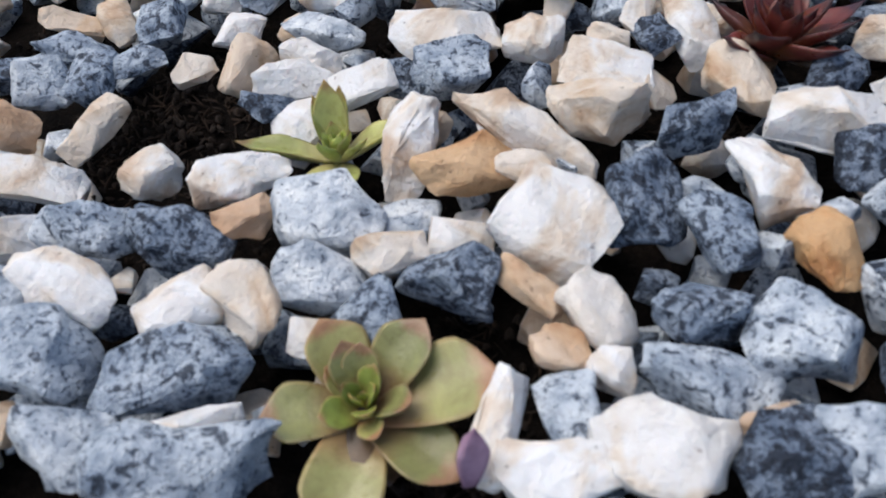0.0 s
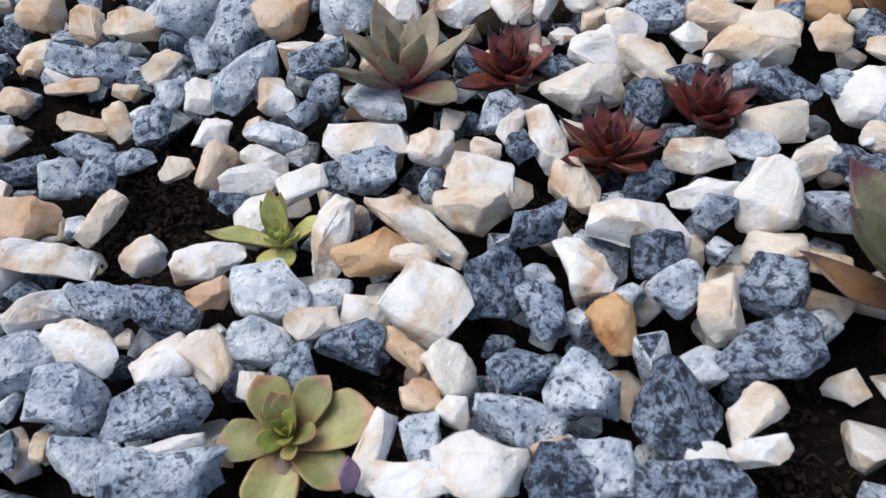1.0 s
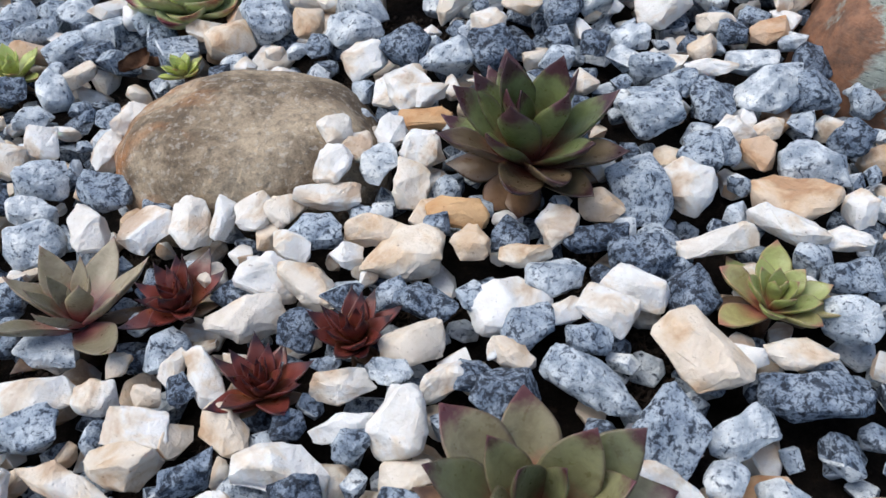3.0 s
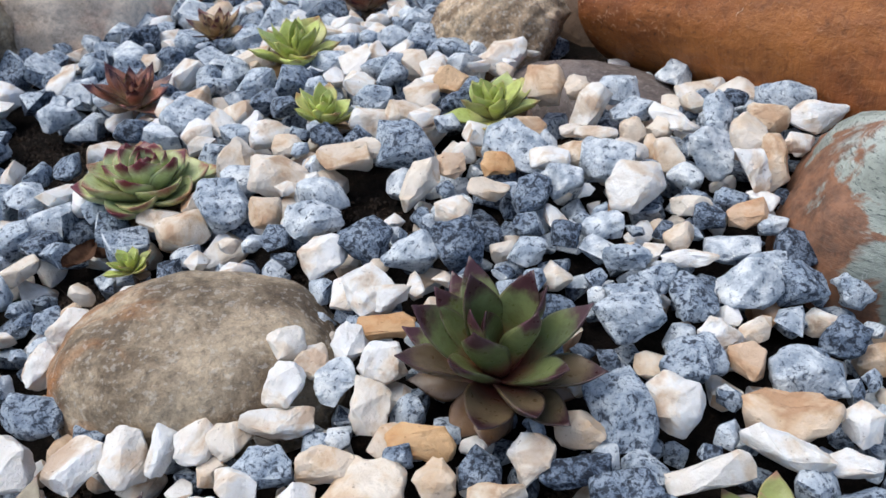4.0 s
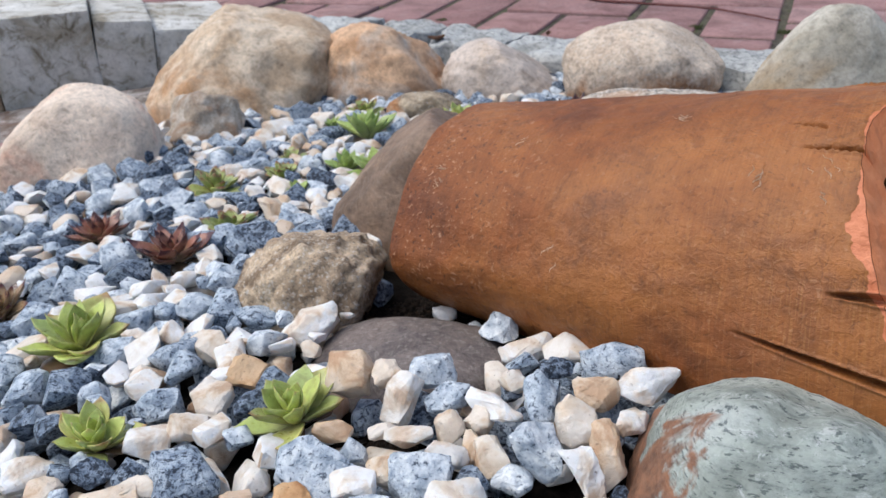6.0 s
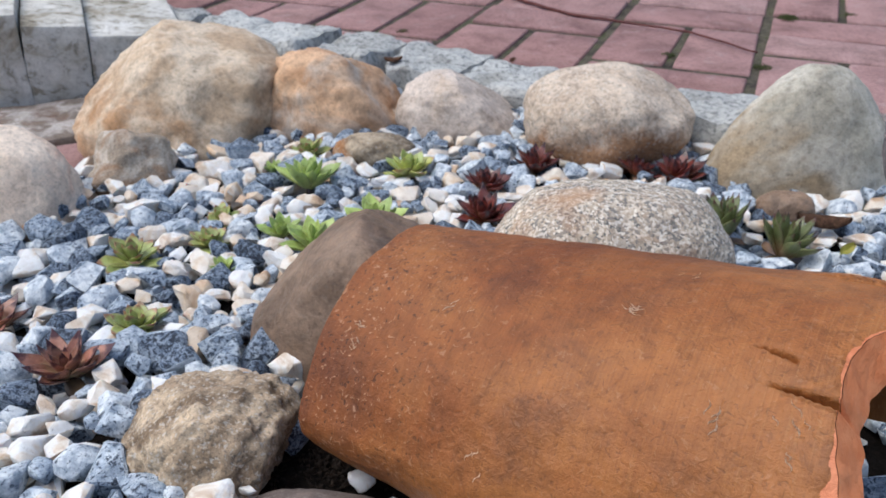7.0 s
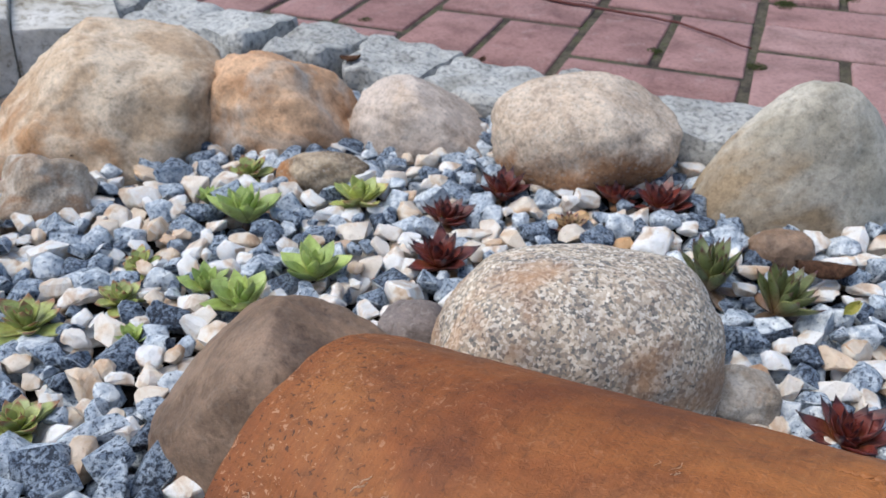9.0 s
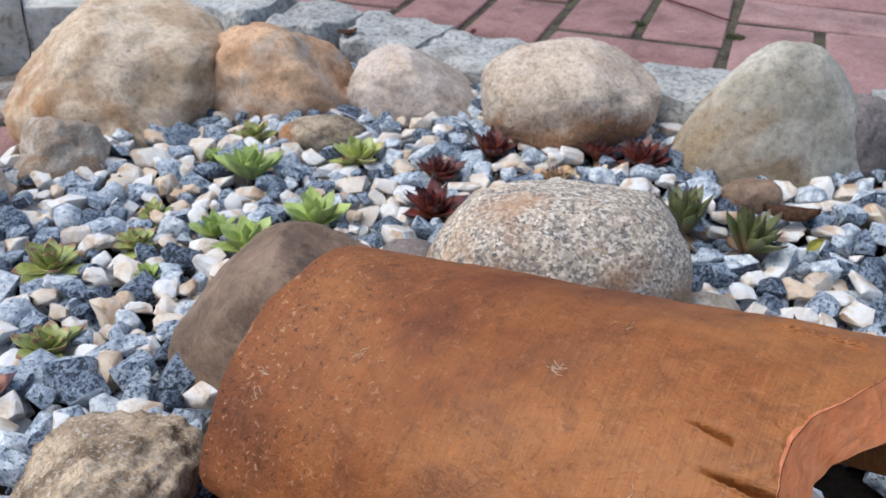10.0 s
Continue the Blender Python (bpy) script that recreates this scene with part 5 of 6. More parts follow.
chip('white', 0.3115, 0.7121, -0.0254, 5, -27, 74, 0.0098, 0.0111, 0.0049)
chip('white', 0.3823, 0.6211, -0.0232, 25, -2, -12, 0.0159, 0.0079, 0.0054)
chip('white', 0.4140, 0.7453, -0.0301, 26, 12, -40, 0.0195, 0.0080, 0.0054)
chip('white', 0.4667, 0.6931, -0.0303, 28, -3, -18, 0.0291, 0.0085, 0.0058)
chip('granite', 0.5161, 0.7692, -0.0323, 8, -29, 49, 0.0235, 0.0144, 0.0108)
chip('granite', 0.4530, 0.8376, -0.0322, 4, -31, 64, 0.0198, 0.0126, 0.0095)
chip('granite', 0.5012, 0.8046, -0.0324, 30, 6, -33, 0.0292, 0.0124, 0.0093)
chip('white', 0.3167, 0.9142, -0.0321, 32, 3, -8, 0.0304, 0.0207, 0.0141)
chip('white', 0.4141, 0.8568, -0.0321, 29, 12, -35, 0.0149, 0.0101, 0.0069)
chip('white', 0.4721, 0.6663, -0.0299, 27, -6, -14, 0.0181, 0.0074, 0.0050)
chip('white', 0.3684, 0.6103, -0.0214, 24, 2, -20, 0.0103, 0.0056, 0.0038)
chip('white', 0.6562, 0.6648, -0.0328, 30, 4, -51, 0.0266, 0.0181, 0.0123)
chip('cream', 0.6787, 0.6441, -0.0329, 28, -11, -27, 0.0240, 0.0156, 0.0106)
chip('white', 0.6156, 0.6469, -0.0325, 28, -9, -25, 0.0170, 0.0130, 0.0085)
chip('granite', 0.6404, 0.5974, -0.0326, 26, -11, -26, 0.0282, 0.0184, 0.0138)
chip('white', 0.6876, 0.5982, -0.0328, -4, -29, 48, 0.0186, 0.0211, 0.0093)
chip('cream', 0.6667, 0.5914, -0.0327, 22, -19, -11, 0.0162, 0.0124, 0.0081)
chip('white', 0.6738, 0.5750, -0.0328, 26, -13, -27, 0.0318, 0.0121, 0.0083)
chip('cream', 0.6890, 0.5728, -0.0328, 27, 11, -73, 0.0160, 0.0142, 0.0080)
chip('white', 0.7024, 0.5714, -0.0329, 26, -14, -28, 0.0281, 0.0102, 0.0070)
chip('white', 0.6781, 0.5441, -0.0327, 28, -3, -49, 0.0229, 0.0097, 0.0066)
chip('white', 0.6460, 0.5496, -0.0325, 26, -9, -35, 0.0226, 0.0096, 0.0065)
chip('granite', 0.6225, 0.5288, -0.0322, 1, -27, 36, 0.0252, 0.0220, 0.0151)
chip('granite', 0.5795, 0.5467, -0.0315, 24, -10, -25, 0.0216, 0.0147, 0.0110)
chip('granite', 0.5741, 0.5294, -0.0312, 24, -10, -25, 0.0244, 0.0160, 0.0120)
chip('white', 0.5900, 0.5160, -0.0315, 23, -12, -26, 0.0138, 0.0106, 0.0069)
chip('white', 0.5549, 0.5129, -0.0304, 17, 18, -93, 0.0168, 0.0102, 0.0070)
chip('white', 0.5753, 0.5084, -0.0311, 23, -11, -26, 0.0152, 0.0138, 0.0076)
chip('cream', 0.6064, 0.4951, -0.0318, 26, 1, -57, 0.0253, 0.0137, 0.0093)
chip('white', 0.5641, 0.4861, -0.0305, 5, -24, 26, 0.0193, 0.0115, 0.0078)
chip('white', 0.5866, 0.4761, -0.0312, 24, -8, -38, 0.0322, 0.0115, 0.0078)
chip('granite', 0.5317, 0.4814, -0.0290, 21, -10, -25, 0.0234, 0.0143, 0.0107)
chip('white', 0.5241, 0.4652, -0.0283, 21, -7, -33, 0.0150, 0.0107, 0.0073)
chip('granite', 0.5080, 0.4743, -0.0274, 22, 5, -58, 0.0242, 0.0138, 0.0104)
chip('white', 0.5396, 0.4642, -0.0292, 20, -11, -25, 0.0137, 0.0108, 0.0068)
chip('white', 0.5499, 0.4468, -0.0296, 20, -12, -25, 0.0178, 0.0091, 0.0062)
chip('granite', 0.6372, 0.5071, -0.0323, 23, -14, -27, 0.0211, 0.0161, 0.0121)
chip('granite', 0.5942, 0.5043, -0.0316, 23, -12, -26, 0.0170, 0.0156, 0.0102)
chip('white', 0.5763, 0.6345, -0.0320, 10, -26, 28, 0.0347, 0.0229, 0.0156)
chip('cream', 0.5170, 0.7143, -0.0318, 25, -15, 2, 0.0220, 0.0157, 0.0107)
chip('granite', 0.5376, 0.7174, -0.0321, 14, -26, 30, 0.0179, 0.0205, 0.0107)
chip('white', 0.5543, 0.7081, -0.0322, 29, -5, -23, 0.0156, 0.0136, 0.0078)
chip('granite', 0.5094, 0.6802, -0.0312, 28, -4, -23, 0.0230, 0.0171, 0.0128)
chip('ochre', 0.5310, 0.6911, -0.0318, 28, -4, -23, 0.0095, 0.0105, 0.0047)
chip('ochre', 0.5483, 0.6867, -0.0320, 28, -5, -24, 0.0173, 0.0106, 0.0072)
chip('cream', 0.5333, 0.6697, -0.0316, 25, -13, -8, 0.0209, 0.0128, 0.0087)
chip('granite', 0.5461, 0.6561, -0.0317, 27, -6, -24, 0.0248, 0.0190, 0.0142)
chip('granite', 0.5710, 0.6667, -0.0322, 28, -6, -24, 0.0213, 0.0195, 0.0128)
chip('ochre', 0.5602, 0.6453, -0.0319, 19, -21, 9, 0.0148, 0.0109, 0.0074)
chip('white', 0.5909, 0.6717, -0.0324, 23, -19, 0, 0.0195, 0.0110, 0.0075)
chip('cream', 0.4723, 0.7749, -0.0318, 30, 0, -21, 0.0162, 0.0118, 0.0080)
chip('white', 0.5423, 0.7410, -0.0323, 29, -4, -23, 0.0129, 0.0103, 0.0064)
chip('granite', 0.5064, 0.6971, -0.0314, 28, -3, -22, 0.0128, 0.0131, 0.0077)

chip('granite', -0.0180, 0.1878, -0.0180, 28, -2, 16, 0.0198, 0.0128, 0.0096)
chip('cream', -0.0958, 0.1850, -0.0265, 27, 8, 15, 0.0165, 0.0056, 0.0038)
chip('cream', -0.0771, 0.1802, -0.0250, 26, 11, 6, 0.0090, 0.0055, 0.0038)
chip('granite', -0.0621, 0.1771, -0.0237, 21, -17, 61, 0.0178, 0.0073, 0.0054)
chip('granite', -0.0661, 0.1482, -0.0250, 23, 11, 5, 0.0116, 0.0084, 0.0063)
chip('cream', -0.0539, 0.1448, -0.0240, 25, -3, 32, 0.0098, 0.0075, 0.0049)
chip('white', -0.0462, 0.1589, -0.0227, 25, 8, 4, 0.0118, 0.0103, 0.0059)
chip('cream', -0.1131, 0.1797, -0.0279, 25, 14, 7, 0.0118, 0.0093, 0.0059)
chip('white', -0.1098, 0.1613, -0.0280, 18, -21, 85, 0.0104, 0.0141, 0.0052)
chip('granite', -0.0656, 0.2219, -0.0228, 29, 9, 5, 0.0219, 0.0244, 0.0131)
chip('granite', -0.0553, 0.1955, -0.0224, 27, 8, 5, 0.0102, 0.0114, 0.0061)
chip('cream', -0.1224, 0.2301, -0.0278, 28, 13, 7, 0.0165, 0.0147, 0.0083)
chip('cream', -0.1016, 0.2191, -0.0263, 28, 12, 7, 0.0120, 0.0143, 0.0060)
chip('granite', -0.0360, 0.1306, -0.0228, 22, 8, 4, 0.0116, 0.0063, 0.0047)
chip('white', -0.0169, 0.1357, -0.0206, 4, 23, -65, 0.0094, 0.0135, 0.0047)
chip('white', 0.0380, 0.1485, -0.0128, 3, -25, 78, 0.0142, 0.0072, 0.0049)
chip('granite', 0.0407, 0.1419, -0.0130, 11, 22, -68, 0.0093, 0.0079, 0.0056)
chip('white', 0.0481, 0.1429, -0.0120, 10, 23, -74, 0.0201, 0.0086, 0.0059)
chip('cream', 0.0533, 0.1267, -0.0127, 17, 16, -53, 0.0176, 0.0105, 0.0071)
chip('granite', 0.0696, 0.1249, -0.0109, 23, -7, -2, 0.0101, 0.0089, 0.0061)
chip('granite', 0.0863, 0.1162, -0.0100, 18, -15, 15, 0.0126, 0.0078, 0.0059)
chip('granite', 0.0978, 0.1347, -0.0066, 25, 7, -41, 0.0132, 0.0090, 0.0067)
chip('granite', 0.0808, 0.1406, -0.0080, 24, -8, -3, 0.0090, 0.0054, 0.0040)
chip('white', 0.1276, 0.1354, -0.0035, 21, -17, 4, 0.0087, 0.0059, 0.0040)
chip('granite', 0.1192, 0.1289, -0.0051, 26, -4, -24, 0.0114, 0.0095, 0.0069)
chip('granite', 0.1236, 0.1232, -0.0054, -8, -25, 74, 0.0084, 0.0129, 0.0051)
chip('granite', 0.1242, 0.1533, -0.0016, 3, -28, 53, 0.0092, 0.0109, 0.0055)
chip('cream', 0.0220, 0.1541, -0.0146, 14, -21, 57, 0.0097, 0.0074, 0.0048)
chip('cream', 0.0318, 0.1421, -0.0142, 24, -1, 0, 0.0085, 0.0071, 0.0043)
chip('granite', 0.0359, 0.1553, -0.0126, 22, -14, 26, 0.0145, 0.0115, 0.0086)
chip('granite', 0.1172, 0.1821, 0.0010, 28, -11, -5, 0.0091, 0.0067, 0.0051)

chip('granite', 0.2551, 0.2682, 0.0129, 27, -1, -34, 0.0121, 0.0093, 0.0069)
chip('white', 0.2662, 0.2655, 0.0127, 27, 3, -43, 0.0121, 0.0103, 0.0061)
chip('cream', 0.2579, 0.2599, 0.0120, 23, -15, -5, 0.0158, 0.0121, 0.0079)
chip('white', 0.2223, 0.2788, 0.0151, 26, -6, -16, 0.0234, 0.0208, 0.0117)
chip('cream', 0.2386, 0.2668, 0.0135, 26, -6, -21, 0.0159, 0.0091, 0.0062)
chip('granite', 0.2647, 0.2537, 0.0111, 25, -10, -18, 0.0117, 0.0099, 0.0070)
chip('granite', 0.2441, 0.2441, 0.0113, 22, -12, -9, 0.0206, 0.0143, 0.0107)
chip('granite', 0.2655, 0.2396, 0.0093, 21, 15, -76, 0.0159, 0.0210, 0.0096)
chip('white', 0.2258, 0.2386, 0.0119, 24, -6, -20, 0.0191, 0.0065, 0.0044)
chip('granite', 0.2202, 0.2217, 0.0105, 19, -13, 0, 0.0163, 0.0192, 0.0098)
chip('granite', 0.2403, 0.2235, 0.0096, 16, 18, -87, 0.0175, 0.0223, 0.0105)
chip('granite', 0.2586, 0.2241, 0.0082, 21, -14, -9, 0.0178, 0.0154, 0.0107)
chip('granite', 0.2520, 0.2355, 0.0099, 24, -7, -25, 0.0147, 0.0093, 0.0070)
chip('cream', 0.2287, 0.2505, 0.0128, 17, -19, 16, 0.0132, 0.0106, 0.0066)
chip('granite', 0.2433, 0.2617, 0.0128, 25, -8, -17, 0.0118, 0.0120, 0.0071)
chip('white', 0.2215, 0.2055, 0.0087, 15, -16, 7, 0.0130, 0.0108, 0.0065)
chip('white', 0.2329, 0.2044, 0.0080, 15, -17, 7, 0.0115, 0.0075, 0.0051)
chip('granite', 0.1988, 0.2231, 0.0110, 22, 5, -40, 0.0187, 0.0138, 0.0104)
chip('granite', 0.2052, 0.2427, 0.0129, 23, -7, -11, 0.0172, 0.0092, 0.0069)
chip('granite', 0.2090, 0.2304, 0.0117, 23, -3, -23, 0.0158, 0.0107, 0.0080)
chip('granite', 0.2025, 0.2598, 0.0143, 23, -11, 1, 0.0153, 0.0107, 0.0080)
chip('granite', 0.1885, 0.2580, 0.0141, 25, -3, -14, 0.0113, 0.0115, 0.0068)

chip('white', 0.2680, 0.4160, 0.0000, 36, 0, 1, 0.0126, 0.0104, 0.0071)
chip('granite', 0.2790, 0.3760, 0.0120, 36, 0, -19, 0.0168, 0.0175, 0.0119)
chip('white', 0.2840, 0.3550, 0.0130, 36, 0, 3, 0.0274, 0.0117, 0.0080)
chip('granite', 0.3020, 0.3180, 0.0270, 36, 0, -19, 0.0253, 0.0145, 0.0098)
chip('white', 0.3060, 0.3010, 0.0250, 36, 0, -7, 0.0267, 0.0151, 0.0102)
chip('white', 0.2935, 0.2905, 0.0210, 36, 0, 11, 0.0153, 0.0101, 0.0069)
chip('cream', 0.2870, 0.3060, 0.0240, 36, 0, -27, 0.0173, 0.0126, 0.0086)
chip('white', 0.2747, 0.2968, 0.0220, 36, 0, -19, 0.0155, 0.0200, 0.0109)
chip('cream', 0.2781, 0.2802, 0.0180, 36, 0, -27, 0.0127, 0.0276, 0.0089)
chip('white', 0.2650, 0.2746, 0.0200, 36, 0, -11, 0.0134, 0.0180, 0.0095)
chip('granite', 0.2555, 0.2909, 0.0200, 36, 0, -19, 0.0186, 0.0206, 0.0132)
chip('granite', 0.2668, 0.3087, 0.0270, 36, 0, -19, 0.0114, 0.0193, 0.0080)
chip('white', 0.2510, 0.3150, 0.0230, 36, 0, -45, 0.0229, 0.0110, 0.0075)
chip('cream', 0.2343, 0.3155, 0.0190, 36, 0, -19, 0.0118, 0.0118, 0.0080)
chip('cream', 0.2431, 0.2985, 0.0150, 36, 0, -19, 0.0124, 0.0154, 0.0087)
chip('white', 0.2285, 0.3040, 0.0170, 36, 0, -7, 0.0156, 0.0111, 0.0075)
chip('cream', 0.2380, 0.3057, 0.0160, 36, 0, -19, 0.0062, 0.0134, 0.0044)
chip('cream', 0.2446, 0.3145, 0.0190, 36, 0, -39, 0.0110, 0.0102, 0.0069)
chip('granite', 0.2370, 0.3430, 0.0240, 36, 0, -13, 0.0206, 0.0126, 0.0086)
chip('granite', 0.2380, 0.3290, 0.0210, 36, 0, -19, 0.0183, 0.0131, 0.0089)
chip('white', 0.2222, 0.3337, 0.0220, 36, 0, -43, 0.0135, 0.0208, 0.0095)
chip('white', 0.2125, 0.3259, 0.0160, 36, 0, -5, 0.0120, 0.0067, 0.0045)
chip('white', 0.2191, 0.3179, 0.0180, 36, 0, -15, 0.0181, 0.0079, 0.0053)
chip('cream', 0.2068, 0.3557, 0.0230, 36, 0, -19, 0.0196, 0.0184, 0.0125)
chip('cream', 0.2209, 0.3481, 0.0240, 36, 0, -19, 0.0126, 0.0112, 0.0076)
chip('granite', 0.2464, 0.2893, 0.0120, 36, 0, -19, 0.0143, 0.0127, 0.0086)
chip('white', 0.2626, 0.3218, 0.0260, 36, 0, 11, 0.0108, 0.0095, 0.0064)
chip('granite', 0.2811, 0.3249, 0.0240, 36, 0, -39, 0.0125, 0.0093, 0.0063)
chip('granite', 0.2625, 0.3252, 0.0200, 36, 0, -19, 0.0088, 0.0092, 0.0062)
chip('cream', 0.2081, 0.3041, 0.0160, 36, 0, 1, 0.0162, 0.0148, 0.0100)
chip('granite', 0.2167, 0.2962, 0.0180, 36, 0, -19, 0.0219, 0.0165, 0.0112)
chip('granite', 0.1983, 0.3215, 0.0120, 36, 0, -19, 0.0128, 0.0133, 0.0090)


# ---- houseleeks ----
def leaf_mesh(name, mat, length, width, thick, belly, curl, tip, cup=0.38):
    """A fleshy pointed leaf along +y, upper side +z; belly: where it is widest (0 to 1)."""
    bm = bmesh.new()
    uv = bm.loops.layers.uv.new("UVMap")
    rings, around = 15, 12
    pts, where = [], {}
    for i in range(rings + 1):
        v = i / rings
        if v < belly:
            w = 0.46 + 0.54 * math.sin(math.pi / 2 * v / belly)
        else:
            k = (v - belly) / (1 - belly)
            body = (1 - (k / 0.94) ** 1.75) ** 0.80 * (1 - tip * k) if k < 0.94 else 0.0
            w = max(body, 0.36 * (1 - k) ** 0.9)
        w = max(w, 0.02) * width / 2
        t = thick * (0.75 + 0.25 * math.sin(math.pi * v)) * max(0.25, min(1, w / (width * 0.35)))
        ring = []
        for j in range(around):
            a = 2 * math.pi * j / around
            x = w * math.cos(a)
            s = x / (width / 2)
            z = t / 2 * math.sin(a) * (1.25 if math.sin(a) < 0 else 0.7) + cup * width / 2 * s * s + curl * length * v * v + 0.05 * width * max(0.0, v - 0.8) / 0.2
            vert = bm.verts.new((x, length * v, z))
            where[vert] = (j / around, v)
            ring.append(vert)
        pts.append(ring)
    for i in range(rings):
        for j in range(around):
            bm.faces.new([pts[i][j], pts[i][(j + 1) % around], pts[i + 1][(j + 1) % around], pts[i + 1][j]])
    bm.faces.new(pts[0][::-1])
    bm.faces.new(pts[-1])
    for f in bm.faces:
        for loop in f.loops:
            loop[uv].uv = where[loop.vert]
    bmesh.ops.recalc_face_normals(bm, faces=bm.faces)
    return shape(name, bm, mat)


LEAF = {
    "lime": leaf_material("lime_leaf", (0.62, 0.62, 0.28), (0.44, 0.52, 0.15), (0.40, 0.36, 0.13), 0.94),
    "leafy": leaf_material("bright_green_leaf", (0.48, 0.54, 0.20), (0.36, 0.47, 0.14), (0.36, 0.40, 0.14), 0.96),
    "olive": leaf_material("olive_leaf", (0.44, 0.47, 0.17), (0.34, 0.395, 0.13), (0.30, 0.15, 0.08), 0.85),
    "young": leaf_material("yellow_green_leaf", (0.34, 0.30, 0.10), (0.27, 0.33, 0.075), (0.38, 0.24, 0.11), 0.90),
    "red": leaf_material("dark_red_leaf", (0.33, 0.12, 0.055), (0.150, 0.032, 0.024), (0.035, 0.010, 0.016), 0.80),
    "grey": leaf_material("grey_mauve_leaf", (0.36, 0.12, 0.12), (0.25, 0.222, 0.155), (0.24, 0.17, 0.14), 0.93),
    "rosy": leaf_material("rosy_green_leaf", (0.34, 0.075, 0.065), (0.175, 0.180, 0.095), (0.085, 0.028, 0.034), 0.90),
    "small": leaf_material("rose_hearted_leaf", (0.46, 0.22, 0.15), (0.29, 0.33, 0.115), (0.30, 0.17, 0.11), 0.93),
    "dark": leaf_material("purple_tipped_leaf", (0.30, 0.10, 0.07), (0.165, 0.20, 0.080), (0.065, 0.022, 0.030), 0.80),
    "tipped": leaf_material("red_tipped_leaf", (0.54, 0.60, 0.34), (0.50, 0.585, 0.30), (0.14, 0.018, 0.028), 0.86, 0.05),
    "tall": leaf_material("dark_edged_leaf", (0.32, 0.23, 0.13), (0.155, 0.185, 0.075), (0.09, 0.03, 0.03), 0.90),
    "blush": leaf_material("blush_leaf", (0.56, 0.42, 0.28), (0.33, 0.15, 0.105), (0.06, 0.014, 0.02), 0.78),
    "straw": leaf_material("faded_leaf", (0.42, 0.31, 0.17), (0.36, 0.25, 0.14), (0.10, 0.022, 0.026), 0.82),
}
OUTER = {
    "dark": leaf_material("purple_brown_leaf", (0.27, 0.09, 0.07), (0.13, 0.095, 0.058), (0.045, 0.016, 0.02), 0.84),
    "rosy": leaf_material("rosy_grey_leaf", (0.40, 0.10, 0.085), (0.205, 0.19, 0.115), (0.10, 0.035, 0.04), 0.86),
    "small": leaf_material("rosy_olive_leaf", (0.48, 0.20, 0.15), (0.33, 0.31, 0.14), (0.32, 0.16, 0.11), 0.90),
    "young": leaf_material("brown_edged_leaf", (0.34, 0.19, 0.10), (0.30, 0.30, 0.115), (0.36, 0.20, 0.11), 0.84),
    "tipped": leaf_material("red_rimmed_leaf", (0.48, 0.50, 0.27), (0.45, 0.50, 0.235), (0.30, 0.14, 0.08), 0.90),
    "lime": leaf_material("yellowed_leaf", (0.46, 0.42, 0.18), (0.42, 0.45, 0.145), (0.34, 0.22, 0.09), 0.88),
}
dry_leaf = leaf_material("withered_leaf", (0.09, 0.055, 0.035), (0.16, 0.095, 0.052), (0.07, 0.04, 0.028), 0.85)
# leaf material, label, leaves, leaf width / length, belly, inner and outer rise, curl, pointedness, withered leaves, core share
STYLE = {
    "young": ("young", "yellow-green young houseleek rosette with broad brown-edged leaves in gravel", 9, 0.52, 0.66, 80, 42, 0.04, 0.0, 2, 0.22),
    "sprout": ("lime", "small upright green houseleek with two spread leaves", 10, 0.40, 0.55, 84, 58, 0.06, 0.15, 1, 0.60),
    "grey": ("grey", "grey-mauve houseleek with long soft leaves and pink heart", 14, 0.32, 0.55, 74, 16, 0.10, 0.2, 2, 0.40),
    "red": ("red", "dark red houseleek with pointed leaves in gravel", 22, 0.40, 0.46, 84, 24, 0.06, 0.40, 2, 0.52),
    "rosy": ("rosy", "large rosy green houseleek rosette with dark tips", 16, 0.40, 0.60, 82, 18, 0.06, 0.10, 3, 0.66),
    "rosy_small": ("small", "green and rose houseleek rosette with a tight heart", 19, 0.44, 0.62, 84, 8, 0.04, 0.0, 2, 0.32),
    "dark": ("dark", "large dark green houseleek with purple tipped leaves", 23, 0.35, 0.60, 78, 16, 0.09, 0.12, 6, 0.84),
    "tipped": ("tipped", "pale green houseleek with wine-red leaf tips", 36, 0.60, 0.66, 84, 10, 0.14, 0.0, 4, 0.55),
    "lime": ("lime", "lime green houseleek rosette between chips", 16, 0.46, 0.62, 82, 14, 0.08, 0.12, 3, 0.55),
    "olive": ("olive", "olive green houseleek rosette with reddish tips", 18, 0.46, 0.60, 76, 8, 0.08, 0.0, 2, 0.38),
    "leafy": ("leafy", "bright green houseleek with spreading leaves", 15, 0.40, 0.58, 82, 26, 0.10, 0.15, 0, 0.52),
    "blush": ("blush", "pinkish brown houseleek with dark red tips", 22, 0.34, 0.52, 82, 20, 0.10, 0.3, 3, 0.45),
    "straw": ("straw", "faded straw coloured houseleek with dark red tips", 26, 0.34, 0.58, 76, 12, 0.14, 0.2, 3, 0.42),
    "tall": ("tall", "tall spiky green houseleek with dark tips", 20, 0.27, 0.55, 88, 48, 0.06, 0.2, 4, 0.74),
}


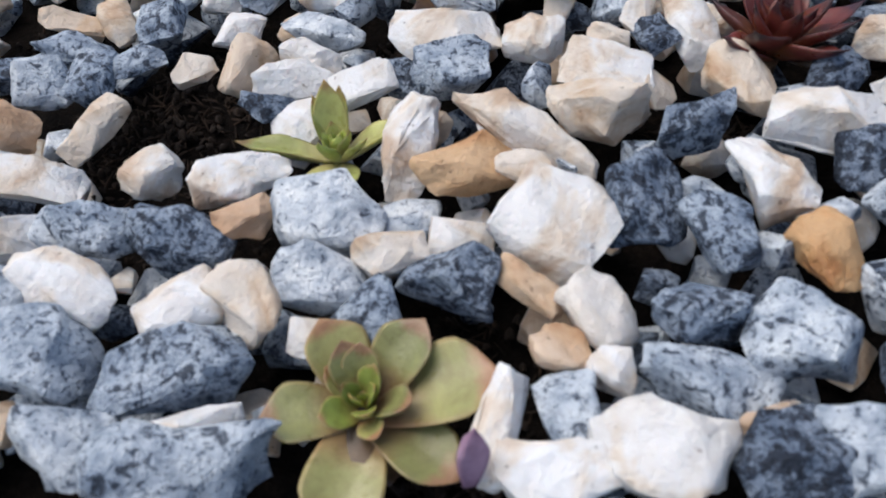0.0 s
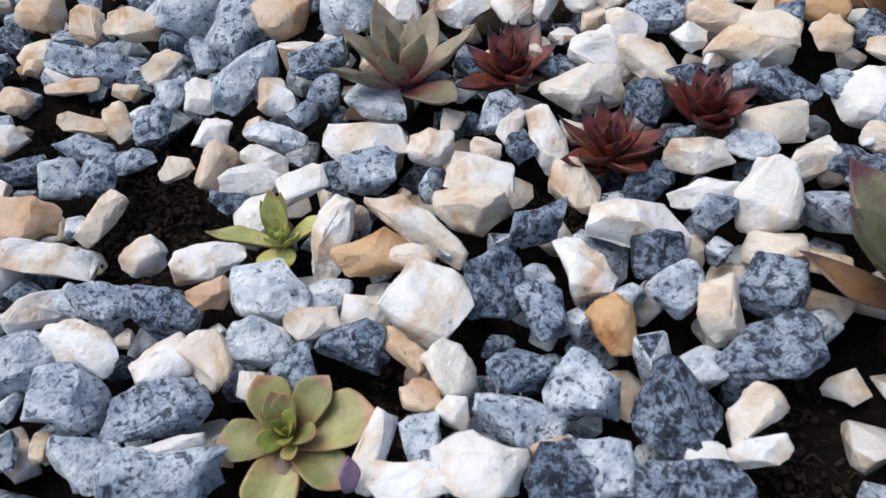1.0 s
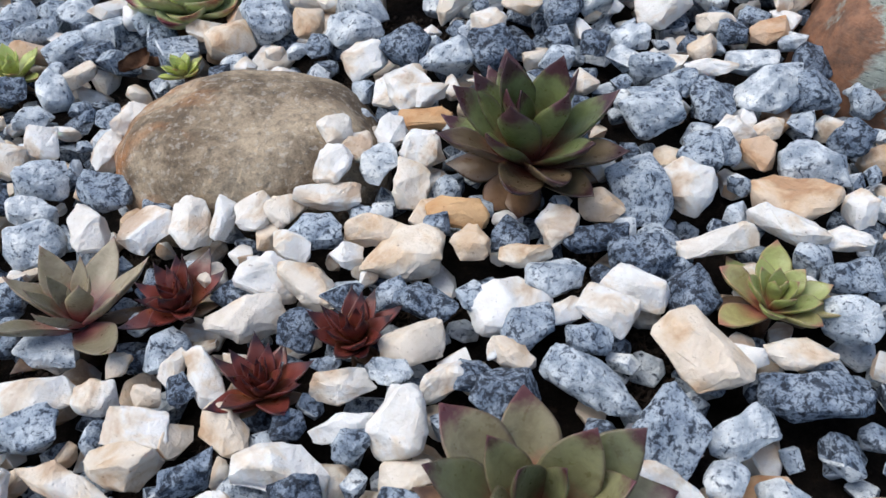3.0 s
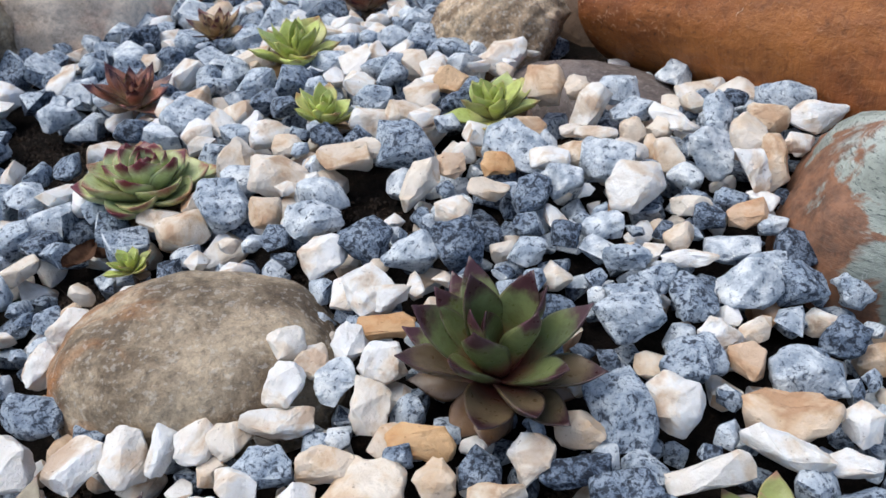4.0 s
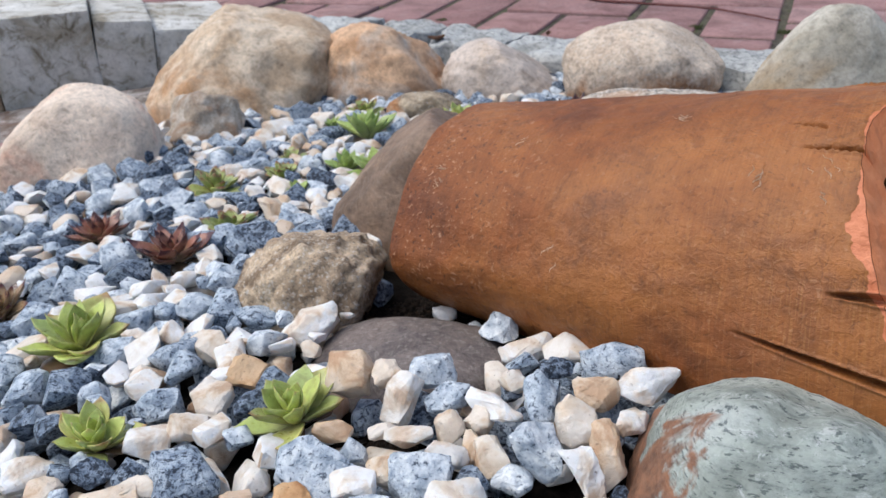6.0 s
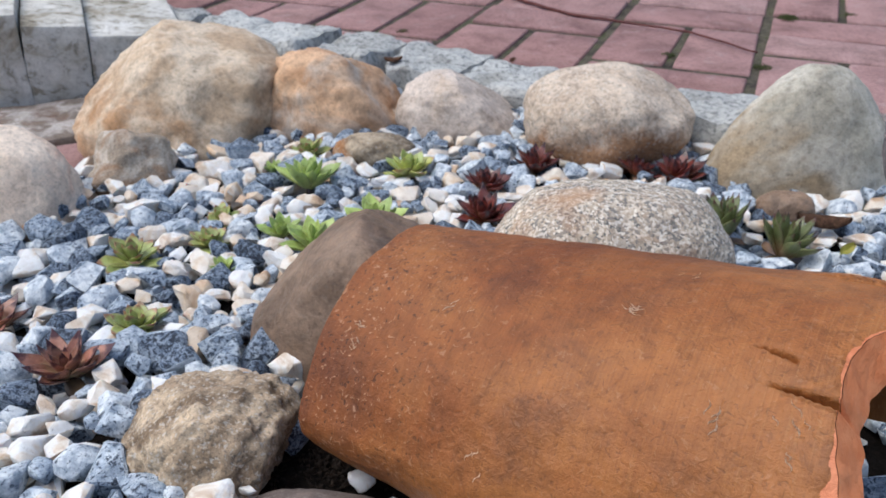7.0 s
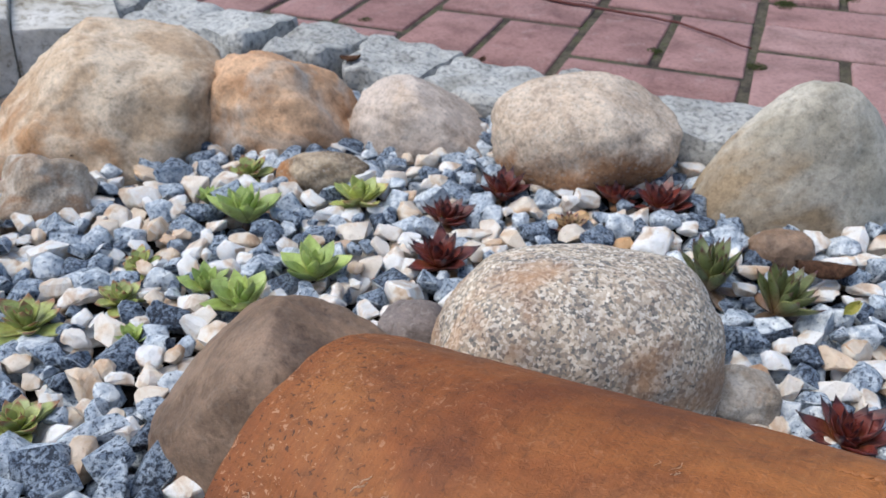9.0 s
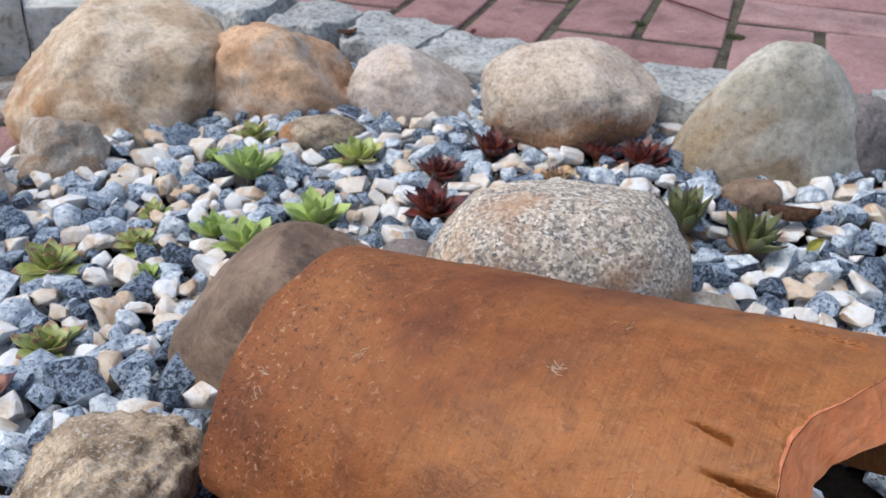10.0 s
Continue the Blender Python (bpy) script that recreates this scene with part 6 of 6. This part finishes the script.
def houseleek(kind, x, y, radius, seed, spread=()):
    """A rosette: leaves on a spiral, upright in the heart and flat at the rim; spread names single outer leaves by (turn, length, rise, width)."""
    look_key, label, count, slim, belly, inner, outer, curl, tip, withered, core = STYLE[kind]
    rng = random.Random(900 + seed)
    radius *= {"tall": 1.25, "tipped": 0.98, "young": 1.0, "dark": 0.98}.get(kind, 1.12)
    slim *= 1.10
    plant = tagged(new("houseleek"), label, "succulent", "houseleeks in the gravel bed")
    lift = 0.18 * radius
    plant.matrix_basis = pose(x, y, level(x, y) - 0.008, rng.uniform(-6, 10), rng.uniform(-7, 7), 0 if spread else rng.uniform(0, 360))
    long = radius * (1.32 if kind in ("leafy", "red", "tall", "sprout", "young", "dark") else 1.2)
    leaf = leaf_mesh("leaf", LEAF[look_key], long, long * slim, long * slim * 0.22, belly, curl, tip)
    outer_leaf = leaf_mesh("leaf", OUTER.get(look_key, LEAF[look_key]), long, long * slim * 1.06, long * slim * 0.20, belly + 0.03, curl * 0.5, tip, 0.46)
    for i in range(count):
        k = (i + 0.5) / count
        size = (core + (1 - core) * k ** 0.7) * rng.uniform(0.86, 1.07) * (0.55 if spread else 1.0)
        if kind == "dark" and k > 0.62:
            size *= 0.86
        rise = inner + (outer - inner) * k ** 0.85 + rng.uniform(-9, 9)
        m = pose(0, 0, lift * (1 - 0.75 * k), 0, 0, i * 137.5 + rng.uniform(-9, 9)) @ pose(0, 0.05 * radius * k, 0, rise, rng.uniform(-14, 14), 0)
        part("leaf", outer_leaf if k > 0.62 and i % 3 else leaf, plant, m @ Matrix.Diagonal((size * rng.uniform(0.86, 1.12), size, size, 1)))
    for turn, far, rise, wide in spread:
        m = pose(0, 0, lift * 0.3, 0, 0, turn - 90) @ pose(0, 0.05 * radius, 0, rise, rng.uniform(-14, 14), 0)
        part("leaf", outer_leaf, plant, m @ Matrix.Diagonal((wide * far, far, far, 1)))
    if withered:
        old = leaf_mesh("withered_leaf", dry_leaf, long * 0.72, long * slim * 0.9, long * slim * 0.10, belly, -0.10, 0.3, -0.3)
        for i in range(withered):
            m = pose(0, 0, 0.10 * radius, 0, 0, i * 360 / withered + rng.uniform(-30, 30)) @ pose(0, 0, 0, rng.uniform(-4, 8), rng.uniform(-25, 25), 0)
            part("withered_leaf", old, plant, m @ Matrix.Diagonal((1, rng.uniform(0.8, 1.05), 1, 1)), "dry brown leaf")
    bm = bmesh.new()
    bmesh.ops.create_cone(bm, cap_ends=True, segments=10, radius1=radius * 0.13, radius2=radius * 0.09, depth=lift + 0.012)
    part("stem", shape("stem", bm, dry_leaf), plant, pose(0, 0, (lift + 0.012) / 2 - 0.012))
    keep_off(x, y, radius * 0.55)


houseleek('young', -0.0118, 0.0651, 0.0152, 0, ((126, 0.72, 26, 1.15), (50, 0.76, 22, 1.0), (8, 1.0, 12, 1.1), (-42, 0.86, 4, 0.95), (-102, 0.92, 2, 1.05), (190, 0.74, 10, 1.1), (150, 0.42, 40, 1.0), (-60, 0.40, 38, 0.9), (85, 0.5, 48, 0.95)))
houseleek('sprout', -0.0206, 0.1187, 0.0105, 1, ((176, 1.25, 10, 0.62), (-108, 0.72, 8, 1.25), (-72, 0.62, 12, 1.1), (14, 0.95, 24, 0.9), (95, 1.0, 66, 0.9), (60, 0.9, 60, 0.9), (130, 0.85, 62, 0.8), (-30, 0.6, 48, 0.9)))
houseleek('grey', 0.0087, 0.1736, 0.0242, 2)
houseleek('red', 0.0396, 0.1725, 0.0133, 3)
houseleek('red', 0.0631, 0.1373, 0.0126, 4)
houseleek('red', 0.0893, 0.1481, 0.0124, 5)
houseleek('rosy', 0.1264, 0.0876, 0.0302, 6)
houseleek('dark', 0.1508, 0.2035, 0.0307, 7)
houseleek('rosy_small', 0.2056, 0.1374, 0.0168, 8)
houseleek('tipped', 0.0342, 0.3434, 0.0268, 9)
houseleek('lime', 0.0327, 0.2958, 0.0091, 10)
houseleek('lime', -0.0859, 0.3163, 0.0223, 11)
houseleek('lime', -0.0427, 0.3231, 0.0137, 12)
houseleek('lime', 0.1005, 0.4582, 0.0246, 13)
houseleek('lime', 0.1107, 0.3720, 0.0161, 14)
houseleek('lime', 0.1841, 0.3469, 0.0183, 15)
houseleek('blush', 0.0153, 0.4482, 0.0209, 16)
houseleek('straw', 0.0547, 0.5363, 0.0192, 17)
houseleek('blush', 0.0283, 0.6206, 0.0172, 18)
houseleek('blush', 0.1031, 0.6248, 0.0196, 19)
houseleek('blush', 0.1471, 0.5466, 0.0225, 20)
houseleek('olive', 0.1823, 0.5808, 0.0176, 21)
houseleek('olive', 0.1818, 0.6770, 0.0206, 22)
houseleek('olive', 0.2327, 0.6885, 0.0151, 23)
houseleek('leafy', 0.2379, 0.6421, 0.0096, 24)
houseleek('olive', 0.2474, 0.7307, 0.0121, 25)
houseleek('leafy', 0.2834, 0.6854, 0.0150, 26)
houseleek('leafy', 0.3012, 0.6556, 0.0195, 27)
houseleek('leafy', 0.3493, 0.6768, 0.0208, 28)
houseleek('leafy', 0.3215, 0.7685, 0.0234, 29)
houseleek('leafy', 0.3007, 0.8073, 0.0117, 30)
houseleek('lime', 0.4071, 0.7652, 0.0212, 31)
houseleek('olive', 0.3381, 0.8402, 0.0180, 32)
houseleek('red', 0.4570, 0.7179, 0.0174, 33)
houseleek('red', 0.4319, 0.6644, 0.0215, 34)
houseleek('red', 0.5115, 0.7382, 0.0206, 35)
houseleek('red', 0.5894, 0.7019, 0.0161, 36)
houseleek('red', 0.6150, 0.6797, 0.0212, 37)
houseleek('tall', 0.5864, 0.5828, 0.0228, 38)
houseleek('tall', 0.6095, 0.5472, 0.0228, 39)
houseleek('red', 0.5654, 0.4448, 0.0214, 40)
houseleek('straw', 0.5385, 0.6803, 0.0122, 41)


# ---- fallen leaves, twig, moss and crumbs ----
def litter_material(name, low, high):
    m = Mat(name, 0.8, 0.2)
    v = m.place()
    c = m.ramp(m.noise(v, 240, 5, 0.65), (0.35, low), (0.62, high))
    return m.done(c, m.bump(m.noise(v, 500, 4), 0.5, 0.0008))


def fallen_leaf(label, x, y, z, long, wide, turn, tip, mat, curl=0.18, roll=0.5):
    """A dry curled leaf with a midrib, lying on what is under it."""
    bm = bmesh.new()
    rows, across = 16, 8
    grid = {}
    for i in range(rows + 1):
        v = i / rows
        w = wide / 2 * math.sin(math.pi * min(0.98, 0.04 + v * 0.94)) ** 0.7 * (1 + 0.12 * noise.noise(Vector((v * 9, x * 50, 0))))
        for j in range(across + 1):
            k = 2 * j / across - 1
            lift = roll * wide * abs(k) ** 1.6 * 0.5 + curl * long * (2 * v - 1) ** 2 + 0.0008 * noise.noise(Vector((v * 14, k * 5, y * 40)))
            grid[i, j] = bm.verts.new((long * (v - 0.5), w * k, lift - 0.0006 * max(0, 1 - abs(k) * 4)))
    for i in range(rows):
        for j in range(across):
            bm.faces.new([grid[i, j], grid[i + 1, j], grid[i + 1, j + 1], grid[i, j + 1]])
    bmesh.ops.solidify(bm, geom=bm.faces[:], thickness=0.0005)
    ob = new("fallen_leaf", shape("fallen_leaf", bm, mat))
    ob.matrix_basis = pose(x, y, z, tip[0], tip[1], turn)
    return tagged(ob, label, "leaf")


brown_litter = litter_material("brown_litter", (0.07, 0.035, 0.022), (0.20, 0.105, 0.062))
yellow_litter = litter_material("yellow_litter", (0.42, 0.42, 0.06), (0.58, 0.52, 0.16))
mauve_litter = litter_material("mauve_litter", (0.20, 0.11, 0.17), (0.34, 0.22, 0.30))
fallen_leaf("dry brown curled leaf among white chips", 0.6540, 0.5585, -0.0170, 0.040, 0.017, -24, (10, 4), brown_litter, 0.06, -0.5)
fallen_leaf("yellow green fallen leaf between granite chips", 0.6395, 0.5210, -0.0215, 0.015, 0.007, 10, (25, -12), yellow_litter, 0.10, 0.6)
fallen_leaf("small brown dead leaf on the granite kerb", 0.4660, 0.9930, -0.0040, 0.020, 0.014, -10, (0, 0), brown_litter, 0.10, -0.4)
fallen_leaf("tiny dark brown leaf on the granite kerb", 0.5820, 0.9390, -0.0050, 0.010, 0.007, 40, (0, 0), brown_litter, 0.16, 0.5)
fallen_leaf("withered brown leaf beside a small rosette", 0.010, 0.311, -0.0125, 0.018, 0.009, 60, (14, 6), brown_litter, 0.12, 0.6)
fallen_leaf("crumpled dry brown leaf on bare soil", 0.018, 0.318, -0.0115, 0.015, 0.009, -15, (22, -10), brown_litter, 0.16, -0.6)
bud = new("fallen_leaf", leaf_mesh("fallen_leaf", mauve_litter, 0.009, 0.0045, 0.003, 0.55, 0.15, 0.2, 0.5))
bud.matrix_basis = pose(0.003, 0.050, -0.022, 62, 10, 20)
tagged(bud, "purple houseleek leaf standing beside the rosette", "leaf")
fallen_leaf("dry brown leaf lying on the boulder foot", 0.2200, 0.9000, -0.0200, 0.030, 0.016, 30, (20, 0), brown_litter, 0.10, 0.4)


def twig():
    """A thin dead stalk on the bricks, thicker at one end."""
    line = [Vector(p) for p in ((0.7112, 1.2828), (0.7288, 1.1937), (0.7535, 1.1179), (0.7936, 1.0663), (0.8470, 0.9961), (0.8690, 0.8965))]
    line = [Vector((p.x, p.y, PAVE_Z + 0.0035)) for p in line]
    bm = bmesh.new()
    rings, n = [], 40
    for i in range(n + 1):
        f = i / n * (len(line) - 1)
        k = min(int(f), len(line) - 2)
        p, q = line[k].lerp(line[k + 1], f - k), (line[k + 1] - line[k]).normalized()
        p = p + Vector((0.004 * noise.noise(Vector((i * 0.4, 0, 0))), 0.004 * noise.noise(Vector((i * 0.4, 7, 0))), 0))
        side = Vector((-q.y, q.x, 0))
        r = 0.0026 - 0.0015 * i / n
        rings.append([bm.verts.new(p + r * (side * math.cos(a) + Vector((0, 0, 1)) * math.sin(a))) for a in [math.pi / 3 * h for h in range(6)]])
    for a, b in zip(rings, rings[1:]):
        for h in range(6):
            bm.faces.new([a[h], a[(h + 1) % 6], b[(h + 1) % 6], b[h]])
    bm.faces.new(rings[0][::-1])
    bm.faces.new(rings[-1])
    tagged(new("twig", shape("twig", bm, litter_material("red_brown_twig", (0.08, 0.028, 0.025), (0.15, 0.055, 0.048)))), "thin dark red dead twig lying on the brick pavement", "twig")


twig()


def tufts(name, label, category, mat, spots, count, long, thin, rise):
    """Many small blades or crumbs standing round some places, in one mesh."""
    rng = random.Random(31)
    bm = bmesh.new()
    for x, y, z, r in spots:
        for _ in range(count):
            a, d = rng.uniform(0, 2 * math.pi), r * rng.random() ** 0.6
            p = Vector((x + d * math.cos(a), y + d * math.sin(a), z(x + d * math.cos(a), y + d * math.sin(a)) if callable(z) else z))
            b = rng.uniform(0, 2 * math.pi)
            tilt = radians(rng.uniform(*rise))
            dirn = Vector((math.cos(b) * math.cos(tilt), math.sin(b) * math.cos(tilt), math.sin(tilt)))
            side = dirn.cross(Vector((0.3, 0.2, 1))).normalized()
            up = dirn.cross(side)
            ln, w = long * rng.uniform(0.4, 1.2), thin * rng.uniform(0.5, 1.2)
            base = [bm.verts.new(p + w * (side * math.cos(h) + up * math.sin(h))) for h in (0, 2.1, 4.2)]
            mid = [bm.verts.new(p + dirn * ln * 0.6 + Vector((0, 0, ln * 0.08)) + 0.8 * w * (side * math.cos(h) + up * math.sin(h))) for h in (0, 2.1, 4.2)]
            tip = bm.verts.new(p + dirn * ln)
            for h in range(3):
                bm.faces.new([base[h], base[(h + 1) % 3], mid[(h + 1) % 3], mid[h]])
                bm.faces.new([mid[h], mid[(h + 1) % 3], tip])
    tagged(new(name, shape(name, bm, mat)), label, category, kind="stuff")


moss_m = litter_material("joint_moss", (0.03, 0.038, 0.012), (0.075, 0.085, 0.028))
tufts("moss", "green moss tufts growing in the brick joints", "moss", moss_m, [(1.0110, 1.0103, PAVE_Z, 0.014), (1.0181, 1.0182, PAVE_Z, 0.010), (0.8487, 0.8621, PAVE_Z - 0.002, 0.010), (1.1063, 0.9997, PAVE_Z - 0.002, 0.008), (0.7782, 0.9362, PAVE_Z - 0.002, 0.008), (0.5242, 1.1373, PAVE_Z - 0.002, 0.008)], 140, 0.0038, 0.0005, (25, 85))


# ---- loose fill ----
BIG = ((0.243, 0.965, 0.07), (0.379, 0.922, 0.045), (0.498, 0.860, 0.04), (0.594, 0.770, 0.050), (0.728, 0.662, 0.05), (0.447, 0.524, 0.042), (0.327, 0.500, 0.05), (0.211, 0.447, 0.026), (0.239, 0.378, 0.036), (0.319, 0.245, 0.042), (0.061, 0.243, 0.033), (0.081, 0.812, 0.048), (0.39, 0.815, 0.02), (0.19, 0.838, 0.022), (0.655, 0.597, 0.014), (0.53, 0.49, 0.018))
for bx, by, br in BIG:
    keep_off(bx, by, br)
HOLLOW = []
for k in range(10):
    q = TILE @ Vector((0.012 + 0.03 * k, 0, 0))
    keep_off(q.x, q.y, 0.070)
    HOLLOW.append((q.x, q.y, 0.070))
BARE = ((-0.030, 0.429, 0.022), (-0.008, 0.404, 0.012), (-0.045, 0.460, 0.020), (0.006, 0.297, 0.012), (-0.001, 0.055, 0.010), (0.254, 0.424, 0.026), (0.268, 0.440, 0.016), (0.238, 0.430, 0.020), (-0.054, 0.127, 0.022), (0.002, 0.074, 0.016), (0.095, 0.064, 0.016), (0.122, 0.302, 0.018), (-0.014, 0.419, 0.034), (0.012, 0.300, 0.012), (0.02, 0.385, 0.012), (0.11, 0.267, 0.008), (0.002, 0.292, 0.012), (-0.096, 0.172, 0.020), (-0.053, 0.160, 0.018), (-0.075, 0.145, 0.016), (0.216, 0.332, 0.009), (0.17, 0.122, 0.008), (-0.003, 0.436, 0.016), (0.081, 0.446, 0.008), (0.213, 0.339, 0.009), (0.014, 0.304, 0.012), (0.097, 0.277, 0.009), (0.061, 0.342, 0.008), (-0.009, 0.162, 0.011), (0.035, 0.164, 0.009), (0.179, 0.138, 0.010), (0.052, 0.130, 0.008), (0.018, 0.210, 0.008), (0.159, 0.168, 0.009), (0.109, 0.163, 0.009))


fibre_m = litter_material("soil_fibre", (0.010, 0.007, 0.005), (0.045, 0.028, 0.018))
tufts("soil_fibre", "dark peat fibres and crumbs on the bare soil", "soil", fibre_m, [(a, b, lambda u, v: level(u, v) - 0.0205, c * 1.15) for a, b, c in BARE], 130, 0.0055, 0.00035, (-5, 35))
crumb_m = litter_material("soil_crumb", (0.007, 0.005, 0.004), (0.035, 0.024, 0.017))
tufts("soil_crumb", "dark crumbs of potting soil between the chips", "soil", crumb_m, [(a, b, lambda u, v: level(u, v) - 0.0200, c * 1.15) for a, b, c in BARE], 110, 0.0024, 0.0011, (-10, 80))


THIN = ((-0.049, 0.494, 0.035), (-0.041, 0.416, 0.030), (-0.005, 0.322, 0.022), (0.019, 0.430, 0.014), (0.122, 0.321, 0.016), (-0.039, 0.540, 0.030))


def scatter():
    """Fills the bed with loose chips in layers, between everything that stands in it."""
    rng = random.Random(5)
    heaps = {"granite": [], "white": [], "cream": []}
    cell = 0.016
    for layer, (low, gap, tries) in enumerate(((-0.0165, 0.0122, 44000), (-0.0045, 0.0130, 66000))):
        seen = {}
        for _ in range(tries):
            x, y = rng.uniform(-0.33, 0.98), rng.uniform(-0.13, 1.05)
            if inside(x, y) < 0 or any((x - a) ** 2 + (y - b) ** 2 < r * r for a, b, r in BIG):
                continue
            size = (rng.uniform(0.014, 0.0245) if rng.random() < 0.82 else rng.uniform(0.008, 0.014)) * (1.18 if y > 0.45 else 1.0 if y > 0.3 else 0.9)
            if y < 0.30 and x > -0.15:
                size = rng.uniform(0.007, 0.0155)
            if any((x - a) ** 2 + (y - b) ** 2 < r * r for a, b, r in BARE) or any((x - a) ** 2 + (y - b) ** 2 < r * r for a, b, r in HOLLOW):
                continue
            if layer == 0 and rng.random() < (0.55 if y < 0.27 else 0.32 if y < 0.5 else 0.14):
                continue
            if rng.random() < 0.6 and any((x - a) ** 2 + (y - b) ** 2 < r * r for a, b, r in THIN):
                continue
            if layer and not free(x, y, size):
                continue
            i, j = int(x // cell), int(y // cell)
            near = [q for a in (-1, 0, 1) for b in (-1, 0, 1) for q in seen.get((i + a, j + b), ())]
            if any((x - a) ** 2 + (y - b) ** 2 < (gap * (0.25 + (size + s) / 0.052)) ** 2 for a, b, s in near):
                continue
            seen.setdefault((i, j), []).append((x, y, size))
            r = rng.random()
            stone, white = (0.74, 0.18) if x < 0.03 and 0.30 < y < 0.55 else (0.60, 0.22) if x < 0.06 and y < 0.30 else (0.72, 0.20) if x > 0.13 and y < 0.33 else (0.60, 0.31)
            kind = "granite" if r < stone else "white" if r < stone + white else "cream"
            if math.hypot(x + 0.0125, y - 0.052) < 0.017 or math.hypot(x - 0.520, y - 0.366) < 0.024:
                continue  # bare soil under the young rosette and before the open end of the tile
            heaps[kind].append((pose(x, y, level(x, y) + low - (0.004 if layer and y < 0.30 else 0) + rng.uniform(-0.002, 0.003), rng.uniform(-28, 28), rng.uniform(-28, 28), rng.uniform(0, 360)), size))
    return heaps


HEAPS = scatter()
for kind, mat, label in (("granite", granite_many, "grey speckled crushed granite chips filling the bed"), ("white", white_many, "white crushed marble chips filling the bed"), ("cream", cream_many, "cream and ochre crushed stone chips filling the bed")):
    protos = []
    for me in CHIPS[kind]:
        co = np.empty(len(me.vertices) * 3)
        me.vertices.foreach_get("co", co)
        tri = np.empty(len(me.loops), dtype=np.int32)
        me.loops.foreach_get("vertex_index", tri)
        protos.append((co.reshape(-1, 3), tri.reshape(-1, 3)))
    vs, fs, n = [], [], 0
    for k, (m, size) in enumerate(HEAPS[kind]):
        co, tri = protos[k % len(protos)]
        a = np.array(m)
        vs.append(co * size @ a[:3, :3].T + a[:3, 3])
        fs.append(tri + n)
        n += len(co)
    me = bpy.data.meshes.new(kind + "_gravel")
    vs, fs = np.concatenate(vs), np.concatenate(fs)
    me.vertices.add(len(vs))
    me.vertices.foreach_set("co", vs.ravel())
    me.loops.add(fs.size)
    me.loops.foreach_set("vertex_index", fs.ravel().astype(np.int32))
    me.polygons.add(len(fs))
    me.polygons.foreach_set("loop_start", np.arange(0, fs.size, 3, dtype=np.int32))
    me.update(calc_edges=True)
    me.polygons.foreach_set("use_smooth", [True] * len(fs))
    me.set_sharp_from_angle(angle=radians(26))
    me.materials.append(mat)
    tagged(new(kind + "_gravel", me), label, "gravel", kind="stuff")
